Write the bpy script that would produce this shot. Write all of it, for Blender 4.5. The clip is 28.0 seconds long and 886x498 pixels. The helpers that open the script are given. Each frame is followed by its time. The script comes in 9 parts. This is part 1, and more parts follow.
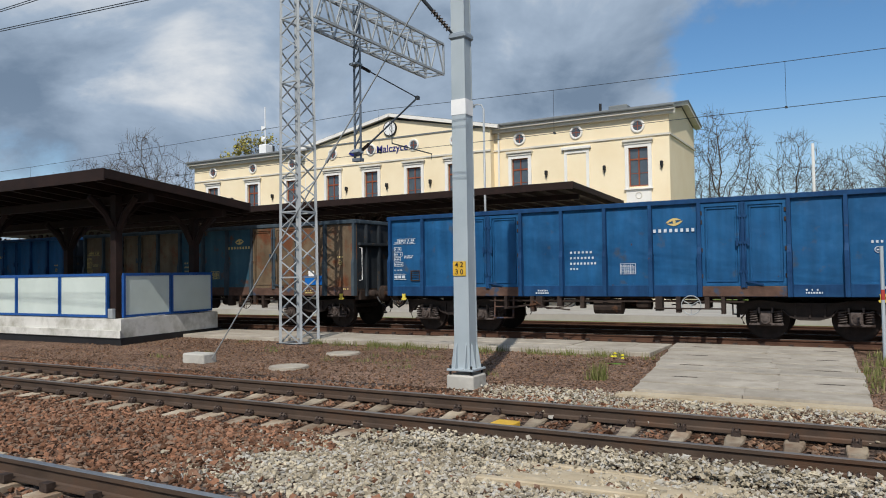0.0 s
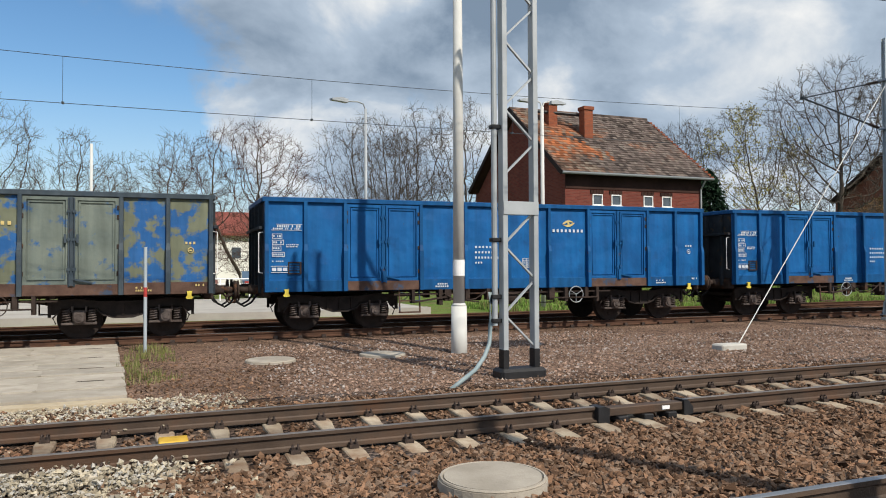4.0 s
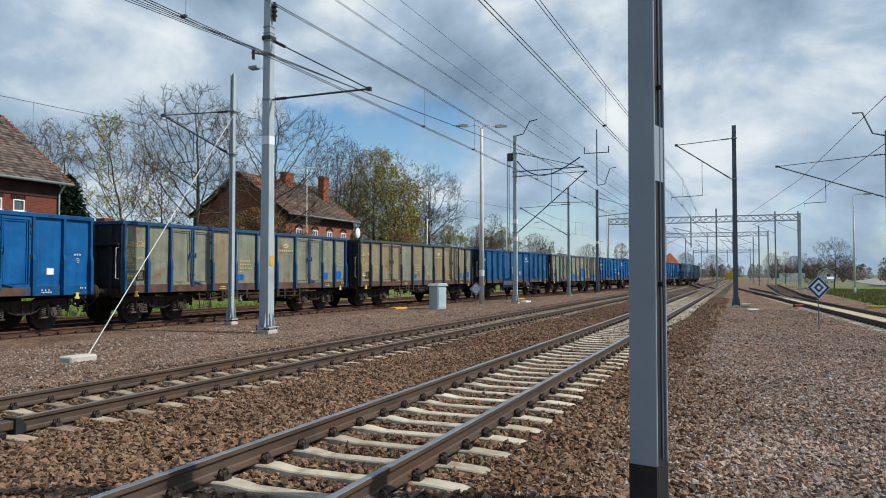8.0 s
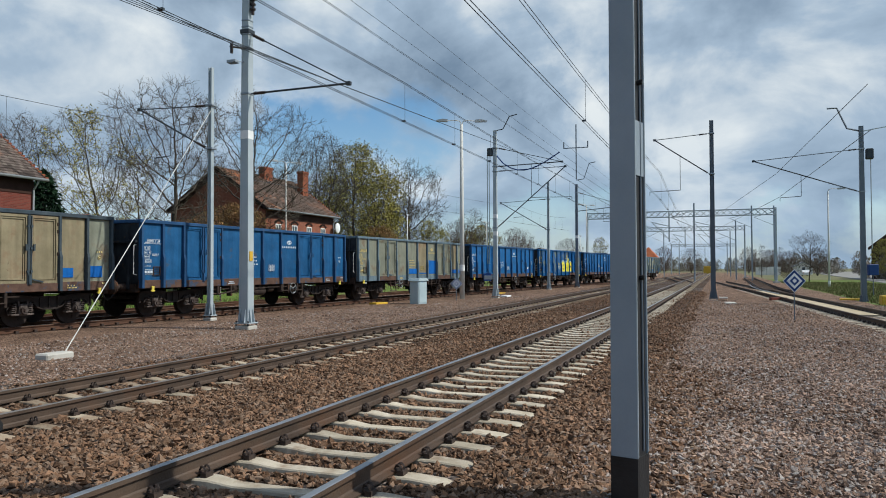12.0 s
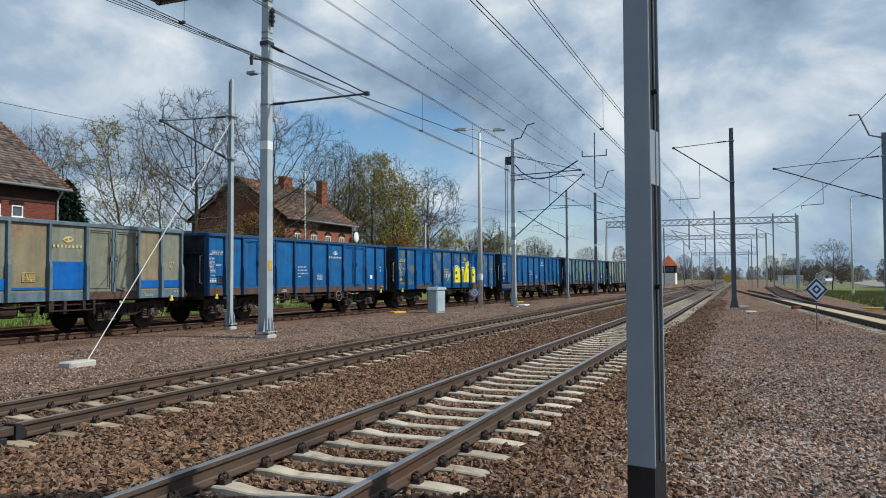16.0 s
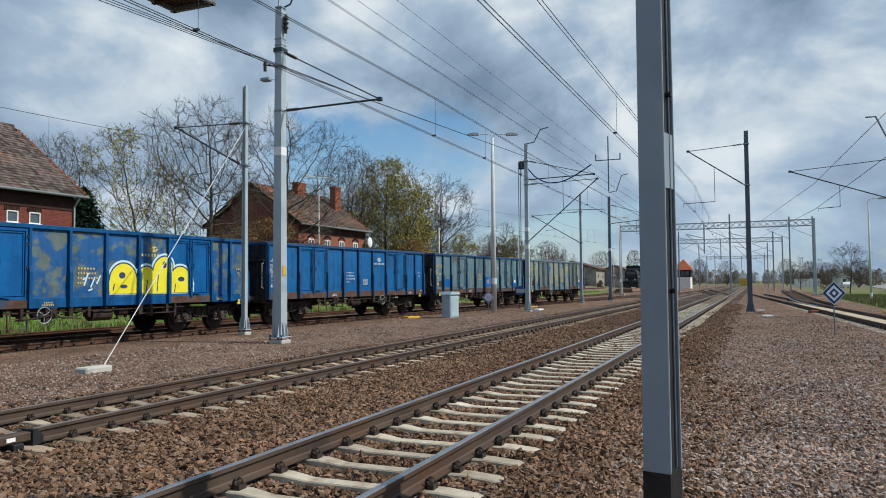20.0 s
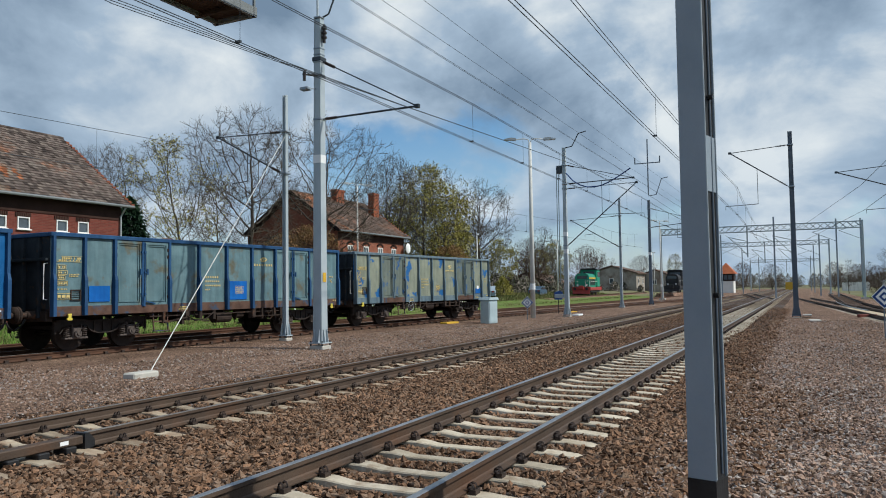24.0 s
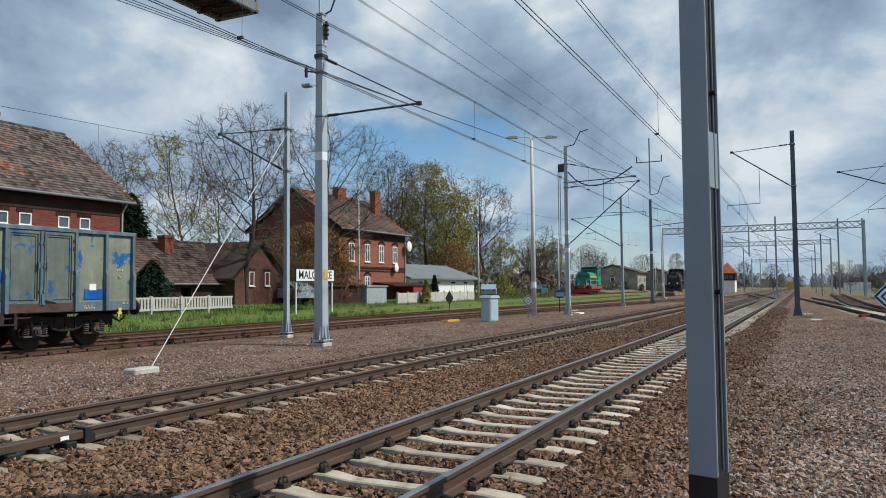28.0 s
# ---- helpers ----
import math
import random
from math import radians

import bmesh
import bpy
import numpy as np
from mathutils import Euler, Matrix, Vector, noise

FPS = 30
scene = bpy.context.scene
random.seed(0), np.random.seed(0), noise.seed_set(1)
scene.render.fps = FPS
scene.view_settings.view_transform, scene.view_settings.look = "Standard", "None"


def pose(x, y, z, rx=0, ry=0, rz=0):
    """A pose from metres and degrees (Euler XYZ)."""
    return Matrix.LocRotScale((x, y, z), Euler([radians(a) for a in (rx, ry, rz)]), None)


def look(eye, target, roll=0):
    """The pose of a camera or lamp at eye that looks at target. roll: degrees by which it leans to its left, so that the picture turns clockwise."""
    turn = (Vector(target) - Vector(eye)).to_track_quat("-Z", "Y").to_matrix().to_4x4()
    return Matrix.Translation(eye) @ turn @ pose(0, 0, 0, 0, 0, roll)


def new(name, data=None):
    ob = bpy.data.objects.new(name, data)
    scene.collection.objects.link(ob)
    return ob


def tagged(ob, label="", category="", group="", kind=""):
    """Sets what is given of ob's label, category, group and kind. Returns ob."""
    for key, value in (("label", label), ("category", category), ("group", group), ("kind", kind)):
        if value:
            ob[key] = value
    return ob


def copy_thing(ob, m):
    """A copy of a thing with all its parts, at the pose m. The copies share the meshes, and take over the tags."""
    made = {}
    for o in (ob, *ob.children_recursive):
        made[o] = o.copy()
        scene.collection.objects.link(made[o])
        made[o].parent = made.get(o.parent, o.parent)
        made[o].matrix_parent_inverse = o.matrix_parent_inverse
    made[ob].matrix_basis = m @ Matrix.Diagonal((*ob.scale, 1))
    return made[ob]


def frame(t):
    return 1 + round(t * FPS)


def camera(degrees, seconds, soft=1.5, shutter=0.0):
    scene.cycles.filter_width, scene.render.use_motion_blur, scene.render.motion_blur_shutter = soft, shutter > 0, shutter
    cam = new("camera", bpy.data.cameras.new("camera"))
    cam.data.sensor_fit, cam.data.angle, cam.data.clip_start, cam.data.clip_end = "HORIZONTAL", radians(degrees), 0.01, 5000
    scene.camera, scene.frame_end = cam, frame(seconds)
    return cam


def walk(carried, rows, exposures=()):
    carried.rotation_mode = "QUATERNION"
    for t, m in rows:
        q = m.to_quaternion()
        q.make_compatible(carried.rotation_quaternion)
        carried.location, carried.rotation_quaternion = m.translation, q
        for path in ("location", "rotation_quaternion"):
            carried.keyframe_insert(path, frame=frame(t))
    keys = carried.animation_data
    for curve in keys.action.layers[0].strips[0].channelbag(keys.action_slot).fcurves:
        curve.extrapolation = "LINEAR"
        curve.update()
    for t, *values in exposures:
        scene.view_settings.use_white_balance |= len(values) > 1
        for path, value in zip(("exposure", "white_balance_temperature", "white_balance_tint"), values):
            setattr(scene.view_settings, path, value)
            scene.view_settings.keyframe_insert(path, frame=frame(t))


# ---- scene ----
# Camera: handheld on the ballast, turning from the station towards the open line. World: x along the tracks, y across, z = 0 at the near rail's top.
cam = camera(61.57, 28.0, soft=1.0)
PATH = [
    (0.0, -0.254, 0.236, 1.575, 29.69, 1.82, 0.87),
    (0.5, -0.251, 0.221, 1.567, 28.60, 1.80, 0.69),
    (1.0, -0.233, 0.215, 1.561, 25.87, 1.85, 0.70),
    (1.5, -0.191, 0.229, 1.555, 17.30, 1.86, 0.78),
    (2.0, -0.116, 0.256, 1.543, 7.62, 1.65, 0.83),
    (2.5, -0.057, 0.257, 1.559, -0.56, 1.55, 0.88),
    (4.5, -0.011, 0.198, 1.556, -29.26, 1.23, 0.20),
    (5.0, -0.009, 0.169, 1.549, -37.41, 1.33, 0.36),
    (5.5, 0.028, 0.128, 1.536, -45.97, 1.57, 0.40),
    (6.0, 0.030, 0.071, 1.541, -52.92, 1.78, 0.28),
    (6.5, 0.038, 0.002, 1.556, -57.62, 2.01, 0.11),
    (7.0, 0.053, -0.014, 1.546, -61.66, 2.00, 0.00),
    (7.5, 0.057, -0.024, 1.539, -65.06, 1.99, -0.00),
    (8.0, 0.056, -0.047, 1.532, -68.11, 1.94, -0.05),
    (8.5, 0.054, -0.038, 1.535, -68.94, 1.76, -0.02),
    (9.0, 0.062, -0.047, 1.533, -69.37, 1.63, -0.16),
    (9.5, 0.066, -0.045, 1.532, -69.72, 1.47, -0.19),
    (10.0, 0.065, -0.047, 1.535, -69.93, 1.42, -0.07),
    (10.5, 0.057, -0.045, 1.534, -69.93, 1.45, -0.02),
    (11.0, 0.068, -0.048, 1.556, -69.79, 1.43, 0.03),
    (11.5, 0.053, -0.040, 1.538, -69.75, 1.46, 0.14),
    (12.0, 0.047, -0.032, 1.530, -69.64, 1.55, 0.18),
    (12.5, 0.048, -0.028, 1.534, -69.51, 1.66, 0.23),
    (14.5, 0.039, -0.041, 1.528, -68.66, 1.88, 0.21),
    (15.0, 0.020, -0.053, 1.526, -68.52, 1.99, 0.26),
    (15.5, 0.020, -0.063, 1.532, -68.37, 2.12, 0.26),
    (16.0, 0.017, -0.066, 1.533, -68.21, 2.23, 0.25),
    (16.5, 0.021, -0.063, 1.532, -68.02, 2.38, 0.39),
    (17.0, 0.029, -0.073, 1.534, -67.96, 2.51, 0.38),
    (17.5, 0.026, -0.072, 1.535, -67.91, 2.62, 0.44),
    (18.0, 0.023, -0.068, 1.533, -67.87, 2.71, 0.42),
    (18.5, 0.032, -0.066, 1.533, -67.82, 2.75, 0.46),
    (19.0, 0.026, -0.065, 1.531, -67.70, 2.77, 0.44),
    (19.5, 0.036, -0.062, 1.534, -67.43, 2.71, 0.45),
    (20.0, 0.030, -0.065, 1.533, -67.16, 2.61, 0.44),
    (20.5, 0.028, -0.065, 1.533, -66.73, 2.54, 0.48),
    (21.0, 0.027, -0.064, 1.531, -66.42, 2.54, 0.53),
    (21.5, 0.017, -0.066, 1.532, -66.04, 2.54, 0.56),
    (23.5, -0.002, -0.067, 1.533, -64.65, 2.92, 0.75),
    (24.0, -0.012, -0.061, 1.534, -64.23, 3.07, 0.76),
    (24.5, -0.017, -0.059, 1.528, -64.01, 3.28, 0.75),
    (25.0, -0.028, -0.063, 1.514, -63.85, 3.33, 0.74),
    (25.5, -0.006, -0.064, 1.527, -63.90, 3.30, 0.73),
    (26.0, 0.006, -0.060, 1.532, -63.94, 3.28, 0.70),
    (26.5, 0.004, -0.058, 1.528, -63.96, 3.18, 0.69),
    (27.0, -0.001, -0.059, 1.525, -64.02, 3.12, 0.63),
    (27.5, 0.003, -0.052, 1.525, -64.01, 3.04, 0.58),
    (28.0, 0.000, -0.054, 1.511, -64.15, 2.94, 0.49),
]
walk(cam, [(t, pose(x, y, z, 90 + pitch, roll, yaw)) for t, x, y, z, yaw, pitch, roll in PATH], [(0.0, -0.21, 6500, 10), (2.0, -0.15, 6550, 10), (4.0, 0.08, 6850, 10), (5.0, 0.13, 6900, 10), (7.0, 0.07, 6550, 7), (9.0, -0.03, 6450, 6), (16.0, -0.09, 6350, 6), (28.0, -0.11, 6400, 6)])

# ---- light ----
SUN_AZ, SUN_EL = math.atan2(-0.95, 0.31), radians(46)
sun = new("sun", bpy.data.lights.new("sun", "SUN"))
sun.data.energy, sun.data.angle, sun.data.color = 4.35, radians(0.6), (1.0, 0.95, 0.87)
sun.matrix_world = look((0, 0, 50), (-math.cos(SUN_AZ) * math.cos(SUN_EL), -math.sin(SUN_AZ) * math.cos(SUN_EL), 50 - math.sin(SUN_EL)))

world = bpy.data.worlds.new("sky")
scene.world = world
world.use_nodes = True
wn, wl = world.node_tree.nodes, world.node_tree.links
wn.clear()


def wnode(kind, **settings):
    n = wn.new(kind)
    for k, v in settings.items():
        n.inputs[k].default_value = v
    return n


sky = wn.new("ShaderNodeTexSky")
sky.sky_type, sky.sun_disc, sky.sun_elevation, sky.sun_rotation = "NISHITA", False, SUN_EL, math.pi / 2 - SUN_AZ
sky.air_density, sky.dust_density, sky.ozone_density = 1.0, 0.6, 2.0
coord = wn.new("ShaderNodeTexCoord")
sep = wn.new("ShaderNodeSeparateXYZ")
wl.new(coord.outputs["Generated"], sep.inputs[0])
# clouds lie on a flat layer overhead: direction / (height + a little)
up = wn.new("ShaderNodeMath"); up.operation = "MAXIMUM"; up.inputs[1].default_value = 0.0
wl.new(sep.outputs["Z"], up.inputs[0])
add = wn.new("ShaderNodeMath"); add.operation = "ADD"; add.inputs[1].default_value = 0.5
wl.new(up.outputs[0], add.inputs[0])
div = wn.new("ShaderNodeVectorMath"); div.operation = "DIVIDE"
comb = wn.new("ShaderNodeCombineXYZ")
for k in ("X", "Y", "Z"):
    wl.new(add.outputs[0], comb.inputs[k])
wl.new(coord.outputs["Generated"], div.inputs[0]); wl.new(comb.outputs[0], div.inputs[1])
flat = wn.new("ShaderNodeMapping")
flat.inputs["Scale"].default_value = (1.0, 1.0, 0.9)
flat.inputs["Location"].default_value = (3.1, 1.7, 0.0)
wl.new(div.outputs[0], flat.inputs[0])
cloud = wnode("ShaderNodeTexNoise", Scale=2.6, Detail=12.0, Roughness=0.56, Distortion=0.15)
wl.new(flat.outputs[0], cloud.inputs["Vector"])
MASSES = [  # azimuth, height, radius in degrees; more (+) or less (-) cloud; lighter (+) or darker (-)
    (91, 12, 11, -0.22, 0), (92, 12, 9, -0.2, 0.02), (99, 10, 6, -0.16, 0), (85, 9, 6, -0.12, 0), (110, 16, 12, 0.2, -0.16), (125, 20, 9, 0.2, 0.05),
    (142, 15, 9, 0.2, 0.1), (146, 10, 9, 0.15, -0.2), (135, 10, 7, 0.1, -0.1), (151, 17, 7, 0.15, -0.05), (80, 12, 6, 0.2, 0.14), (74, 17, 9, 0.2, 0.04),
    (67, 16, 7, 0.1, -0.1), (73, 17, 7, 0.2, 0.12), (81, 16, 8, 0.1, -0.12), (64, 17, 6, 0.1, -0.12), (51, 16, 9, 0.2, 0.1), (40, 17, 8, 0.1, -0.05),
    (26, 10, 8, -0.1, 0), (48, 19, 11, 0.15, -0.2), (49, 15, 7, 0.2, 0.12), (40, 15, 6, 0.2, 0.1), (28, 11, 6, -0.07, 0), (30, 17, 8, 0.12, 0.12), (62, 18, 7, 0.1, -0.12), (115, 17, 8, 0.1, 0.08), (111, 13, 8, 0.1, 0.12), (32, 10, 4, -0.15, 0),
    (22, 18, 9, 0.12, -0.1), (18, 14, 7, 0.1, -0.16), (11, 11, 4, 0.2, 0.16), (3, 13, 8, 0.25, 0.13), (-3, 13, 8, 0.25, 0.14), (-5, 17, 7, 0.1, 0.08), (-4, 7, 6, 0.1, -0.1), (-2, 17, 9, 0.2, -0.16),
    (13, 19, 7, 0.15, 0.08), (-3, 7, 7, 0.1, 0.0), (140, 16, 8, 0.15, 0.12), (124, 19, 7, 0.1, 0.1), (44, 9, 7, 0.1, 0.12), (62, 13, 5, 0.15, 0.1), (35, 12, 5, -0.08, 0), (20, 9, 5, 0.1, 0.1),
]
ruffle = wnode("ShaderNodeTexNoise", Scale=4.5, Detail=9.0, Roughness=0.62)
wl.new(coord.outputs["Generated"], ruffle.inputs["Vector"])
bend = wn.new("ShaderNodeVectorMath"); bend.operation = "MULTIPLY_ADD"
bend.inputs[1].default_value, bend.inputs[2].default_value = (0.32, 0.32, 0.22), (-0.16, -0.16, -0.11)
wl.new(ruffle.outputs["Color"], bend.inputs[0])
bent = wn.new("ShaderNodeVectorMath"); bent.operation = "ADD"
wl.new(coord.outputs["Generated"], bent.inputs[0]); wl.new(bend.outputs[0], bent.inputs[1])


def massed(source, column):
    """Adds the cloud masses of one column to a noise."""
    total = source
    for row in MASSES:
        if row[column] == 0:
            continue
        az, el = radians(row[0]), radians(row[1])
        dot = wn.new("ShaderNodeVectorMath"); dot.operation = "DISTANCE"
        dot.inputs[1].default_value = (math.cos(el) * math.cos(az), math.cos(el) * math.sin(az), math.sin(el))
        wl.new(bent.outputs[0], dot.inputs[0])
        near = wn.new("ShaderNodeMapRange"); near.interpolation_type = "SMOOTHSTEP"
        for k, v in (("From Min", 0.0), ("From Max", radians(row[2] * 1.5)), ("To Min", row[column] * 0.72), ("To Max", 0.0)):
            near.inputs[k].default_value = v
        wl.new(dot.outputs["Value"], near.inputs["Value"])
        plus = wn.new("ShaderNodeMath"); wl.new(total, plus.inputs[0]); wl.new(near.outputs[0], plus.inputs[1])
        total = plus.outputs[0]
    return total


cover = wn.new("ShaderNodeValToRGB")
cover.color_ramp.elements[0].position, cover.color_ramp.elements[1].position = 0.38, 0.57
cover.color_ramp.interpolation = "EASE"
wl.new(massed(cloud.outputs["Fac"], 3), cover.inputs[0])
shade = wnode("ShaderNodeTexNoise", Scale=3.2, Detail=11.0, Roughness=0.54, Distortion=0.3)
off = wn.new("ShaderNodeMapping"); off.inputs["Location"].default_value = (7.3, 2.2, 4.0)
wl.new(flat.outputs[0], off.inputs[0]); wl.new(off.outputs[0], shade.inputs["Vector"])
tone = wn.new("ShaderNodeValToRGB")
tone.color_ramp.elements[0].position, tone.color_ramp.elements[0].color = 0.31, (0.195, 0.275, 0.39, 1)
tone.color_ramp.elements[1].position, tone.color_ramp.elements[1].color = 0.66, (0.86, 0.89, 0.92, 1)
mid = tone.color_ramp.elements.new(0.5); mid.color = (0.41, 0.515, 0.655, 1)
wl.new(massed(shade.outputs["Fac"], 4), tone.inputs[0])
dim = wn.new("ShaderNodeMix"); dim.data_type = "RGBA"
SKY_BLUE = wn.new("ShaderNodeVectorMath"); SKY_BLUE.operation = "SCALE"; SKY_BLUE.inputs["Scale"].default_value = 0.132
wl.new(sky.outputs[0], SKY_BLUE.inputs[0])
deep_blue = wn.new("ShaderNodeHueSaturation"); deep_blue.inputs["Saturation"].default_value = 1.25
wl.new(SKY_BLUE.outputs[0], deep_blue.inputs["Color"])
wl.new(cover.outputs[0], dim.inputs["Factor"]); wl.new(deep_blue.outputs[0], dim.inputs["A"]); wl.new(tone.outputs[0], dim.inputs["B"])
low = wn.new("ShaderNodeMapRange")
for k, v in (("From Min", 0.0), ("From Max", 0.22), ("To Min", 0.6), ("To Max", 0.0)):
    low.inputs[k].default_value = v
wl.new(up.outputs[0], low.inputs["Value"])
haze = wn.new("ShaderNodeMix"); haze.data_type = "RGBA"; haze.inputs["B"].default_value = (0.40, 0.53, 0.70, 1)
wl.new(low.outputs[0], haze.inputs["Factor"]); wl.new(dim.outputs["Result"], haze.inputs["A"])
bg = wnode("ShaderNodeBackground", Strength=1.0)
wl.new(haze.outputs["Result"], bg.inputs["Color"])
out = wn.new("ShaderNodeOutputWorld")
wl.new(bg.outputs[0], out.inputs["Surface"])

# ---- mesh and material tools ----
class Form:
    """Collects faces for one mesh."""

    def __init__(self):
        self.v, self.f = [], []

    def face_set(self, verts, faces):
        n = len(self.v)
        self.v += [tuple(p) for p in verts]
        self.f += [tuple(i + n for i in q) for q in faces]
        return self

    def box(self, x0, x1, y0, y1, z0, z1, chamfer=0.0):
        c = min(chamfer, (x1 - x0) / 3, (y1 - y0) / 3, (z1 - z0) / 3)
        if c <= 0:
            p = [(x, y, z) for x in (x0, x1) for y in (y0, y1) for z in (z0, z1)]
            return self.face_set(p, [(0, 1, 3, 2), (4, 6, 7, 5), (0, 4, 5, 1), (2, 3, 7, 6), (0, 2, 6, 4), (1, 5, 7, 3)])
        bm = bmesh.new()
        bmesh.ops.create_cube(bm, size=1, matrix=Matrix.Translation(((x0 + x1) / 2, (y0 + y1) / 2, (z0 + z1) / 2)) @ Matrix.Diagonal((x1 - x0, y1 - y0, z1 - z0, 1)))
        bmesh.ops.bevel(bm, geom=bm.edges[:], offset=c, segments=1, affect="EDGES")
        return self.take(bm)

    def take(self, bm):
        bm.verts.index_update()
        self.face_set([v.co for v in bm.verts], [[v.index for v in f.verts] for f in bm.faces])
        bm.free()
        return self

    def beam(self, p, q, w, h=None):
        """A straight bar of section w x h from p to q."""
        h = w if h is None else h
        p, q = Vector(p), Vector(q)
        d = (q - p).normalized()
        side = d.cross(Vector((0, 0, 1)))
        side = Vector((1, 0, 0)) if side.length < 1e-4 else side.normalized()
        top = side.cross(d)
        a = [p + side * (i * w / 2) + top * (j * h / 2) for i, j in ((-1, -1), (1, -1), (1, 1), (-1, 1))]
        b = [v + (q - p) for v in a]
        return self.face_set(a + b, [(3, 2, 1, 0), (4, 5, 6, 7), (0, 1, 5, 4), (1, 2, 6, 5), (2, 3, 7, 6), (3, 0, 4, 7)])

    def tube(self, p, q, r0, r1=None, n=10, caps=True):
        r1 = r0 if r1 is None else r1
        p, q = Vector(p), Vector(q)
        rot = (q - p).to_track_quat("Z", "Y")
        ring = [Vector((math.cos(6.28318 * i / n), math.sin(6.28318 * i / n), 0)) for i in range(n)]
        vs = [p + rot @ (c * r0) for c in ring] + [q + rot @ (c * r1) for c in ring]
        fs = [(i, (i + 1) % n, n + (i + 1) % n, n + i) for i in range(n)]
        if caps:
            fs += [tuple(range(n - 1, -1, -1)), tuple(range(n, 2 * n))]
        return self.face_set(vs, fs)

    def wire(self, pts, r, n=5):
        """One bent round bar through the points."""
        pts = [Vector(p) for p in pts]
        vs, m = [], len(pts)
        for i, p in enumerate(pts):
            rot = (pts[min(i + 1, m - 1)] - pts[max(i - 1, 0)]).to_track_quat("Z", "Y")
            vs += [p + rot @ Vector((r * math.cos(6.28318 * k / n), r * math.sin(6.28318 * k / n), 0)) for k in range(n)]
        fs = [(i * n + k, i * n + (k + 1) % n, i * n + n + (k + 1) % n, i * n + n + k) for i in range(m - 1) for k in range(n)]
        return self.face_set(vs, fs + [tuple(range(n - 1, -1, -1)), tuple((m - 1) * n + k for k in range(n))])

    def sweep(self, profile, pts, closed=True):
        """A section in (side, up) swept along a level path."""
        n = len(profile)
        vs = []
        for i, p in enumerate(pts):
            p = Vector(p)
            d = Vector(pts[min(i + 1, len(pts) - 1)]) - Vector(pts[max(i - 1, 0)])
            s = Vector((d.y, -d.x, 0)).normalized()
            vs += [p + s * a + Vector((0, 0, b)) for a, b in profile]
        fs = [(i * n + j, i * n + (j + 1) % n, (i + 1) * n + (j + 1) % n, (i + 1) * n + j) for i in range(len(pts) - 1) for j in range(n if closed else n - 1)]
        if closed:
            fs += [tuple(range(n - 1, -1, -1)), tuple((len(pts) - 1) * n + j for j in range(n))]
        return self.face_set(vs, fs)

    def prism(self, poly, axis, a, b):
        """A flat outline (pairs) pulled along one axis from a to b."""
        put = {"x": lambda u, v, w: (w, u, v), "y": lambda u, v, w: (u, w, v), "z": lambda u, v, w: (u, v, w)}[axis]
        n = len(poly)
        return self.face_set([put(u, v, a) for u, v in poly] + [put(u, v, b) for u, v in poly],
                             [tuple(range(n)), tuple(range(2 * n - 1, n - 1, -1))] + [(i, n + i, n + (i + 1) % n, (i + 1) % n) for i in range(n)])

    def ball(self, c, r, seg=10, rings=6, squash=(1, 1, 1)):
        bm = bmesh.new()
        bmesh.ops.create_uvsphere(bm, u_segments=seg, v_segments=rings, radius=r, matrix=Matrix.Translation(c) @ Matrix.Diagonal((*squash, 1)))
        return self.take(bm)

    def ring(self, c, axis, r, t, n=18, m=6):
        """A torus round an axis."""
        rot = Vector(axis).to_track_quat("Z", "Y")
        vs = [Vector(c) + rot @ Vector(((r + t * math.cos(b)) * math.cos(a), (r + t * math.cos(b)) * math.sin(a), t * math.sin(b)))
              for a in (6.28318 * i / n for i in range(n)) for b in (6.28318 * j / m for j in range(m))]
        return self.face_set(vs, [(i * m + j, ((i + 1) % n) * m + j, ((i + 1) % n) * m + (j + 1) % m, i * m + (j + 1) % m) for i in range(n) for j in range(m)])

    def mesh(self, name, material, smooth=False, weld=False):
        me = bpy.data.meshes.new(name)
        me.from_pydata(self.v, [], self.f)
        me.materials.append(material)
        bm = bmesh.new()
        bm.from_mesh(me)
        bmesh.ops.recalc_face_normals(bm, faces=bm.faces)
        bm.to_mesh(me)
        bm.free()
        if smooth:
            me.polygons.foreach_set("use_smooth", [True] * len(me.polygons))
        return me


def raw_mesh(name, verts, faces, material):
    """A large mesh from arrays, with no checks."""
    me = bpy.data.meshes.new(name)
    me.from_pydata(np.asarray(verts).tolist(), [], np.asarray(faces).tolist())
    me.materials.append(material)
    return me


def part(name, form, material, parent=None, label="", at=None, smooth=False):
    """One mesh object, under a thing or a part."""
    me = form if isinstance(form, bpy.types.Mesh) else form.mesh(name, material, smooth)
    ob = new(name, me)
    ob.parent = parent
    if at is not None:
        ob.matrix_basis = at
    return tagged(ob, label=label)


def thing(name, label, category, at=None, group="", kind=""):
    ob = new(name)
    if at is not None:
        ob.matrix_basis = at
    return tagged(ob, label, category, group, kind)


def solid(name, form, material, label, category, group="", kind="", smooth=False, at=None):
    """A thing of one mesh."""
    return tagged(part(name, form, material, None, at=at, smooth=smooth), label, category, group, kind)


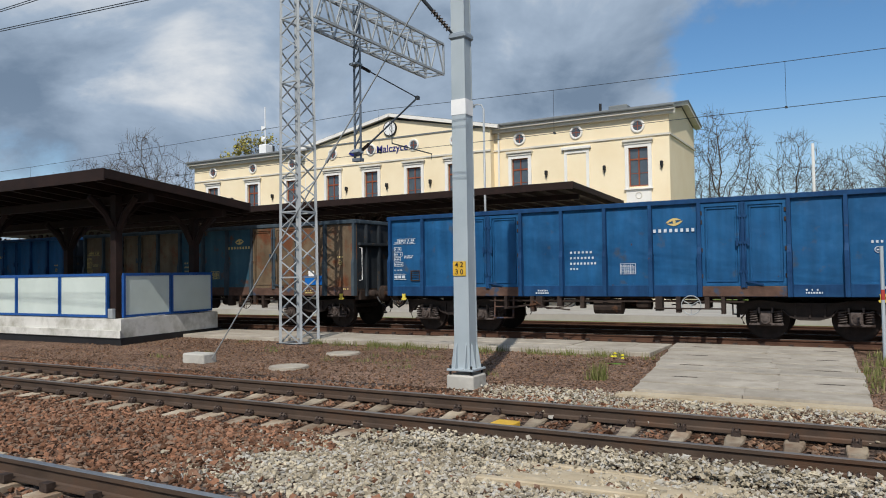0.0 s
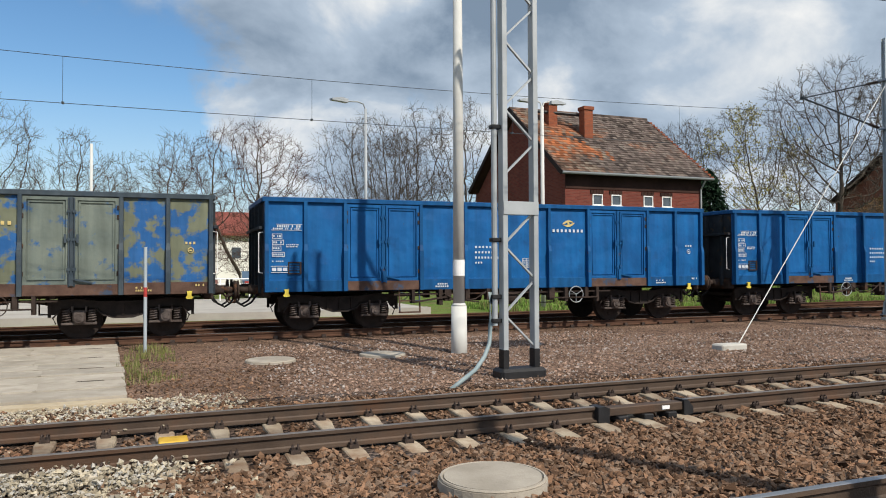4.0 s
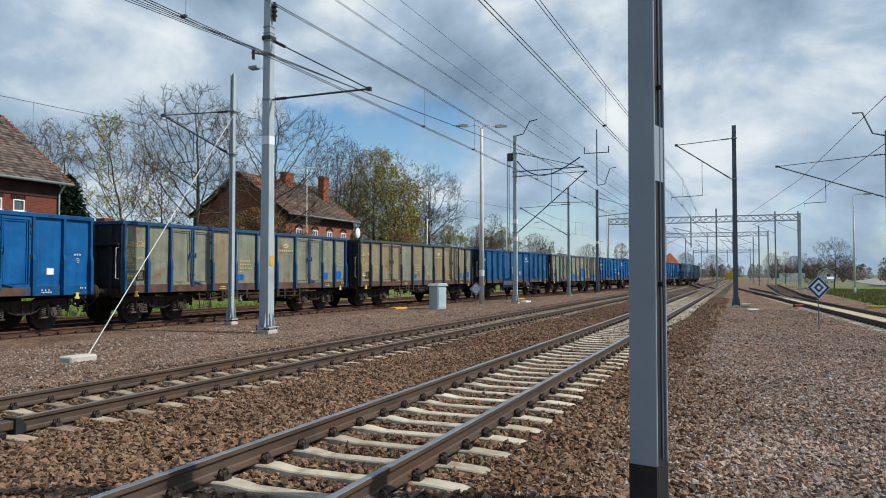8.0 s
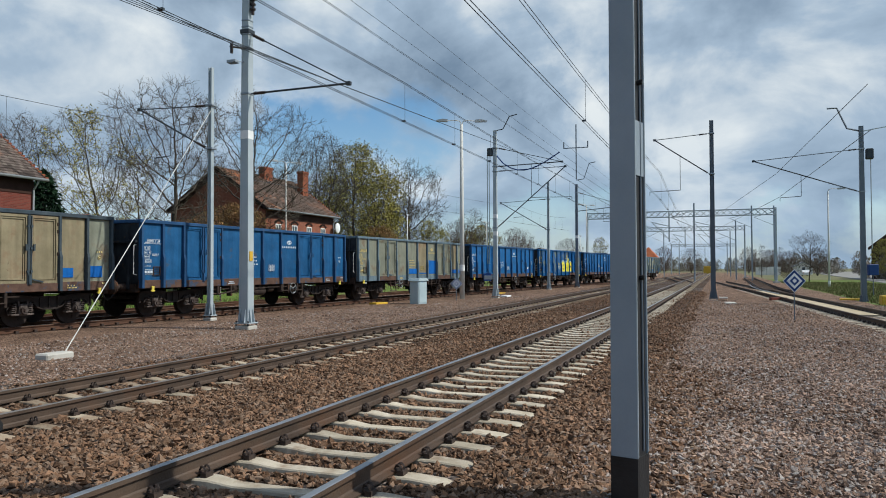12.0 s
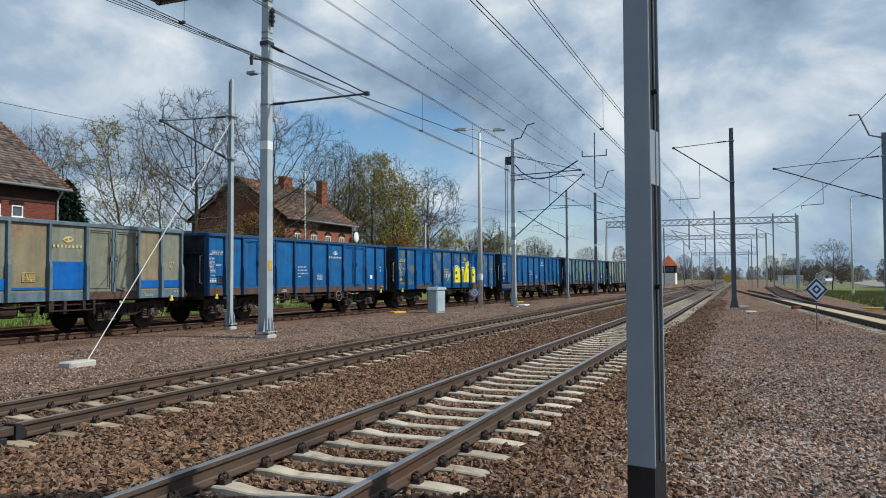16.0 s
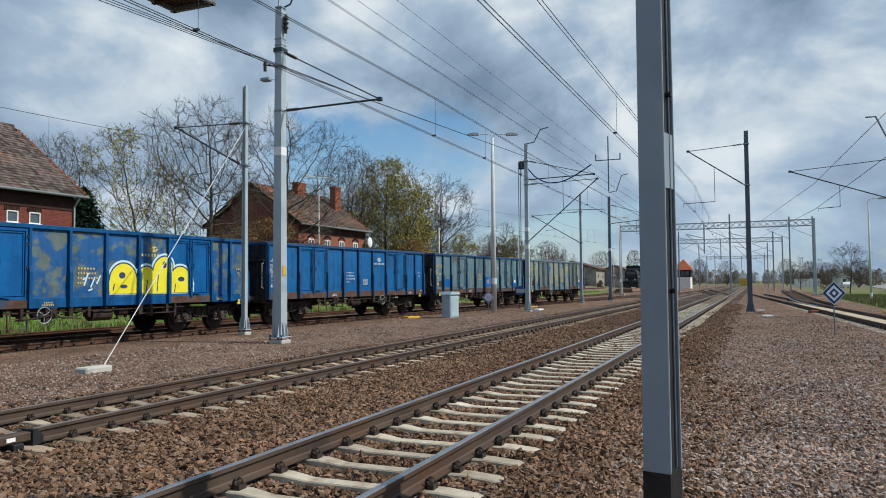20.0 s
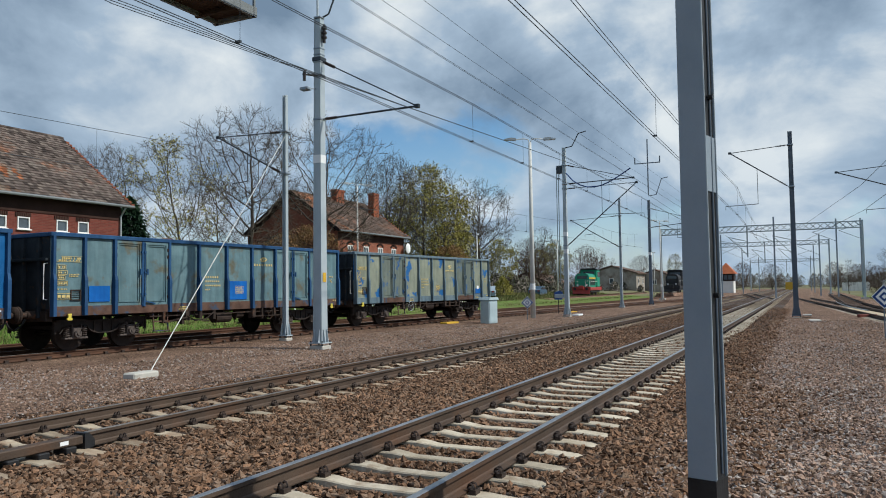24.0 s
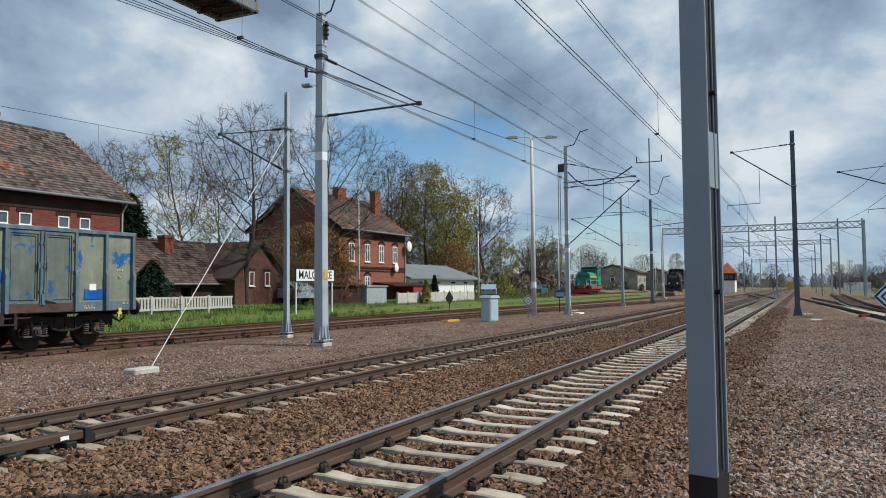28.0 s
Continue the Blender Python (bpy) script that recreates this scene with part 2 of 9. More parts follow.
def paint(name, dark, light, scale=3.0, rough=0.7, metal=0.0, bump=0.15, fine=40.0, third=None, third_at=0.6, third_scale=1.2, vary=0.0, third_soft=0.06, spec=None, streak=0.0, dent=0.0, specks=None):
    """Two tones at a coarse and a fine scale, an optional third colour in patches (rust, old paint, moss), and fine relief. vary: how much each object's tone differs."""
    m = bpy.data.materials.new(name)
    m.use_nodes = True
    n, l = m.node_tree.nodes, m.node_tree.links
    b = n["Principled BSDF"]
    b.inputs["Roughness"].default_value, b.inputs["Metallic"].default_value = rough, metal
    b.inputs["Specular IOR Level"].default_value = (0.12 if rough > 0.82 else 0.3) if spec is None else spec
    tc = n.new("ShaderNodeTexCoord")
    info = n.new("ShaderNodeObjectInfo")
    shift = n.new("ShaderNodeVectorMath"); shift.operation = "SCALE"
    shift.inputs[0].default_value = (17.0, 11.0, 23.0)
    l.new(info.outputs["Random"], shift.inputs["Scale"])
    place = n.new("ShaderNodeVectorMath"); place.operation = "ADD"
    l.new(tc.outputs["Object"], place.inputs[0]); l.new(shift.outputs[0], place.inputs[1])

    def noise_at(s, detail, rough_=0.6):
        t = n.new("ShaderNodeTexNoise")
        t.inputs["Scale"].default_value, t.inputs["Detail"].default_value, t.inputs["Roughness"].default_value = s, detail, rough_
        l.new(place.outputs[0], t.inputs["Vector"])
        return t

    def mixed(fac, a, c):
        x = n.new("ShaderNodeMix"); x.data_type = "RGBA"
        l.new(fac, x.inputs["Factor"])
        for k, v in (("A", a), ("B", c)):
            if isinstance(v, tuple):
                x.inputs[k].default_value = (*v, 1)
            else:
                l.new(v, x.inputs[k])
        return x.outputs["Result"]

    def ramp(src, a, c):
        r = n.new("ShaderNodeMapRange")
        r.inputs["From Min"].default_value, r.inputs["From Max"].default_value = a, c
        l.new(src, r.inputs["Value"])
        return r.outputs[0]

    big, small = noise_at(scale, 6), noise_at(fine, 4)
    blend = n.new("ShaderNodeMath"); blend.operation = "MULTIPLY_ADD"; blend.inputs[1].default_value = 0.35
    l.new(small.outputs["Fac"], blend.inputs[0]); l.new(ramp(big.outputs["Fac"], 0.3, 0.7), blend.inputs[2])
    colour = mixed(ramp(blend.outputs[0], 0.1, 1.2), dark, light)
    if third:
        patch = noise_at(third_scale, 7, 0.62)
        fac = ramp(patch.outputs["Fac"], third_at - third_soft / 2, third_at + third_soft / 2)
        colour = mixed(fac, colour, third)
    if specks:
        spot = noise_at(specks[1], 5, 0.7)
        colour = mixed(ramp(spot.outputs["Fac"], specks[2], specks[2] + 0.05), colour, specks[0])
    if vary:
        hv = n.new("ShaderNodeHueSaturation")
        l.new(colour, hv.inputs["Color"])
        v = n.new("ShaderNodeMapRange"); v.inputs["To Min"].default_value, v.inputs["To Max"].default_value = 1 - vary, 1 + vary
        l.new(info.outputs["Random"], v.inputs["Value"]); l.new(v.outputs[0], hv.inputs["Value"])
        colour = hv.outputs["Color"]
    if streak:
        st = n.new("ShaderNodeMapping"); st.inputs["Scale"].default_value = (5.0, 5.0, 0.5)
        l.new(place.outputs[0], st.inputs[0])
        sn = n.new("ShaderNodeTexNoise"); sn.inputs["Scale"].default_value, sn.inputs["Detail"].default_value = 1.0, 5
        l.new(st.outputs[0], sn.inputs["Vector"])
        run = n.new("ShaderNodeMapRange")
        for k, v in (("From Min", 0.3), ("From Max", 0.68), ("To Min", 1 + streak * 0.25), ("To Max", 1 - streak)):
            run.inputs[k].default_value = v
        l.new(sn.outputs["Fac"], run.inputs["Value"])
        sv = n.new("ShaderNodeHueSaturation")
        l.new(run.outputs[0], sv.inputs["Value"]); l.new(colour, sv.inputs["Color"])
        colour = sv.outputs["Color"]
    l.new(colour, b.inputs["Base Color"])
    rr = n.new("ShaderNodeMapRange"); rr.inputs["To Min"].default_value, rr.inputs["To Max"].default_value = max(rough - 0.12, 0.05), min(rough + 0.12, 1)
    l.new(big.outputs["Fac"], rr.inputs["Value"]); l.new(rr.outputs[0], b.inputs["Roughness"])
    if bump:
        bp = n.new("ShaderNodeBump"); bp.inputs["Strength"].default_value = bump; bp.inputs["Distance"].default_value = 0.02
        l.new(small.outputs["Fac"], bp.inputs["Height"]); l.new(bp.outputs[0], b.inputs["Normal"])
        if dent:
            wide = noise_at(2.2, 2, 0.4)
            bd = n.new("ShaderNodeBump"); bd.inputs["Strength"].default_value = dent; bd.inputs["Distance"].default_value = 0.12
            l.new(wide.outputs["Fac"], bd.inputs["Height"]); l.new(bp.outputs[0], bd.inputs["Normal"]); l.new(bd.outputs[0], b.inputs["Normal"])
    return m


def island_vary(m, amount=0.35, tint=None):
    """Each loose piece of a joined mesh takes its own tone."""
    n, l = m.node_tree.nodes, m.node_tree.links
    b = n["Principled BSDF"]
    src = b.inputs["Base Color"].links[0].from_socket
    geo = n.new("ShaderNodeNewGeometry")
    hv = n.new("ShaderNodeHueSaturation")
    v = n.new("ShaderNodeMapRange"); v.inputs["To Min"].default_value, v.inputs["To Max"].default_value = 1 - amount, 1 + amount
    l.new(geo.outputs["Random Per Island"], v.inputs["Value"]); l.new(v.outputs[0], hv.inputs["Value"]); l.new(src, hv.inputs["Color"])
    last = hv.outputs["Color"]
    if tint:
        x = n.new("ShaderNodeMix"); x.data_type = "RGBA"
        w = n.new("ShaderNodeTexWhiteNoise"); w.noise_dimensions = "1D"
        l.new(geo.outputs["Random Per Island"], w.inputs["W"])
        r = n.new("ShaderNodeMapRange"); r.inputs["From Min"].default_value, r.inputs["From Max"].default_value = 0.55, 1.0
        l.new(w.outputs["Value"], r.inputs["Value"]); l.new(r.outputs[0], x.inputs["Factor"])
        l.new(last, x.inputs["A"]); x.inputs["B"].default_value = (*tint, 1)
        last = x.outputs["Result"]
    l.new(last, b.inputs["Base Color"])
    return m


def glass(name, tint=(0.05, 0.07, 0.09), rough=0.08):
    m = paint(name, tint, tuple(c * 1.4 for c in tint), rough=rough, bump=0.0)
    m.node_tree.nodes["Principled BSDF"].inputs["Specular IOR Level"].default_value = 0.8
    return m


# Darker than the loose stones: the shade in their gaps is put in here.
M_ballast = paint("ballast", (0.036, 0.02, 0.0125), (0.1, 0.058, 0.036), scale=1.3, rough=0.95, bump=0.9, fine=28, third=(0.17, 0.15, 0.14), third_at=0.6, third_scale=0.35, third_soft=0.3)
def pebbles(m, scale, spread=0.5, deep=0.03):
    """Packed small stones: each cell has its own tone and stands up from the joints."""
    n, l = m.node_tree.nodes, m.node_tree.links
    b = n["Principled BSDF"]
    tc = n.new("ShaderNodeTexCoord")
    v = n.new("ShaderNodeTexVoronoi"); v.inputs["Scale"].default_value = scale
    l.new(tc.outputs["Object"], v.inputs["Vector"])
    sp = n.new("ShaderNodeSeparateColor"); l.new(v.outputs["Color"], sp.inputs[0])
    r = n.new("ShaderNodeMapRange"); r.inputs["To Min"].default_value, r.inputs["To Max"].default_value = 1 - spread, 1 + spread
    l.new(sp.outputs[0], r.inputs["Value"])
    hv = n.new("ShaderNodeHueSaturation")
    l.new(b.inputs["Base Color"].links[0].from_socket, hv.inputs["Color"]); l.new(r.outputs[0], hv.inputs["Value"])
    l.new(hv.outputs["Color"], b.inputs["Base Color"])
    bp = n.new("ShaderNodeBump"); bp.invert = True
    bp.inputs["Strength"].default_value, bp.inputs["Distance"].default_value = 1.0, deep
    l.new(v.outputs["Distance"], bp.inputs["Height"]); l.new(bp.outputs[0], b.inputs["Normal"])
    return m


M_ballast = pebbles(M_ballast, 17, 0.8, 0.06)
M_stone = island_vary(paint("ballast_stone", (0.105, 0.058, 0.034), (0.225, 0.132, 0.082), scale=0.6, rough=0.92, bump=0.5, fine=60), 0.7, (0.235, 0.165, 0.118))
M_stone_red = island_vary(paint("red_ballast_stone", (0.115, 0.055, 0.032), (0.23, 0.118, 0.072), scale=0.6, rough=0.92, bump=0.5, fine=60), 0.7, (0.22, 0.165, 0.125))
M_stone_pale = island_vary(paint("pale_stone", (0.235, 0.195, 0.135), (0.455, 0.40, 0.30), scale=1.0, rough=0.9, bump=0.5, fine=60), 0.5, (0.47, 0.45, 0.41))
M_gravel = paint("island_gravel", (0.122, 0.074, 0.05), (0.27, 0.177, 0.128), scale=0.8, rough=0.95, bump=0.9, fine=34, third=(0.30, 0.26, 0.235), third_at=0.66, third_scale=30, third_soft=0.05)
M_gravel = pebbles(M_gravel, 30, 0.8, 0.04)
M_gravel_stone = island_vary(paint("gravel_stone", (0.15, 0.094, 0.067), (0.345, 0.238, 0.18), scale=0.7, rough=0.95, bump=0.4, fine=70), 0.6, (0.40, 0.36, 0.33))
M_grass = paint("grass", (0.06, 0.115, 0.018), (0.14, 0.215, 0.04), scale=1.6, rough=0.9, bump=0.8, fine=60, third=(0.15, 0.135, 0.06), third_at=0.55, third_scale=0.9, third_soft=0.3)
M_field = paint("dull_field", (0.10, 0.105, 0.05), (0.19, 0.18, 0.10), scale=0.05, rough=0.95, bump=0.3, fine=2)
M_blade = island_vary(paint("grass_blades", (0.07, 0.15, 0.02), (0.17, 0.29, 0.05), scale=0.5, rough=0.8, bump=0.0), 0.4, (0.22, 0.2, 0.09))
M_weed = island_vary(paint("trackside_weeds", (0.085, 0.11, 0.03), (0.2, 0.21, 0.07), scale=0.5, rough=0.85, bump=0.0), 0.4, (0.25, 0.22, 0.11))
M_blade_dry = island_vary(paint("dry_grass_blades", (0.10, 0.095, 0.04), (0.20, 0.175, 0.08), scale=0.5, rough=0.85, bump=0.0), 0.4, (0.1, 0.15, 0.04))
M_rail = paint("rail_steel", (0.052, 0.035, 0.026), (0.105, 0.073, 0.053), scale=2.0, rough=0.6, metal=0.15, bump=0.25, fine=50, third=(0.09, 0.045, 0.025), third_at=0.6, third_scale=1.0, third_soft=0.2)
M_rail_head = paint("worn_rail_head", (0.24, 0.25, 0.26), (0.36, 0.37, 0.39), scale=2.0, rough=0.38, metal=0.75, bump=0.03, fine=90)
M_rail_head_dull = paint("dull_rail_head", (0.13, 0.115, 0.105), (0.21, 0.19, 0.175), scale=2.0, rough=0.5, metal=0.4, bump=0.05, fine=90)
M_rail_rust = paint("rusty_rail", (0.05, 0.024, 0.015), (0.115, 0.057, 0.034), scale=2.0, rough=0.8, metal=0.1, bump=0.3, fine=50)
M_clip = paint("rail_clip", (0.03, 0.024, 0.021), (0.085, 0.06, 0.05), scale=20, rough=0.55, metal=0.3, bump=0.1)
M_sleeper = paint("concrete_sleeper", (0.33, 0.275, 0.2), (0.56, 0.5, 0.405), scale=2.5, rough=0.9, bump=0.35, fine=45, third=(0.24, 0.165, 0.105), third_at=0.64, third_scale=2.6, third_soft=0.2, vary=0.2)
M_sleeper_dirty = paint("dirty_concrete_sleeper", (0.25, 0.195, 0.135), (0.45, 0.385, 0.295), scale=2.5, rough=0.9, bump=0.35, fine=45, third=(0.2, 0.13, 0.085), third_at=0.56, third_scale=2.6, third_soft=0.25, vary=0.25)
M_sleeper_wood = paint("old_sleeper", (0.07, 0.045, 0.033), (0.15, 0.105, 0.08), scale=3, rough=0.9, bump=0.4, vary=0.3)
M_concrete = paint("concrete", (0.36, 0.345, 0.31), (0.54, 0.52, 0.475), scale=1.2, rough=0.9, bump=0.3, fine=35, third=(0.28, 0.27, 0.235), third_at=0.6, third_scale=1.5, third_soft=0.2)
M_slab = paint("walkway_slab", (0.31, 0.275, 0.225), (0.46, 0.415, 0.35), scale=1.4, rough=0.92, bump=0.3, fine=40, third=(0.27, 0.24, 0.195), third_at=0.62, third_scale=2.2, third_soft=0.3, vary=0.07)
M_galv = paint("galvanised_steel", (0.30, 0.325, 0.34), (0.44, 0.465, 0.48), scale=1.5, rough=0.55, metal=0.25, bump=0.06, fine=60)
M_mast = paint("painted_mast_grey", (0.33, 0.385, 0.42), (0.43, 0.485, 0.52), scale=1.0, rough=0.55, metal=0.1, bump=0.05, fine=50)
M_mast_dark = paint("blue_grey_mast", (0.10, 0.125, 0.16), (0.16, 0.19, 0.23), scale=1.0, rough=0.5, metal=0.15, bump=0.05, fine=50)
M_white = paint("white_band", (0.72, 0.73, 0.73), (0.84, 0.84, 0.83), rough=0.6, bump=0.05)
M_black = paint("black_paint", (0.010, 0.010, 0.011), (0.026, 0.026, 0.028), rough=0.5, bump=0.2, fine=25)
M_pole = paint("pale_concrete_pole", (0.50, 0.50, 0.475), (0.64, 0.64, 0.61), scale=1.0, rough=0.8, bump=0.1, fine=50)
M_yellow = paint("yellow_plate", (0.52, 0.30, 0.02), (0.66, 0.42, 0.06), rough=0.6, bump=0.1, scale=8)
M_teal = paint("teal_pipe", (0.18, 0.24, 0.255), (0.27, 0.33, 0.34), rough=0.5, bump=0.05)
M_wire = paint("overhead_wire", (0.035, 0.045, 0.055), (0.06, 0.07, 0.08), rough=0.5, metal=0.4, bump=0.0)
M_insul = paint("brown_insulator", (0.022, 0.016, 0.014), (0.05, 0.035, 0.03), rough=0.3, bump=0.0)
M_blue_sign = paint("blue_sign", (0.008, 0.035, 0.15), (0.015, 0.06, 0.22), rough=0.4, bump=0.0)
M_asphalt = paint("asphalt", (0.20, 0.195, 0.185), (0.30, 0.29, 0.275), scale=0.6, rough=0.95, bump=0.3, fine=30)
M_cab = paint("pale_blue_cabinet", (0.36, 0.46, 0.50), (0.46, 0.56, 0.59), scale=2, rough=0.6, bump=0.05)
M_mast_mid = paint("slate_grey_mast", (0.215, 0.26, 0.305), (0.29, 0.335, 0.385), scale=1.0, rough=0.55, metal=0.1, bump=0.05, fine=50)

# ---- ground ----
Y_A, Y_B = 3.352, 8.614          # track centres
Z_A, Z_B, Z_C = 0.0, -0.144, -0.07
GAUGE = 0.7525


def y_c(x):
    """Centre of the train's track: straight past the station, then easing over to join the main line."""
    return float(np.mean(np.interp(x + np.linspace(-9, 9, 7), (-100, 11, 32, 48, 70, 100, 128), (19.72, 19.72, 18.7, 17.06, 14.94, 11.6, Y_B))))


def z_c(x):
    return float(np.interp(x, (95, 128), (Z_C, Z_B)))


def y_d(x):
    u = min(max((x - 28.0) / 66.0, 0.0), 1.0)
    return 24.4 - 4.3 * (1 - math.cos(math.pi * u)) / 2


LEVELS = [(-2000, -0.6), (-60, -0.6), (-12, -0.42), (-3.5, -0.3), (0.0, -0.27), (1.3, -0.24), (1.95, -0.222), (2.66, -0.222), (2.82, -0.248), (3.88, -0.248), (4.04, -0.222), (4.75, -0.222), (5.4, -0.25), (6.5, -0.31), (7.2, -0.352), (7.92, -0.352), (8.08, -0.376), (9.15, -0.376), (9.31, -0.352), (10.0, -0.352), (11.0, -0.335), (14.5, -0.305), (17.2, -0.255), (18.2, -0.262), (26.0, -0.36), (27.6, -0.38), (29.0, -0.32), (60, -0.3), (2000, -0.3)]


def level(x, y):
    """Height of the ground."""
    ys, zs = zip(*LEVELS)
    bank = 0.95 * min(max((y - 28.5) / 5, 0), 1) * min(max((x - 14) / 12, 0), 1) * min(max((260 - y) / 160, 0), 1)
    return float(np.interp(y, ys, zs)) + bank + 0.02 * noise.noise(Vector((x * 0.5, y * 0.5, 0)))


def ground_sheet():
    xs = [-2400, -900, -300, -120, -70] + [-50 + 2.0 * i for i in range(86)] + [126, 135, 150, 175, 210, 260, 340, 500, 900, 2400]
    ys = [-2400, -900, -300, -120, -60, -36, -26, -20, -15, -11.5, -9.3, -7.5, -5.6, -3.6, -2, -0.5, 0.6, 1.3, 1.95, 2.66, 2.82, 3.88, 4.04, 4.75, 5.4, 6.5, 7.2, 7.92, 8.08, 9.15, 9.31, 10.0, 11.0, 12.2, 13, 15, 17.4, 19.2, 22.5, 24.4, 26.2, 27.5, 29, 31, 34, 40, 50, 70, 110, 200, 400, 900, 2400]
    vs = []
    for y in ys:
        for x in xs:
            k = 0.35 if -60 < x < 130 and -40 < y < 60 and not 1.2 < y < 10.5 else 0
            yy = y + k * noise.noise(Vector((x * 0.35, y, 3)))
            if 17 < y < 30 and x > 5:
                yy -= min(19.72 - y_c(x), 4.5) * (1 if y < 24 else 0.9)
            elif 11 < y < 17 and x > 5:
                yy -= min(19.72 - y_c(x), 4.5) * (y - 11) / 6
            vs.append((x, yy, level(x, yy if y < 17 else y)))
    fs, mats = [], []
    w = len(xs)
    for j in range(len(ys) - 1):
        for i in range(w - 1):
            fs.append((j * w + i, j * w + i + 1, (j + 1) * w + i + 1, (j + 1) * w + i))
            y, x = (ys[j] + ys[j + 1]) / 2, (xs[i] + xs[i + 1]) / 2
            if y > 27.5 or (y > 25.5 and x > 12) or y < -9.3 or (y < -7.5 and x > 34) or abs(x) > 400:
                mats.append(3 if x > 135 or y > 60 or y < -45 else 2)
            elif 1.3 < y < 11.0:
                mats.append(0)
            else:
                mats.append(1)
    me = bpy.data.meshes.new("ground")
    me.from_pydata(vs, [], fs)
    for m in (M_ballast, M_gravel, M_grass, M_field):
        me.materials.append(m)
    me.polygons.foreach_set("material_index", mats)
    me.polygons.foreach_set("use_smooth", [True] * len(fs))
    tagged(new("ground", me), "brown ballast and gravel ground with grassy margins", "ground", kind="structure")


ground_sheet()

# ---- tracks ----
RAIL = [(-0.075, -0.172), (0.075, -0.172), (0.075, -0.160), (0.020, -0.145), (0.009, -0.130), (0.009, -0.055), (0.034, -0.040), (0.034, -0.006), (-0.034, -0.006), (-0.034, -0.040), (-0.009, -0.055), (-0.009, -0.130), (-0.020, -0.145), (-0.075, -0.160)]
HEAD = [(-0.034, -0.005), (0.034, -0.005), (0.026, 0.0), (-0.026, 0.0)]


def sleeper_form(long=2.6, wide=0.29, deep=0.2, dip=0.03):
    """Concrete sleeper: high flat rail seats and a lower, narrower waist."""
    f = Form()
    h = long / 2
    st = [(-h, -0.035, 0.84), (-h + 0.06, -0.02, 1), (-0.98, 0, 1), (-0.55, 0, 0.98), (-0.32, -dip, 0.78), (0.32, -dip, 0.78), (0.55, 0, 0.98), (0.98, 0, 1), (h - 0.06, -0.02, 1), (h, -0.035, 0.84)]
    vs = []
    for y, z, k in st:
        a, b = wide / 2 * k, wide / 2 * k * 0.72
        vs += [(-a, y, -deep), (a, y, -deep), (b, y, z - 0.012), (b * 0.86, y, z), (-b * 0.86, y, z), (-b, y, z - 0.012)]
    fs = [(i * 6 + j, i * 6 + (j + 1) % 6, i * 6 + 6 + (j + 1) % 6, i * 6 + 6 + j) for i in range(len(st) - 1) for j in range(6)] + [(5, 4, 3, 2, 1, 0), tuple((len(st) - 1) * 6 + j for j in range(6))]
    return f.face_set(vs, fs)


def fastening_form():
    """Spring clips either side of a rail foot, with their shoulders."""
    f = Form()
    for s in (-1, 1):
        f.box(-0.05, 0.05, s * 0.125 - 0.03, s * 0.125 + 0.03, -0.19, -0.145)
        for dx in (-0.028, 0.028):
            f.ring((dx, s * 0.105, -0.135), (1, 0.25 * s, 0), 0.035, 0.011, 9, 4)
        f.tube((-0.05, s * 0.09, -0.14), (0.05, s * 0.09, -0.14), 0.012, n=5)
    return f


def far_sleeper_form():
    """The same sleeper with fewer faces, for the far stretches."""
    f = Form()
    for a, b in ((-1.3, -0.5), (0.5, 1.3)):
        f.box(-0.115, 0.115, a, b, -0.2, -0.004)
    return f.box(-0.085, 0.085, -0.5, 0.5, -0.2, -0.03)


def far_clip_form():
    f = Form()
    for s in (-1, 1):
        f.box(-0.05, 0.05, s * 0.105 - 0.04, s * 0.105 + 0.04, -0.18, -0.11)
    return f


SLEEPER_FAR = far_sleeper_form().mesh("sleeper", M_sleeper_dirty)
CLIP_FAR = far_clip_form().mesh("fastening", M_clip)
SLEEPER_DIRTY = sleeper_form().mesh("sleeper", M_sleeper_dirty)
SLEEPER = sleeper_form().mesh("sleeper", M_sleeper)
CLIP = fastening_form().mesh("fastening", M_clip)


def far_rows(name, mesh, spots, parent, label):
    """Repeats far along the line, joined into one mesh."""
    base = np.array([v.co[:] for v in mesh.vertices])
    faces = [tuple(p.vertices) for p in mesh.polygons]
    vs, fs = [], []
    for m in spots:
        r = np.array(m)
        k = len(vs)
        vs += (base @ r[:3, :3].T + r[:3, 3]).tolist()
        fs += [tuple(i + k for i in q) for q in faces]
    me = bpy.data.meshes.new(name)
    me.from_pydata(vs, [], fs)
    me.materials.append(mesh.materials[0])
    ob = new(name, me)
    ob.parent = parent
    return tagged(ob, label=label, kind="stuff")


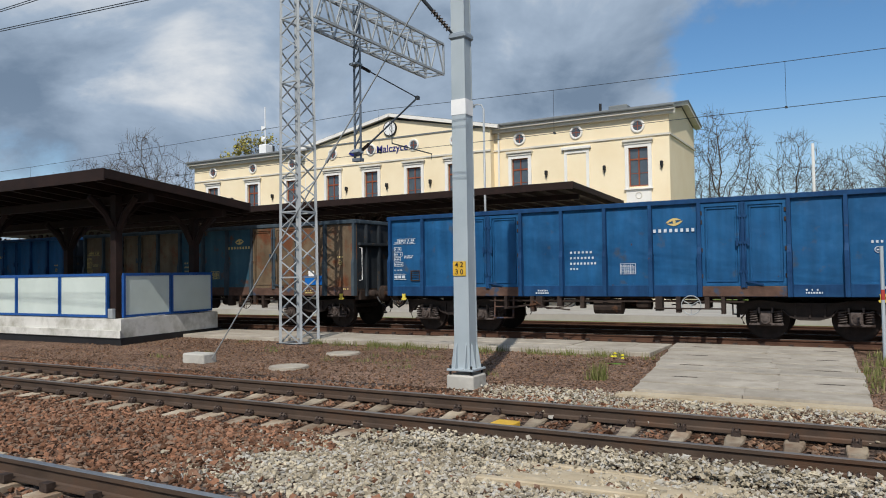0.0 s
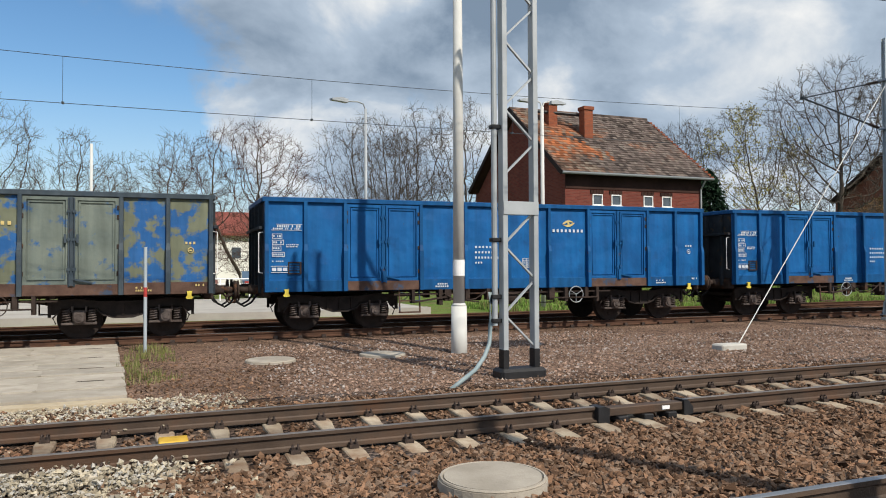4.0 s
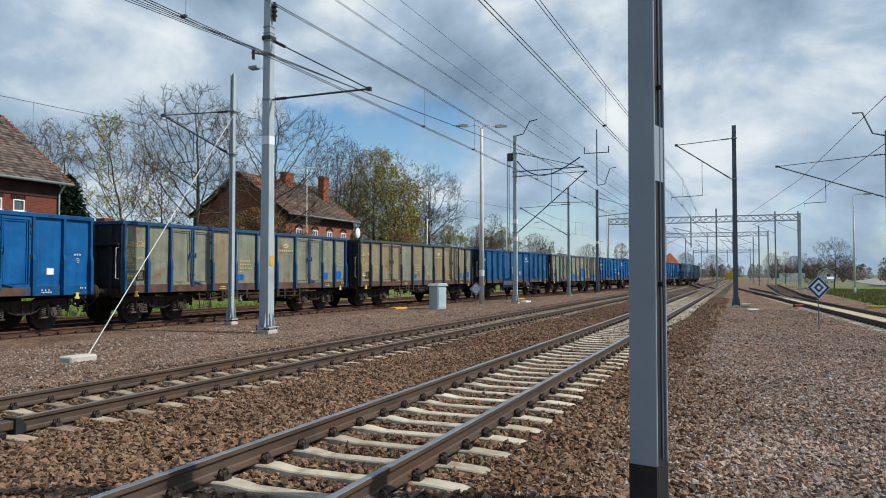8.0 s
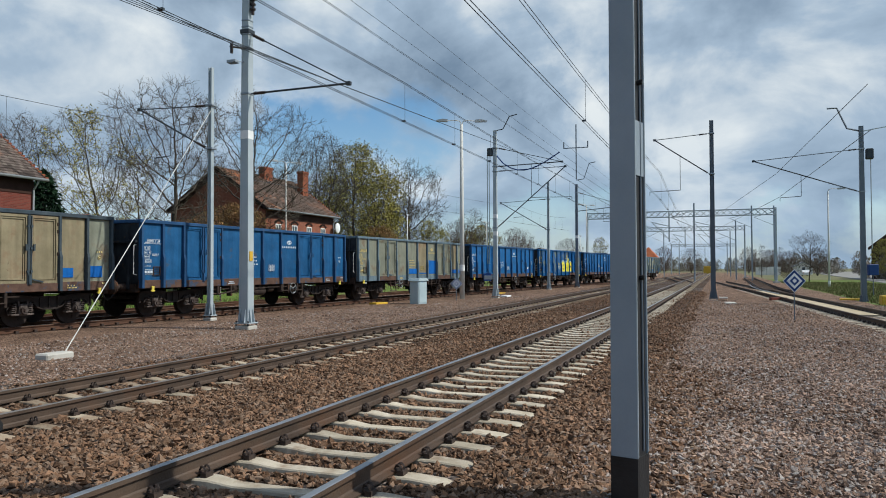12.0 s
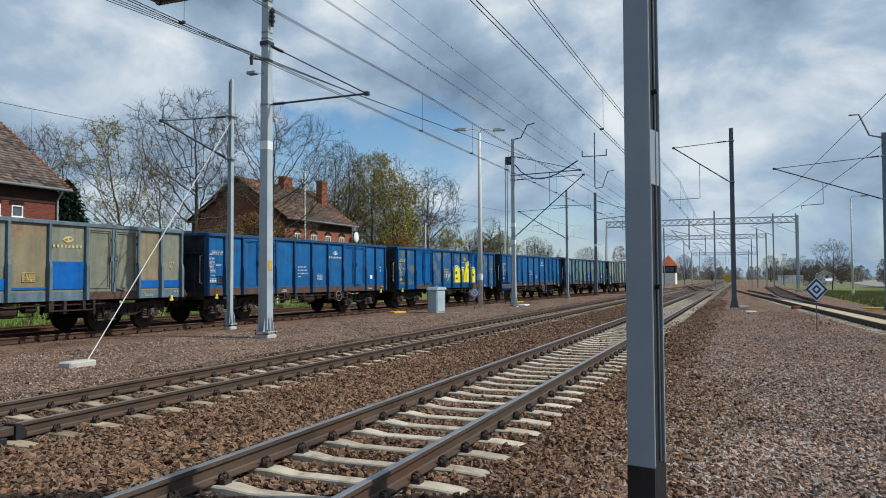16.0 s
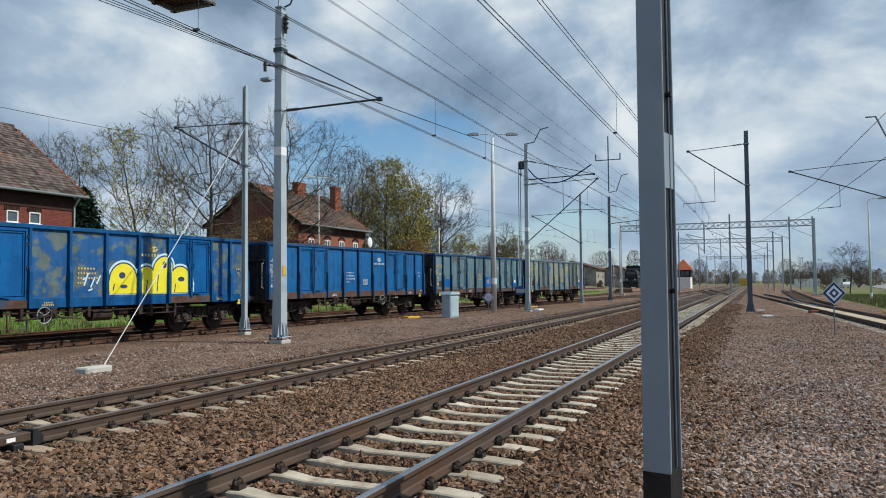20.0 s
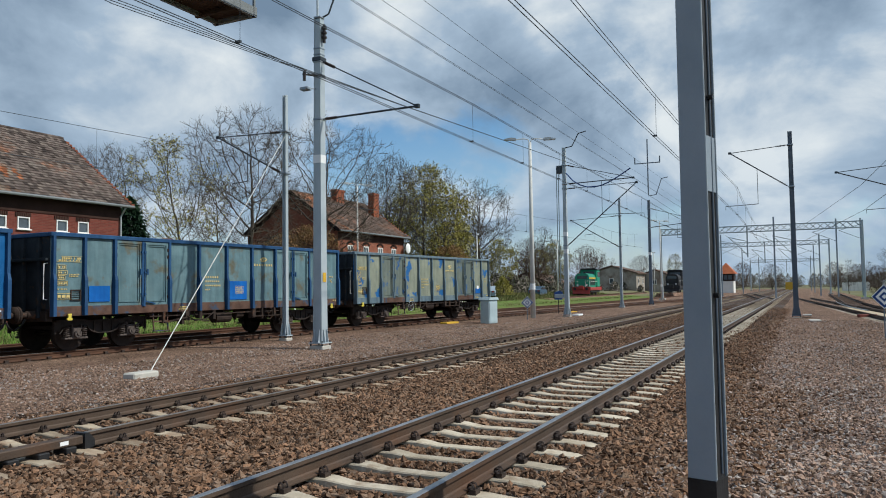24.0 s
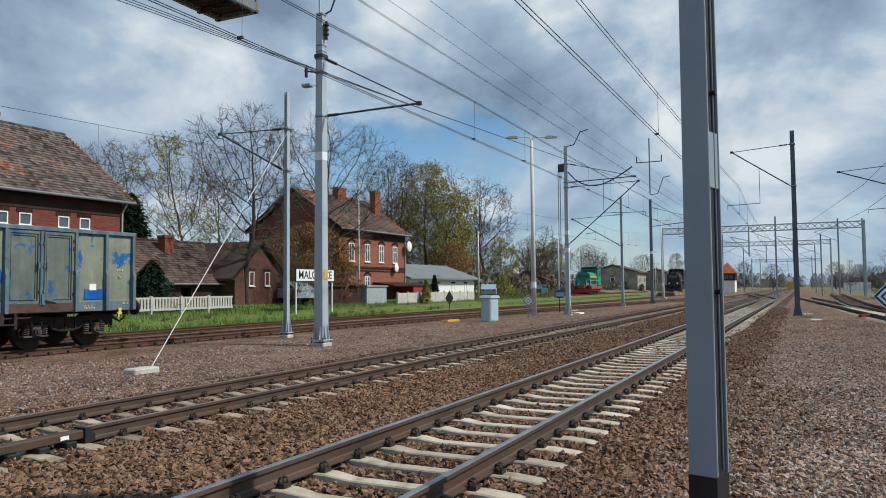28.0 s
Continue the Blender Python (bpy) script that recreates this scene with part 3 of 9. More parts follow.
def track(name, label, path, x0, x1, z, near, head, web, sleeper, spacing=0.6, step=6.0, gap=None, clips=None):
    """Two rails on sleepers along a path y(x); sleepers inside `near` are separate pieces."""
    t = thing(name, label, "railway track", kind="structure")
    n = max(2, int((x1 - x0) / step))
    for s in (-1, 1):
        spans = [(x0, x1)]
        if gap and s == -1:
            spans = [(x0, gap[0]), (gap[1], x1)]
        for a, b in spans:
            pts = [(x, path(x) + s * GAUGE, z) for x in np.linspace(a, b, max(2, int((b - a) / step)))]
            r = part("rail", Form().sweep(RAIL, pts), web, t)
            part("rail_head", Form().sweep(HEAD, pts), head, r, "worn rail head")
    clips = clips or near
    rows, clip_rows = [], []
    i = 0
    x = x0 + 0.2
    rng = random.Random(name)
    while x < x1:
        d = (path(x + 0.5) - path(x - 0.5))
        m = pose(x, path(x), z - 0.185, 0, 0, math.degrees(math.atan(d)) + rng.uniform(-0.6, 0.6))
        if near[0] <= x <= near[1]:
            part("sleeper", sleeper, None, t, at=m)
        else:
            rows.append(m)
        for s in (-1, 1):
            c = pose(x, path(x) + s * GAUGE, z, 0, 0, math.degrees(math.atan(d)))
            if gap and s == -1 and gap[0] - 0.2 < x < gap[1] + 0.2:
                continue
            if clips[0] <= x <= clips[1]:
                part("fastening", CLIP, None, t, at=c)
            elif x < 75:
                clip_rows.append(c)
        x += spacing
    if rows:
        far_rows("sleeper_row", SLEEPER_FAR if sleeper in (SLEEPER, SLEEPER_DIRTY) else sleeper, rows, t, "line of sleepers further off")
    if clip_rows:
        far_rows("fastening_row", CLIP_FAR, clip_rows, t, "rail fastenings further off")
    return t


track_a = track("track_near", "near main-line track with bright rail heads on concrete sleepers", lambda x: Y_A, -40, 420, Z_A, (-6, 60), M_rail_head, M_rail, SLEEPER, clips=(0, 24))
track_b = track("track_second", "second main-line track with dull rails on concrete sleepers", lambda x: Y_B, -60, 420, Z_B, (-18, 60), M_rail_head_dull, M_rail, SLEEPER_DIRTY, gap=(5.0, 6.3), clips=(-14, 22))
SLEEPER_OLD = sleeper_form(2.5, 0.26, 0.16, 0.0).mesh("old_sleeper", M_sleeper_wood)
track_c = track("track_siding", "brown rusty siding track that the freight train runs on", y_c, -80, 116, Z_C, (-10, 40), M_rail_head_dull, M_rail_rust, SLEEPER_OLD, step=2.0, clips=(-1, 0))
track_d = track("track_platform", "rusty platform track beyond the freight train", y_d, -80, 190, Z_C - 0.13, (14, 50), M_rail_rust, M_rail_rust, SLEEPER_OLD, step=2.0, clips=(-1, 0))


def check_rail():
    """Insulated joint: a steel box beam closes the break in the near rail of the second track."""
    t = thing("rail_joint_beam", "rusty steel box beam bridging a gap in the rail", "rail joint", pose(5.65, Y_B - GAUGE, Z_B))
    part("beam", Form().box(-0.52, 0.60, -0.075, 0.075, -0.125, -0.022, 0.012).box(-0.52, 0.60, 0.075, 0.12, -0.125, -0.095), M_rail, t)
    part("end_block", Form().prism([(-0.66, -0.2), (-0.5, -0.2), (-0.5, -0.02), (-0.56, 0.002), (-0.66, 0.002)], "y", -0.1, 0.1), M_black, t, "black tarred rail end")
    part("end_block", Form().prism([(0.6, -0.2), (0.74, -0.17), (0.74, -0.09), (0.66, 0.002), (0.6, 0.002)], "y", -0.1, 0.1), M_black, t, "black tarred rail end")
    for x in (-0.32, 0.05, 0.4):
        part("foot", Form().box(x - 0.07, x + 0.07, -0.13, 0.11, -0.2, -0.125, 0.01), M_black, t)
    part("label_plate", Form().box(0.28, 0.39, -0.083, -0.075, -0.095, -0.05), M_white, t, "small white label")


check_rail()

# ---- freight train ----
M_under = paint("wagon_underframe", (0.022, 0.017, 0.015), (0.06, 0.043, 0.036), scale=4, rough=0.85, bump=0.3, fine=30, third=(0.10, 0.05, 0.03), third_at=0.62, third_scale=3)
M_bogie = paint("bogie_dirt", (0.012, 0.009, 0.008), (0.04, 0.029, 0.025), scale=5, rough=0.8, bump=0.3)
M_axle = paint("dusty_axle_box", (0.05, 0.04, 0.036), (0.13, 0.105, 0.095), scale=7, rough=0.75, bump=0.3, third=(0.035, 0.022, 0.018), third_at=0.55, third_scale=4, third_soft=0.15)
M_wheel = paint("wheel_steel", (0.014, 0.011, 0.01), (0.045, 0.032, 0.027), scale=6, rough=0.7, metal=0.3, bump=0.2)
M_sill_rust = paint("rusty_sill", (0.06, 0.035, 0.028), (0.14, 0.085, 0.065), scale=3, rough=0.85, bump=0.3, third=(0.05, 0.07, 0.11), third_at=0.58, third_scale=2)
M_letter = paint("white_lettering", (0.42, 0.49, 0.57), (0.6, 0.65, 0.7), rough=0.7, bump=0.0, scale=12)
M_letter_gold = paint("ochre_lettering", (0.5, 0.38, 0.14), (0.62, 0.5, 0.22), rough=0.7, bump=0.0, scale=12)
M_tag = paint("yellow_tag", (0.55, 0.42, 0.05), (0.7, 0.58, 0.1), rough=0.6, bump=0.0)
M_graffiti = paint("yellow_graffiti", (0.72, 0.62, 0.02), (0.82, 0.74, 0.05), rough=0.6, bump=0.0)
M_graffiti_line = paint("graffiti_outline", (0.02, 0.03, 0.10), (0.04, 0.06, 0.16), rough=0.6, bump=0.0)
M_graffiti_pale = paint("pale_graffiti", (0.45, 0.65, 0.78), (0.6, 0.78, 0.86), rough=0.6, bump=0.0)

LOOKS = {  # base tones, patches
    "blue": dict(dark=(0.002, 0.081, 0.262), light=(0.003, 0.12, 0.348), third=(0.006, 0.06, 0.19), third_at=0.7, third_scale=1.6, third_soft=0.2),
    "deep": dict(dark=(0.007, 0.07, 0.185), light=(0.014, 0.108, 0.265), third=(0.06, 0.08, 0.11), third_at=0.66, third_scale=1.8, third_soft=0.12),
    "brown": dict(dark=(0.10, 0.068, 0.042), light=(0.19, 0.14, 0.09), third=(0.15, 0.058, 0.028), third_at=0.56, third_scale=1.6, third_soft=0.12),
    "rusty_teal": dict(dark=(0.02, 0.075, 0.12), light=(0.05, 0.12, 0.16), third=(0.13, 0.058, 0.032), third_at=0.61, third_scale=2.2, third_soft=0.12),
    "camo_faint": dict(dark=(0.012, 0.08, 0.24), light=(0.026, 0.12, 0.31), third=(0.125, 0.165, 0.155), third_at=0.53, third_scale=2.0, third_soft=0.1),
    "grey": dict(dark=(0.16, 0.172, 0.135), light=(0.265, 0.275, 0.215), third=(0.17, 0.11, 0.065), third_at=0.62, third_scale=1.4, third_soft=0.15),
    "khaki": dict(dark=(0.20, 0.17, 0.105), light=(0.31, 0.265, 0.17), third=(0.20, 0.12, 0.07), third_at=0.62, third_scale=1.4, third_soft=0.2),
    "camo": dict(dark=(0.012, 0.085, 0.26), light=(0.026, 0.125, 0.33), third=(0.16, 0.175, 0.12), third_at=0.5, third_scale=2.0, third_soft=0.07),
    "camo_door": dict(dark=(0.11, 0.14, 0.13), light=(0.18, 0.21, 0.18), third=(0.02, 0.10, 0.27), third_at=0.6, third_scale=2.6, third_soft=0.08),
    "camo_light": dict(dark=(0.18, 0.21, 0.17), light=(0.28, 0.30, 0.235), third=(0.018, 0.12, 0.33), third_at=0.575, third_scale=1.3, third_soft=0.03),
    "teal": dict(dark=(0.085, 0.16, 0.19), light=(0.15, 0.24, 0.265), third=(0.13, 0.125, 0.09), third_at=0.6, third_scale=1.5, third_soft=0.12),
    "fresh": dict(dark=(0.003, 0.09, 0.36), light=(0.006, 0.13, 0.46), third=(0.05, 0.09, 0.14), third_at=0.68, third_scale=2.0, third_soft=0.1),
    "royal": dict(dark=(0.006, 0.092, 0.275), light=(0.012, 0.142, 0.375), third=(0.02, 0.055, 0.13), third_at=0.64, third_scale=1.4, third_soft=0.25),
}
M_look = {k: paint("wagon_" + k, scale=1.4, rough=0.6, bump=0.12, fine=14, spec=0.22, streak=0.24, dent=0.35, specks=((0.075, 0.036, 0.022), 5.0, 0.68), **v) for k, v in LOOKS.items()}
# The blue trim is darker than its panels, standing in for post shadow lines.
M_trim = {k: paint("wagon_trim_" + k, d, l, scale=2.5, rough=0.62, bump=0.12, fine=20, spec=0.18, streak=0.3, third=(0.10, 0.055, 0.035), third_at=0.7, third_scale=4, third_soft=0.1)
          for k, d, l in (("blue", (0.003, 0.064, 0.195), (0.005, 0.098, 0.27)), ("deep", (0.008, 0.042, 0.125), (0.014, 0.07, 0.18)), ("dark", (0.035, 0.055, 0.075), (0.07, 0.09, 0.105)), ("navy", (0.015, 0.06, 0.15), (0.03, 0.09, 0.2)), ("pale", (0.09, 0.145, 0.19), (0.16, 0.215, 0.25)))}

BODY, PITCH = 6.42, 14.04
Z_SILL, Z_FLOOR, Z_TOP = 0.99, 1.27, 3.28
HALF = 1.45
STYLES = {"wide": (0.98, 0.98, 1.98, 1.24), "narrow": (1.15, 1.11, 1.90, 1.13)}  # end bay, next bay, door, middle bays
CACHE = {}


def shared(key, build, material, smooth=False):
    """One mesh per shape and paint, used by all wagons alike."""
    k = (key, material.name)
    if k not in CACHE:
        CACHE[k] = build().mesh(key, material, smooth)
    return CACHE[k]


def bays(style="wide"):
    e, b, d, m = STYLES[style]
    e += BODY - (e + b + d + 2 * m)
    x = -BODY
    for kind, w in (("end", e), ("next", b), ("door", d), ("mid", m), ("mid", m), ("mid", m), ("mid", m), ("door", d), ("next", b), ("end", e)):
        yield kind, x, x + w
        x += w


def panel_form(w):
    """Pressed side sheet, dished a little between its posts, with a folded lower flange."""
    f = Form().box(-w / 2, w / 2, -0.012, 0.03, Z_FLOOR, Z_TOP - 0.1)
    a, z0, z1 = w / 2 - 0.065, Z_FLOOR + 0.05, Z_TOP - 0.17
    rng = random.Random(round(w * 1000))
    n, m = 5, 7
    vs = []
    for j in range(m):
        for i in range(n):
            u, v = i / (n - 1), j / (m - 1)
            edge = i in (0, n - 1) or j in (0, m - 1)
            vs.append((-a + 2 * a * u, -0.014 if edge else -0.024 - rng.uniform(0, 0.012), z0 + (z1 - z0) * (v if edge else v * 0.94 + 0.03)))
    f.face_set(vs, [(j * n + i, j * n + i + 1, (j + 1) * n + i + 1, (j + 1) * n + i) for j in range(m - 1) for i in range(n - 1)])
    f.box(-w / 2 + 0.07, w / 2 - 0.07, -0.03, -0.013, Z_FLOOR - 0.006, Z_FLOOR + 0.03)
    return f


def post_form():
    """Side post: slim above, with a deeper, wider foot over its lower half."""
    f = Form().prism([(-0.05, 0.0), (-0.04, -0.10), (0.04, -0.10), (0.05, 0.0)], "z", Z_SILL + 0.02, Z_TOP - 0.09)
    vs = []
    for w, d, z in ((0.06, 0.145, Z_SILL + 0.01), (0.06, 0.145, Z_FLOOR + 0.72), (0.046, 0.102, Z_FLOOR + 0.88)):
        vs += [(-w, 0.0, z), (-w * 0.8, -d, z), (w * 0.8, -d, z), (w, 0.0, z)]
    return f.face_set(vs, [(0, 1, 2, 3), (8, 9, 10, 11)] + [(4 * k + i, 4 * k + (i + 1) % 4, 4 * k + 4 + (i + 1) % 4, 4 * k + 4 + i) for k in range(2) for i in range(4)])


def leaf_form(w):
    """Door leaf: sheet, a broad raised frame and a slim inner bead."""
    f = Form().box(-w / 2, w / 2, -0.015, 0.02, Z_FLOOR - 0.03, Z_TOP - 0.1)
    z0, z1 = Z_FLOOR - 0.03, Z_TOP - 0.13
    for b, g, y in ((0.075, 0.0, -0.06), (0.03, 0.1, -0.042)):
        a0, a1, c0, c1 = -w / 2 + g, w / 2 - g, z0 + g, z1 - g
        for x0, x1, u, v in ((a0, a1, c0, c0 + b), (a0, a1, c1 - b, c1), (a0, a0 + b, c0 + b, c1 - b), (a1 - b, a1, c0 + b, c1 - b)):
            f.box(x0, x1, y, -0.015, u, v)
    return f


def lock_form():
    f = Form().box(-0.035, 0.035, -0.07, 0.0, Z_FLOOR - 0.05, Z_TOP - 0.1)
    for x in (-0.055, 0.055):
        f.tube((x, -0.085, Z_FLOOR - 0.08), (x, -0.085, Z_TOP - 0.15), 0.017, n=6)
        for z in (Z_FLOOR + 0.3, Z_FLOOR + 0.95, Z_TOP - 0.45):
            f.box(x - 0.035, x + 0.035, -0.105, -0.055, z - 0.03, z + 0.03)
        f.beam((x * 2.2, -0.11, Z_FLOOR + 0.88), (x * 2.2, -0.11, Z_FLOOR + 1.06), 0.05, 0.035)
    f.box(-0.04, 0.04, -0.13, -0.08, Z_FLOOR - 0.06, Z_FLOOR + 0.22)
    return f.beam((-0.02, -0.115, Z_FLOOR + 0.1), (0.42, -0.1, Z_FLOOR + 0.0), 0.03, 0.04)


def hinge_form():
    return Form().box(-0.05, 0.03, -0.08, -0.02, -0.05, 0.05, 0.008)


def cap_form():
    f = Form()
    for s in (-1, 1):
        f.box(-BODY - 0.05, BODY + 0.05, s * HALF - 0.09, s * HALF + 0.09, Z_TOP - 0.12, Z_TOP, 0.015)
        f.box(s * (BODY - 0.02) - 0.08, s * (BODY - 0.02) + 0.08, -HALF + 0.09, HALF - 0.09, Z_TOP - 0.118, Z_TOP - 0.002, 0.015)
    return f


def bogie_side_form():
    """Cast side frame: upper beam, fish-bellied middle, arches over the axle boxes and rounded end horns."""
    f = Form()
    out = [(-1.50, 0.60), (-1.54, 0.74), (-1.46, 0.86), (-0.95, 0.90), (-0.5, 0.84), (0.5, 0.84), (0.95, 0.90), (1.46, 0.86), (1.54, 0.74), (1.50, 0.60), (1.36, 0.56), (1.28, 0.70), (0.52, 0.70),
           (0.42, 0.56), (0.22, 0.485), (-0.22, 0.485), (-0.42, 0.56), (-0.52, 0.70), (-1.28, 0.70), (-1.36, 0.56)]
    f.prism(out, "y", -0.05, 0.05)
    edge = [(-1.5, 0.9), (-0.95, 0.93), (-0.5, 0.87), (0.5, 0.87), (0.95, 0.93), (1.5, 0.9)]
    for (a, b), (c, d) in zip(edge, edge[1:]):
        f.beam((a, -0.03, b - 0.04), (c, -0.03, d - 0.04), 0.16, 0.035)
    belly = [(-0.55, 0.68), (-0.42, 0.545), (-0.2, 0.475), (0.2, 0.475), (0.42, 0.545), (0.55, 0.68)]
    for (a, b), (c, d) in zip(belly, belly[1:]):
        f.beam((a, -0.04, b), (c, -0.04, d), 0.17, 0.03)
    for x in (-0.3, 0.0, 0.3):
        f.box(x - 0.02, x + 0.02, -0.09, -0.04, 0.52, 0.83)
    for s in (-1, 1):
        f.beam((s * 1.5, -0.02, 0.86), (s * 1.5, -0.02, 0.5), 0.06, 0.1)
        f.wire([(s * 1.28, -0.12, 0.66), (s * 1.42, -0.14, 0.5), (s * 1.36, -0.14, 0.36)], 0.02, 5)
    return f


def axle_box_form():
    """Axle box with its round lid and lugs."""
    f = Form().box(-0.13, 0.13, -0.17, 0.06, 0.34, 0.66, 0.03)
    f.box(-0.36, 0.36, -0.14, 0.02, 0.33, 0.385, 0.012)
    f.tube((0, -0.17, 0.48), (0, -0.225, 0.48), 0.115, 0.105, n=14).tube((0, -0.225, 0.48), (0, -0.25, 0.48), 0.05, n=8)
    for k in range(4):
        a = 0.785 + 1.5708 * k
        f.tube((0.085 * math.cos(a), -0.22, 0.48 + 0.085 * math.sin(a)), (0.085 * math.cos(a), -0.24, 0.48 + 0.085 * math.sin(a)), 0.016, n=5)
    return f.box(-0.16, -0.12, -0.15, 0.0, 0.62, 0.74).box(0.12, 0.16, -0.15, 0.0, 0.62, 0.74)


def spring_form():
    """One coil spring."""
    turn = [(0.08 * math.cos(0.7854 * k), -0.07 + 0.08 * math.sin(0.7854 * k), 0.395 + 0.0068 * k) for k in range(42)]
    return Form().wire(turn, 0.018, 4)


def bolster_form():
    return Form().box(-0.24, 0.24, -0.95, 0.95, 0.6, 0.8, 0.03).tube((0, 0, 0.78), (0, 0, 0.92), 0.22, n=14).box(-1.2, -1.1, -0.9, 0.9, 0.6, 0.7).box(1.1, 1.2, -0.9, 0.9, 0.6, 0.7)


def wheelset_form():
    f = Form().tube((0, -0.98, 0), (0, 0.98, 0), 0.075, n=10)
    for s in (-1, 1):
        c = s * GAUGE
        f.tube((0, c - 0.065, 0), (0, c + 0.065, 0), 0.46, n=28, caps=True)
        f.tube((0, c - s * 0.075, 0), (0, c - s * 0.045, 0), 0.488, n=28, caps=True)
        f.tube((0, c + s * 0.066, 0), (0, c + s * 0.085, 0), 0.36, 0.2, n=20)
        for k in range(3):
            a = 2.0944 * k
            f.box(0.27 * math.cos(a) - 0.03, 0.27 * math.cos(a) + 0.03, c + s * 0.07 - 0.02, c + s * 0.07 + 0.02, 0.27 * math.sin(a) - 0.03, 0.27 * math.sin(a) + 0.03)
    return f


def buffer_form(s):
    return Form().tube((s * 6.4, 0, 1.05), (s * 6.72, 0, 1.05), 0.11, n=12).tube((s * 6.72, 0, 1.05), (s * 6.95, 0, 1.05), 0.075, n=10).tube((s * 6.95, 0, 1.05), (s * 7.0, 0, 1.05), 0.235, 0.225, n=18)


def coupling_form(s):
    f = Form().beam((s * 6.4, 0, 1.02), (s * 6.8, 0, 1.02), 0.06, 0.13)
    f.ring((s * 6.9, 0, 0.98), (0, 1, 0), 0.12, 0.028, 12, 5)
    f.ring((s * 6.98, 0, 0.82), (0, 1, 0), 0.12, 0.025, 12, 5)
    return f


def hose_form(s, y):
    return Form().wire([(s * 6.42, y, 0.98), (s * 6.6, y, 0.72), (s * 6.78, y, 0.62), (s * 6.93, y, 0.72), (s * 7.0, y, 0.86)], 0.028, 6)


def centre_sill_form():
    return Form().box(-BODY + 0.2, BODY - 0.2, -0.42, 0.42, 0.9, 1.12, 0.02)


def headstock_form():
    return Form().box(-0.1, 0.1, -1.3, 1.3, 0.86, 1.14, 0.015)


def crossbearer_form():
    return Form().box(-0.06, 0.06, -HALF + 0.06, HALF - 0.06, 0.92, 1.12)


def floor_form():
    return Form().box(-BODY, BODY, -HALF + 0.05, HALF - 0.05, 1.125, 1.2)


def brake_gear_form():
    f = Form()
    for y in (-1.02, -0.55):
        f.beam((-3.2, y, 0.88), (3.2, y, 0.88), 0.035)
    f.tube((-0.35, -0.78, 0.74), (0.35, -0.78, 0.74), 0.19, n=14).tube((0.7, -0.72, 0.80), (1.05, -0.72, 0.80), 0.13, n=12)
    for x, w, z in ((-2.7, 0.04, 0.66), (-1.95, 0.05, 0.60), (-1.75, 0.09, 0.70), (-1.2, 0.06, 0.74), (-0.6, 0.05, 0.7), (1.3, 0.08, 0.66), (1.75, 0.05, 0.62), (2.4, 0.05, 0.72), (2.75, 0.04, 0.6)):
        f.box(x - w, x + w, -1.1, -0.9, z, 1.0)
    f.beam((-2.7, -1.12, 0.68), (-1.7, -1.12, 0.82), 0.045).beam((1.2, -1.12, 0.72), (2.75, -1.12, 0.72), 0.035).beam((-1.75, -1.14, 0.74), (-0.9, -1.14, 0.66), 0.03)
    f.wire([(-1.9, -1.15, 0.9), (-1.5, -1.16, 0.68), (-1.0, -1.15, 0.74), (-0.7, -1.14, 0.92)], 0.016, 5)
    return f


def step_form():
    f = Form()
    for x in (-0.27, 0.27):
        f.beam((x, -1.44, 1.0), (x, -1.5, 0.42), 0.035)
    return f.beam((-0.28, -1.5, 0.43), (0.28, -1.5, 0.43), 0.12, 0.03).beam((-0.27, -1.47, 0.72), (0.27, -1.47, 0.72), 0.06, 0.03)


def handwheel_form():
    f = Form().ring((0, -1.56, 0.80), (0, 1, 0), 0.22, 0.012, 20, 5)
    for k in range(3):
        a = 2.094 * k + 0.5
        f.tube((0, -1.56, 0.80), (0.23 * math.cos(a), -1.56, 0.80 + 0.23 * math.sin(a)), 0.009, n=5)
    return f.tube((0, -1.56, 0.80), (0, -1.1, 0.80), 0.024, n=6)


def bars(f, x, z, w, h, rows, y=-0.042, seed=0):
    """Small print as lines of short bars."""
    rng = random.Random(seed)
    for r in range(rows):
        zz, xx = z - r * h * 1.6, x
        while xx < x + w - 0.03:
            k = rng.uniform(0.022, 0.045) * (h / 0.05) ** 0.5
            if rng.random() < 0.82:
                f.box(xx, min(xx + k, x + w), y, y + 0.006, zz, zz + h)
            xx += k + 0.02
    return f


def word_bars(f, x, z, w, h, count, y=-0.044):
    """A word as plain bars of its size."""
    step = w / count
    for k in range(count):
        f.box(x + step * k, x + step * (k + 0.5), y, y + 0.006, z + h * 0.16, z + h * 0.8)
    return f


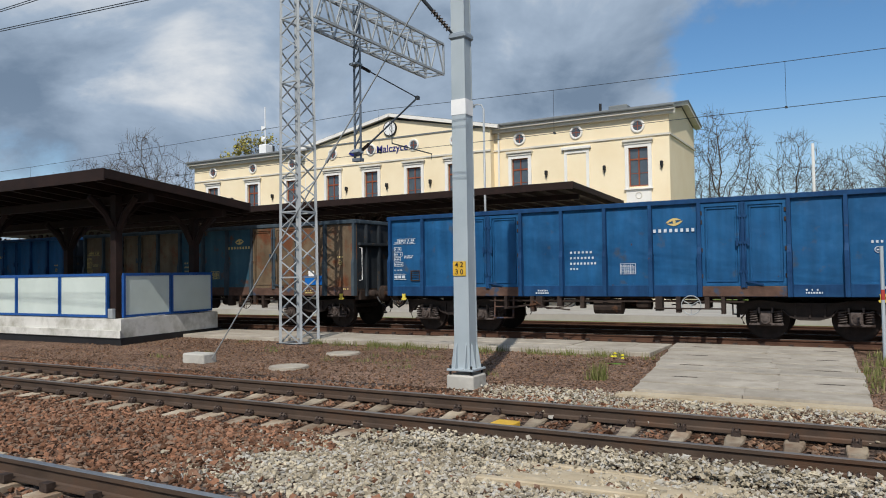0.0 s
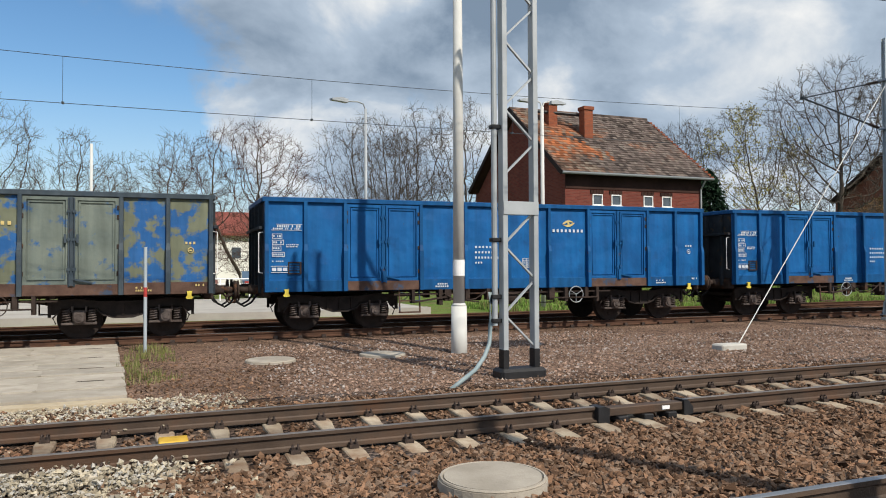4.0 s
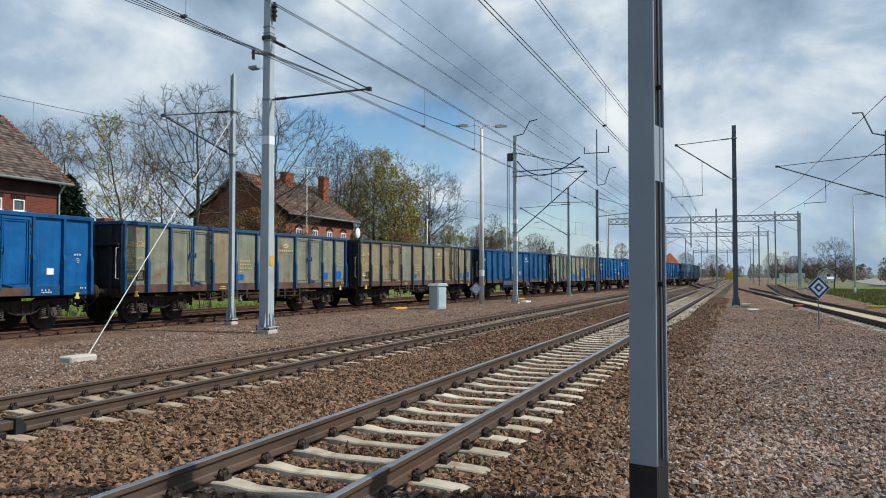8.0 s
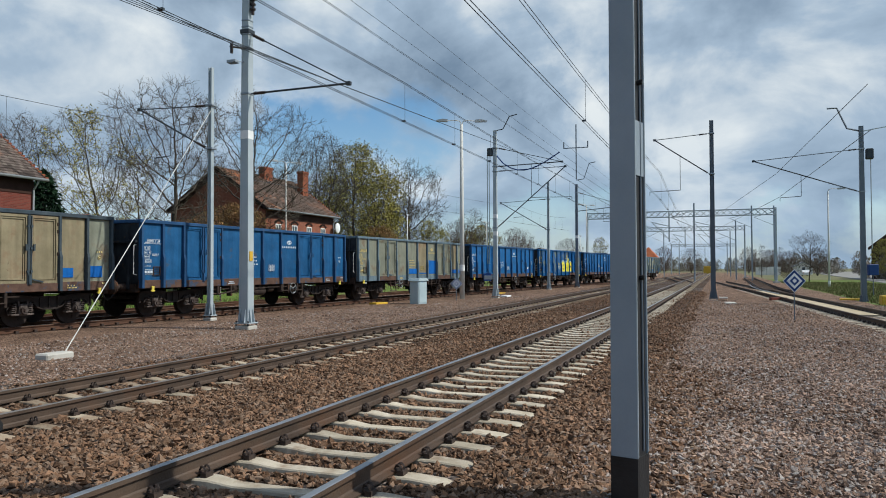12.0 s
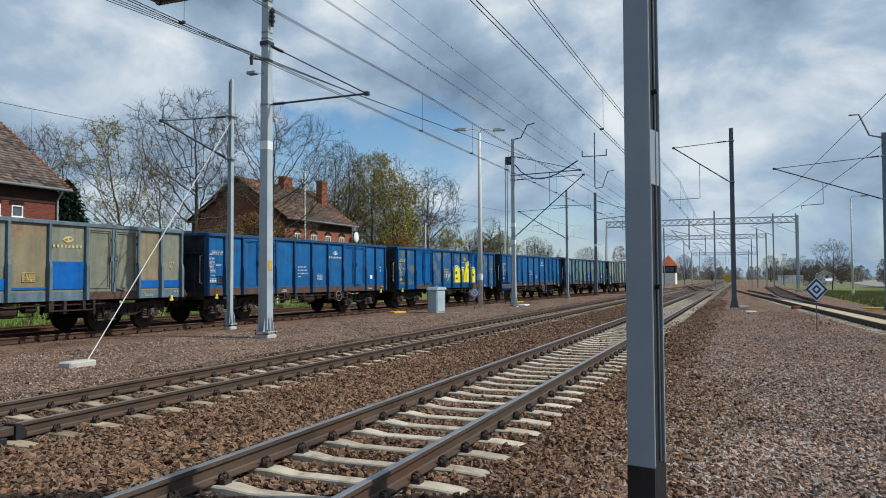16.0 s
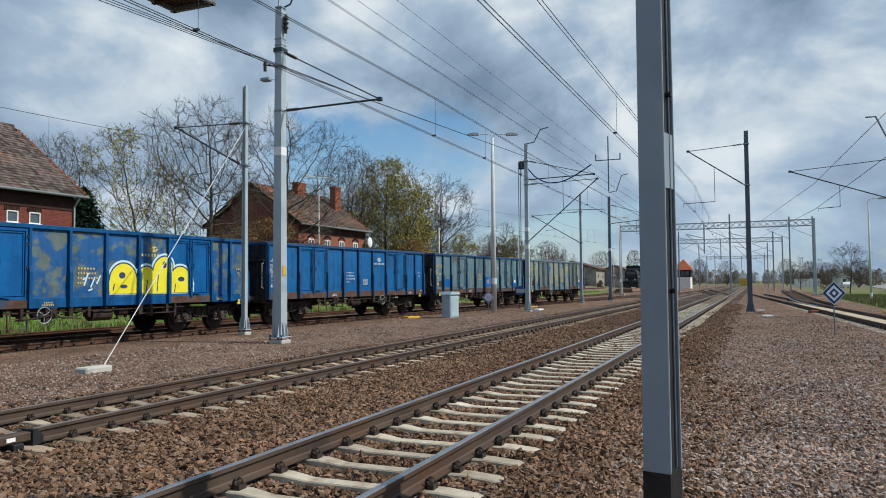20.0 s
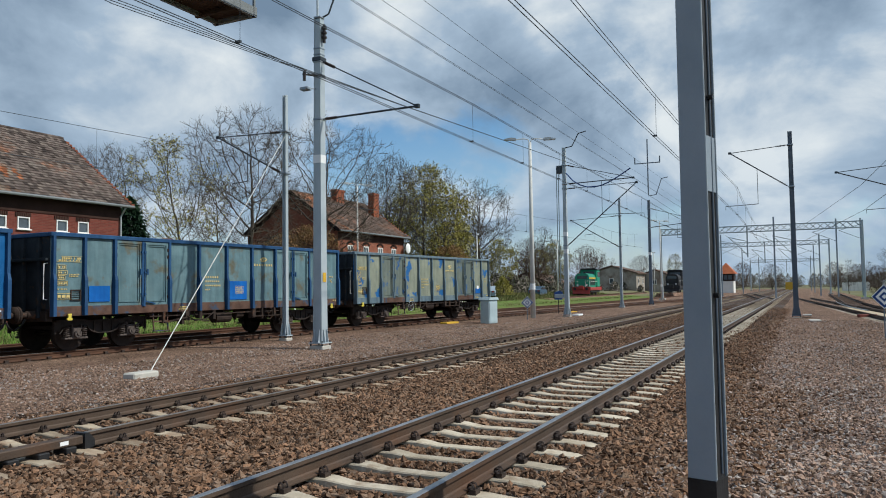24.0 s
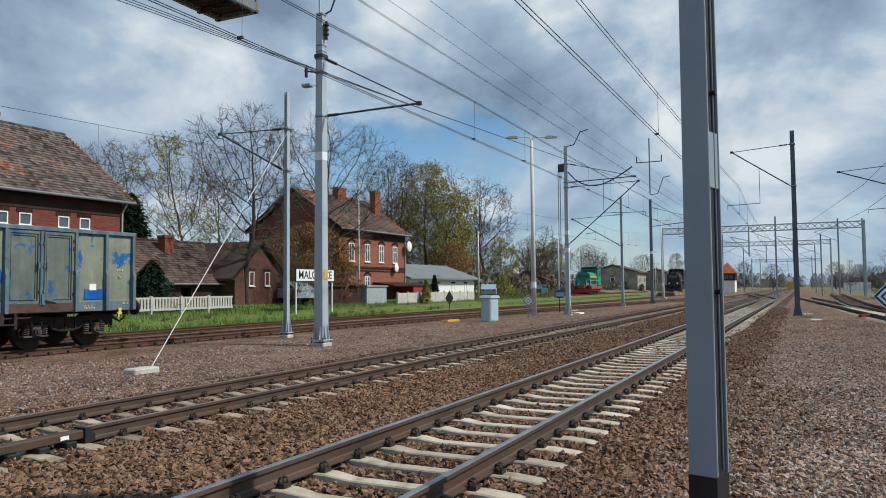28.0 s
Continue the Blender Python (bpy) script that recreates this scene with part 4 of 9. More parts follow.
def lettering_form(kind, style="wide"):
    f = Form()
    b = list(bays(style))
    y0 = -0.046
    if kind == "number":
        cx = (b[4][1] + b[4][2]) / 2
        word_bars(f, cx - 0.34, 2.06, 0.62, 0.085, 6, y0)
        word_bars(f, cx - 0.34, 1.92, 0.66, 0.085, 7, y0)
        word_bars(f, cx - 0.34, 1.78, 0.72, 0.085, 8, y0)
        word_bars(f, cx - 0.34, 1.65, 0.24, 0.075, 3, y0)
    elif kind == "grid":
        cx = (b[5][1] + b[5][2]) / 2
        for z in (1.54, 1.60, 1.66, 1.72, 1.79):
            f.box(cx - 0.19, cx + 0.19, y0, -0.036, z, z + 0.011)
        for x in (-0.19, -0.08, 0.06, 0.179):
            f.box(cx + x, cx + x + 0.011, y0, -0.036, 1.54, 1.80)
        for z in (1.56, 1.62, 1.68, 1.74):
            bars(f, cx - 0.17, z, 0.34, 0.022, 1, y=y0, seed=5 + int(z * 100))
    elif kind == "code":
        x = b[0][1] + 0.16
        f.box(x + 0.12, x + 0.74, y0, -0.036, 2.62, 2.63).box(x, x + 0.74, y0, -0.036, 2.48, 2.49)
        bars(f, x + 0.14, 2.55, 0.6, 0.055, 1, y=y0, seed=7)
        bars(f, x, 2.50, 0.72, 0.04, 1, y=y0, seed=8)
        for k, z in enumerate((2.30, 2.15, 2.01, 1.86)):
            wide = (0.26, 0.3, 0.24, 0.32)[k]
            f.box(x + 0.02, x + wide, y0, -0.036, z - 0.02, z - 0.008).box(x + 0.02, x + wide, y0, -0.036, z + 0.085, z + 0.097)
            f.box(x + 0.02, x + 0.032, y0, -0.036, z - 0.02, z + 0.097).box(x + wide - 0.012, x + wide, y0, -0.036, z - 0.02, z + 0.097)
            bars(f, x + 0.05, z + 0.015, wide - 0.07, 0.045, 1, y=y0, seed=9 + k)
        bars(f, x + 0.36, 2.12, 0.3, 0.03, 2, y=y0, seed=21)
        bars(f, x + 0.02, 1.72, 0.28, 0.03, 1, y=y0, seed=22)
        for k in range(3):
            f.box(x + 0.02 + 0.13 * k, x + 0.12 + 0.13 * k, y0, -0.036, 1.5, 1.58)
        f.box(x, x + 0.42, y0, -0.036, 1.46, 1.472).box(x, x + 0.42, y0, -0.036, 1.61, 1.622)
    elif kind == "end":
        cx = (b[9][1] + b[9][2]) / 2
        word_bars(f, cx - 0.12, 2.12, 0.26, 0.085, 3, y0)
        f.ring((cx, -0.042, 1.99), (0, 1, 0), 0.06, 0.009, 14, 4)
        f.box(cx - 0.03, cx + 0.03, y0, -0.036, 1.975, 2.005)
        bars(f, cx + 0.1, 1.17, 0.2, 0.05, 1, y=-0.05, seed=19)
        bars(f, b[8][1] + 0.3, 1.13, 0.34, 0.04, 2, y=-0.05, seed=20)
        bars(f, b[3][1] + 0.4, 1.12, 0.36, 0.04, 2, y=-0.05, seed=23)
    elif kind == "logo":
        cx = (b[6][1] + b[6][2]) / 2
        word_bars(f, cx - 0.5, 2.5, 1.02, 0.125, 8, y0)
    elif kind == "emblem":
        cx = (b[6][1] + b[6][2]) / 2
        n = 16
        for sgn in (-1, 1):
            pts = []
            for i in range(n + 1):
                u = i / n
                pts.append((cx + sgn * (0.165 - 0.36 * u), 2.76 + sgn * (0.085 * math.sin(math.pi * u) ** 0.8 + 0.03 - 0.05 * u)))
            for i in range(n, -1, -1):
                u = i / n
                pts.append((cx + sgn * (0.165 - 0.32 * u), 2.76 + sgn * (0.03 * math.sin(math.pi * u) + 0.03 - 0.05 * u)))
            f.prism(pts, "y", y0, -0.036)
        f.tube((cx, -0.047, 2.76), (cx, -0.036, 2.76), 0.035, n=10)
    elif kind == "tags":
        f.prism([(-0.06, 1.06), (0.06, 1.06), (0.045, 1.0), (0.045, 0.95), (0.085, 0.92), (0.06, 0.88), (-0.06, 0.88), (-0.085, 0.92), (-0.045, 0.95), (-0.045, 1.0)], "y", -0.1, -0.06)
    elif kind in ("stripe0", "stripe1", "stripe2", "stripe3", "stripe4"):
        x0, x1, z1 = ((b[4][1] + 0.06, b[4][2] - 0.06, 0.36), (b[6][1] + 0.06, b[6][2] - 0.06, 0.85), (b[8][1] + 0.08, b[8][2] - 0.06, 0.3), (b[9][1] + 0.06, b[9][2] - 0.1, 0.3), (b[5][1] + 0.06, b[5][2] - 0.06, 0.12))[int(kind[-1])]
        f.box(x0, x1, -0.043, -0.036, Z_FLOOR + 0.06, Z_FLOOR + z1)
    elif kind == "card":
        f.box(b[8][1] + 0.45, b[8][1] + 0.67, -0.048, -0.04, 1.58, 1.76)
    elif kind == "door_plate":
        f.box(b[8][1] + 0.3, b[8][2] - 0.1, -0.047, -0.036, Z_FLOOR + 0.06, Z_FLOOR + 0.34)
    elif kind == "square_patch0":
        f.box(b[5][1] + 0.1, b[5][2] - 0.25, -0.043, -0.036, Z_FLOOR + 0.06, Z_FLOOR + 0.7)
    elif kind == "square_patch1":
        f.box(b[1][1] + 0.15, b[1][2] - 0.15, -0.043, -0.036, Z_FLOOR + 0.1, Z_FLOOR + 0.55)
    elif kind in ("small_patch0", "small_patch1", "small_patch2"):
        k, w, h = ((4, 0.4, 0.2), (8, 0.4, 0.28), (9, 0.5, 0.34))[int(kind[-1])]
        f.box(b[k][1] + 0.1, b[k][1] + 0.1 + w, -0.043, -0.036, Z_FLOOR + 0.12, Z_FLOOR + 0.12 + h)
    elif kind == "placard":
        x = b[0][2] - 0.42
        f.box(x, x + 0.32, -0.055, -0.03, 1.42, 1.45).box(x, x + 0.32, -0.055, -0.03, 1.69, 1.72).box(x, x + 0.03, -0.055, -0.03, 1.45, 1.69).box(x + 0.29, x + 0.32, -0.055, -0.03, 1.45, 1.69)
        for z in (1.51, 1.57, 1.63):
            f.box(x + 0.03, x + 0.29, -0.043, -0.03, z, z + 0.012)
    return f


def graffiti(parent, side):
    """Four bulging bubble letters sprayed along the lower wall."""
    b = list(bays())
    fill, line, pale = Form(), Form(), Form()
    x0, z0 = b[5][1] + 0.1, Z_FLOOR + 0.08

    def hump(cx, w, h, grow, lean):
        pts = [(cx - w - grow, z0 - grow * 0.3), (cx - w * 1.08 - grow, z0 + 0.3)]
        pts += [(cx + lean * max(math.sin(a), 0) + (w + grow) * math.cos(a), z0 + h - w + (w + grow) * math.sin(a)) for a in [math.pi * (1 - i / 14) for i in range(15)]]
        return pts + [(cx + w * 1.1 + grow, z0 + 0.28), (cx + w + grow, z0 - grow * 0.3)]

    for k, (cx, w, h, lean) in enumerate(((0.55, 0.50, 0.92, 0.02), (1.42, 0.36, 0.84, 0.05), (2.15, 0.40, 1.18, 0.08), (2.95, 0.46, 0.86, -0.04))):
        for form, grow, y in ((pale, 0.11, -0.0450), (line, 0.045, -0.0475), (fill, 0.0, -0.0500)):
            form.prism(hump(x0 + cx, w, h, grow, lean), "y", y - 0.0006 * k, -0.034)
    a, c, e = x0 + 0.55, x0 + 2.15, x0 + 2.95
    for cx, cz, rx, rz in ((a - 0.04, z0 + 0.56, 0.12, 0.10), (a + 0.02, z0 + 0.22, 0.14, 0.06), (c + 0.06, z0 + 0.92, 0.09, 0.11), (e, z0 + 0.45, 0.15, 0.08)):
        line.prism([(cx + rx * math.cos(q), cz + rz * math.sin(q)) for q in [6.28318 * i / 12 for i in range(12)]], "y", -0.056, -0.049)
    for u, v0, v1 in ((a + 0.9, 0.0, 0.42), (a - 0.38, 0.1, 0.3), (c - 0.25, 0.05, 0.6), (c + 0.3, 0.1, 0.5), (e - 0.3, 0.02, 0.3), (e + 0.32, 0.1, 0.36)):
        line.beam((u, -0.054, z0 + v0), (u + 0.05, -0.054, z0 + v1), 0.006, 0.035)
    for u, w0, w1 in ((x0 - 0.85, 0.25, 0.62), (x0 - 0.62, 0.2, 0.5), (x0 - 0.42, 0.3, 0.55), (x0 - 0.9, 0.42, 0.48), (x0 - 0.7, 0.1, 0.16)):
        pale.beam((u, -0.045, z0 + w0), (u + 0.14, -0.045, z0 + w1), 0.006, 0.045)
    part("graffiti_halo", pale, M_graffiti_pale, side, "pale blue sprayed halo")
    part("graffiti_outline", line, M_graffiti_line, side, "dark sprayed outline")
    part("graffiti_fill", fill, M_graffiti, side, "yellow bubble-letter graffiti")


# Wagon ends are near black: the shade between coupled wagons is in this colour.
M_end = paint("shaded_wagon_end", (0.016, 0.02, 0.026), (0.04, 0.048, 0.056), scale=2, rough=0.85, bump=0.15, third=(0.06, 0.045, 0.035), third_at=0.62, third_scale=3)
BAY_RNG = random.Random(77)


def bay_look(look_name, x0, s):
    """Bays that were repainted one by one."""
    if look_name == "brown":
        return "rusty_teal" if -1.8 < x0 < 1.9 else "brown"
    if look_name in ("grey", "khaki") and BAY_RNG.random() < 0.3:
        return "khaki" if look_name == "grey" else "grey"
    return look_name


def wagon(label, look_name, trim_name, doors=None, letters="white", extras=()):
    """Open-topped four-axle bogie wagon; its base is the rail top under its middle."""
    trim = M_trim[trim_name]
    door_paint = M_look[doors or look_name]
    ink = M_letter if letters == "white" else M_letter_gold
    style = "narrow" if "narrow" in extras else "wide"
    row = list(bays(style))
    dw = row[2][2] - row[2][1]
    key = style + "_"
    w = thing("gondola_wagon", label, "freight wagon", group="wagons of the freight train")
    part("wagon_floor", shared("wagon_floor", floor_form, M_under), None, w)
    part("centre_sill", shared("centre_sill", centre_sill_form, M_under), None, w)
    for x in (-BODY + 0.08, BODY - 0.08):
        part("headstock", shared("headstock", headstock_form, M_under), None, w, at=pose(x, 0, 0))
    for x in (-3.1, -1.5, 0, 1.5, 3.1):
        part("crossbearer", shared("crossbearer", crossbearer_form, M_under), None, w, at=pose(x, 0, 0))
    part("top_rail", shared("top_rail", cap_form, trim), None, w)
    for s in (-1, 1):
        spin = pose(0, s * HALF, 0, 0, 0, 0 if s < 0 else 180)
        side = part("side_sill", shared("side_sill", lambda: Form().box(-BODY, BODY, -0.035, 0.06, Z_SILL, Z_FLOOR, 0.01), M_sill_rust if trim_name in ("dark", "navy") else trim), None, w, at=spin)
        for kind, x0, x1 in row:
            cx = (x0 + x1) / 2
            if kind == "door":
                part("door_sill", shared(key + "door_sill", lambda: Form().box(-dw / 2 + 0.04, dw / 2 - 0.04, -0.085, -0.037, Z_SILL + 0.01, Z_FLOOR - 0.035, 0.01), M_sill_rust), None, side, "rusty door sill", at=pose(cx, 0, 0))
                lw = dw / 2 - 0.085
                for d in (-1, 1):
                    part("door_leaf", shared(key + "door_leaf", lambda: leaf_form(lw), door_paint), None, side, at=pose(cx + d * (lw / 2 + 0.04), 0, 0))
                    for z in (Z_FLOOR + 0.2, Z_FLOOR + 0.8, Z_FLOOR + 1.45, Z_TOP - 0.35):
                        part("hinge", shared("hinge", hinge_form, M_under), None, side, at=pose(cx + d * (lw + 0.045), 0, z))
                part("lock_rod", shared("lock_rod", lock_form, trim), None, side, at=pose(cx, 0, 0))
            else:
                part("panel", shared(key + "panel_" + kind, lambda: panel_form(x1 - x0), M_look[bay_look(look_name, x0, s)]), None, side, at=pose(cx, 0, 0))
        for x in [-BODY + 0.05] + [b[2] for b in row[:-1]] + [BODY - 0.05]:
            part("post", shared("post", post_form, trim), None, side, at=pose(x, -0.002, 0))
        for name, kind, words in (("small_print", "code", "rows of small markings"), ("number_block", "number", ""), ("data_grid", "grid", ""), ("end_marks", "end", ""), ("wordmark", "logo", "")):
            tagged(part(name, shared(key + name, lambda: lettering_form(kind, style), ink), None, side, words), kind="stuff")
        part("emblem", shared(key + "emblem", lambda: lettering_form("emblem", style), M_letter_gold if "old" in extras or letters != "white" else M_letter), None, side)
        part("placard_holder", shared(key + "placard_holder", lambda: lettering_form("placard", style), M_under), None, side, "dark steel placard holder")
        for x in (-BODY + 0.52, BODY - 0.52):
            part("lashing_tag", shared("lashing_tag", lambda: lettering_form("tags"), M_tag), None, side, "yellow lashing tag", at=pose(x, 0, 0))
        part("handwheel", shared("handwheel", handwheel_form, M_galv if letters == "white" or "wheel" in extras else M_under), None, side, at=pose(-2.05 if "wheel" in extras else 2.05, 1.45, 0))
        for x in (-2.78,):
            part("step", shared("step", step_form, M_sill_rust), None, side, at=pose(x, 1.45, 0))
        part("brake_gear", shared("brake_gear", brake_gear_form, M_under), None, side, at=pose(0, 1.0, 0))
        for tag, kinds in (("stripe", ("stripe0", "stripe1", "stripe2", "stripe3", "stripe4")), ("square", ("square_patch0", "square_patch1")), ("patches", ("small_patch0", "small_patch1", "small_patch2")), ("card", ("door_plate",))):
            if tag in extras and not (tag == "card" and look_name in ("blue", "deep")):
                for kind in kinds:
                    part("blue_patch", shared(key + kind, lambda: lettering_form(kind, style), M_look["fresh"]), None, side, "fresh blue paint patch")
        if "card" in extras:
            part("card", shared(key + "card", lambda: lettering_form("card", style), M_white), None, side, "white paper card")
        if "graffiti" in extras and s < 0:
            graffiti(w, side)
    for s in (-1, 1):
        end = part("end_wall", shared("end_wall", lambda: Form().box(-0.03, 0.03, -HALF + 0.03, HALF - 0.03, 1.12, Z_TOP - 0.12), M_end), None, w, at=pose(s * (BODY - 0.03), 0, 0))
        for y in (-1.0, -0.33, 0.33, 1.0):
            part("end_post", shared("end_post", lambda: Form().box(-0.06, 0.06, -0.05, 0.05, 0.96, Z_TOP - 0.14, 0.01), M_end), None, end, at=pose(s * 0.06, y, 0))
        part("end_beam", shared("end_beam", lambda: Form().box(-0.05, 0.05, -HALF + 0.05, HALF - 0.05, 2.5, 2.58, 0.01), M_end), None, end, at=pose(s * 0.1, 0, 0))
        part("grab_rail", shared("grab_rail", lambda: Form().wire([(0, 0, 1.45), (0.1, 0, 1.47), (0.1, 0, 2.42), (0, 0, 2.44)], 0.016, 6), M_white), None, end, "white grab rail", at=pose(s * 0.04, -1.32, 0, 0, 0, 0 if s > 0 else 180))
        for y in (-0.875, 0.875):
            part("buffer", shared("buffer%d" % s, lambda: buffer_form(s), M_under, True), None, w, at=pose(0, y, 0))
        part("coupling", shared("coupling%d" % s, lambda: coupling_form(s), M_under), None, w)
        for y in (-0.45, 0.4):
            part("brake_hose", shared("brake_hose%d%d" % (s, y > 0), lambda: hose_form(s, y), M_black), None, w)
        bogie = part("bogie", shared("bogie", bolster_form, M_bogie), None, w, at=pose(s * 4.5, 0, 0))
        for y in (-1, 1):
            part("side_frame", shared("side_frame", bogie_side_form, M_bogie), None, bogie, at=pose(0, y * 1.0, 0, 0, 0, 0 if y < 0 else 180))
            for x in (-0.9, 0.9):
                part("axle_box", shared("axle_box", axle_box_form, M_axle), None, bogie, "dusty grey axle box", at=pose(x, y * 1.0, 0, 0, 0, 0 if y < 0 else 180))
                for d in (-0.26, 0.26):
                    part("coil_spring", shared("coil_spring", spring_form, M_axle), None, bogie, at=pose(x + d, y * 1.0, 0, 0, 0, 0 if y < 0 else 180))
        for x in (-0.9, 0.9):
            ws = part("wheelset", shared("wheelset", wheelset_form, M_wheel), None, bogie, at=pose(x, 0, 0.46))
            WHEELSETS.append((ws, x))
    return w


WHEELSETS = []
TRAIN = [  # order along the train, from the leading end shown
    ("weathered blue open wagon with an ochre mark", "deep", "deep", None, "gold", ("narrow",)),
    ("rust-brown open wagon with worn blue bays and brown doors", "brown", "dark", None, "gold", ("narrow", "card")),
    ("dull deep-blue open wagon with pale lettering and a gold emblem", "deep", "deep", None, "white", ("narrow", "old")),
    ("bright blue open wagon with white lettering", "blue", "blue", None, "white", ()),
    ("blue open wagon patched khaki with grey-green doors", "camo", "dark", "camo_door", "gold", ()),
    ("mid-blue open wagon with a gold emblem", "blue", "blue", None, "white", ("old",)),
    ("bright blue open wagon with white lettering", "blue", "blue", None, "white", ("wheel",)),
    ("bright blue open wagon with a white card", "blue", "blue", None, "white", ("card",)),
    ("grey-green open wagon with navy posts and blue touch-ups", "grey", "navy", None, "gold", ("patches",)),
    ("khaki open wagon with dark posts and rust streaks", "khaki", "dark", None, "gold", ("patches",)),
    ("dull blue open wagon with white lettering", "deep", "navy", None, "white", ()),
    ("grey-green open wagon with fresh blue bands along its foot", "grey", "pale", None, "gold", ("stripe", "wheel")),
    ("royal blue open wagon with white lettering", "royal", "navy", None, "white", ("card",)),
    ("blue camouflage-patched open wagon with yellow bubble graffiti", "camo_faint", "blue", "blue", "gold", ("graffiti", "wheel")),
    ("deep blue open wagon with white lettering", "royal", "navy", None, "white", ()),
    ("teal and olive weathered open wagon with square blue patches", "teal", "navy", None, "gold", ("card", "square")),
    ("olive open wagon with bright blue patches, last of the train", "camo_light", "pale", "camo_door", "gold", ("card", "wheel")),
]
WAGONS = [wagon(*row) for row in TRAIN]
FIRST = -2


def train_x(t):
    """Middle of wagon 0 along the track at t seconds."""
    return -5.886 - 6.8268 * t + 0.008832 * t ** 2 + 0.00014425 * t ** 3


def wagon_pose(x):
    a, b = x - 4.5, x + 4.5
    return pose(x, (y_c(a) + y_c(b)) / 2, (z_c(a) + z_c(b)) / 2, 0, 0, math.degrees(math.atan2(y_c(b) - y_c(a), b - a)))

# ---- overhead line ----
def hmast_form(h, w0, w1, d0=None, d1=None):
    """Tapered H-section mast: flanges facing +-y and a recessed web between them."""
    d0, d1 = d0 or w0, d1 or w1
    t, b = 0.018, 0.02
    vs = []
    for w, d, z in ((w0, d0, 0.0), (w1, d1, h)):
        a, c = w / 2, d / 2
        vs += [(x, y, z) for x, y in ((-a, -c), (a, -c), (a, -c + t), (b, -c + t), (b, c - t), (a, c - t), (a, c), (-a, c), (-a, c - t), (-b, c - t), (-b, -c + t), (-a, -c + t))]
    return Form().face_set(vs, [(i, (i + 1) % 12, 12 + (i + 1) % 12, 12 + i) for i in range(12)] + [tuple(range(11, -1, -1)), tuple(range(12, 24))])


def side_plates(post, h, w0, w1, material):
    """Long cover plates closing the recess on both sides, set back a little from the flanges."""
    for s in (-1, 1):
        vs = []
        for w, z in ((w0, 0.02), (w1, h - 0.02)):
            x, c = s * (w / 2 - 0.012), w / 2 - 0.02
            vs += [(x - 0.005, -c, z), (x + 0.005, -c, z), (x + 0.005, c, z), (x - 0.005, c, z)]
        part("side_plate", Form().face_set(vs, [(3, 2, 1, 0), (4, 5, 6, 7), (0, 1, 5, 4), (1, 2, 6, 5), (2, 3, 7, 6), (3, 0, 4, 7)]), material, post)


def taper(h, w0, w1, z):
    return w0 + (w1 - w0) * z / h


def insulator_form(p, q, r=0.055, n=7):
    """A rod with sheds."""
    p, q = Vector(p), Vector(q)
    f = Form().tube(p, q, r * 0.5, n=8)
    for i in range(n):
        c = p.lerp(q, (i + 0.5) / n)
        d = (q - p).normalized() * 0.012
        f.tube(c - d, c + d, r, r * 0.75, n=10)
    return f


def arm(mast, z_hi, z_lo, tip, drop=None, contact=None, wire_mat=None):
    """A bracket: tie above, strut below, each held by an insulator; `tip` and the rest in the mast's space. contact: end of the registration arm."""
    tip = Vector(tip)
    out = Vector((tip.x, tip.y, 0)).normalized()
    for z, name, r in ((z_hi, "tie_rod", 0.02), (z_lo, "strut", 0.032)):
        root = out * 0.13 + Vector((0, 0, z))
        d = (tip - root).normalized()
        a, b = root + d * 0.12, root + d * 0.55
        part("insulator", insulator_form(a, b), M_insul, mast)
        part(name, Form().tube(root, a, 0.02, n=6).tube(b, tip, r, n=8), M_wire, mast)
        part("clamp", Form().box(-0.15, 0.15, -0.15, 0.15, z - 0.035, z + 0.035, 0.01), M_mast_mid, mast)
    part("tip_clamp", Form().box(tip.x - 0.06, tip.x + 0.06, tip.y - 0.08, tip.y + 0.08, tip.z - 0.06, tip.z + 0.06, 0.015), M_wire, mast)
    if contact:
        c = Vector(contact)
        hang = Vector((0, 0, z_lo)).lerp(tip, 0.55)
        part("registration_arm", Form().tube(hang, (hang.x, hang.y, c.z + 0.25), 0.016, n=6).tube((hang.x, hang.y, c.z + 0.25), c + Vector((0, 0, 0.2)), 0.02, n=6).tube(c + Vector((0, 0, 0.2)), c, 0.012, n=5), M_wire, mast)


def base(mast, w, plate=0.42, block=None, z0=-0.32, colour=None, ribs=True, plate_z=0.0):
    """Base plate with gussets and bolts on a concrete block."""
    colour = colour or M_mast
    part("base_plate", Form().box(-plate / 2, plate / 2, -plate / 2, plate / 2, plate_z - 0.035, plate_z, 0.006), colour, mast)
    if ribs:
        for s in (-1, 1):
            for k in (-0.09, 0.09):
                part("gusset", Form().prism([(s * w / 2, plate_z), (s * (plate / 2 - 0.01), plate_z), (s * (w / 2 + 0.03), plate_z + 0.38), (s * w / 2, plate_z + 0.42)], "x", k - 0.008, k + 0.008), colour, mast)
                part("gusset", Form().prism([(s * w / 2, plate_z), (s * (plate / 2 - 0.01), plate_z), (s * (w / 2 + 0.03), plate_z + 0.38), (s * w / 2, plate_z + 0.42)], "y", k - 0.008, k + 0.008), colour, mast)
    for x in (-1, 1):
        for y in (-1, 1):
            part("bolt", Form().tube((x * (plate / 2 - 0.05), y * (plate / 2 - 0.05), plate_z - 0.13), (x * (plate / 2 - 0.05), y * (plate / 2 - 0.05), plate_z + 0.05), 0.022, n=6), M_black, mast)
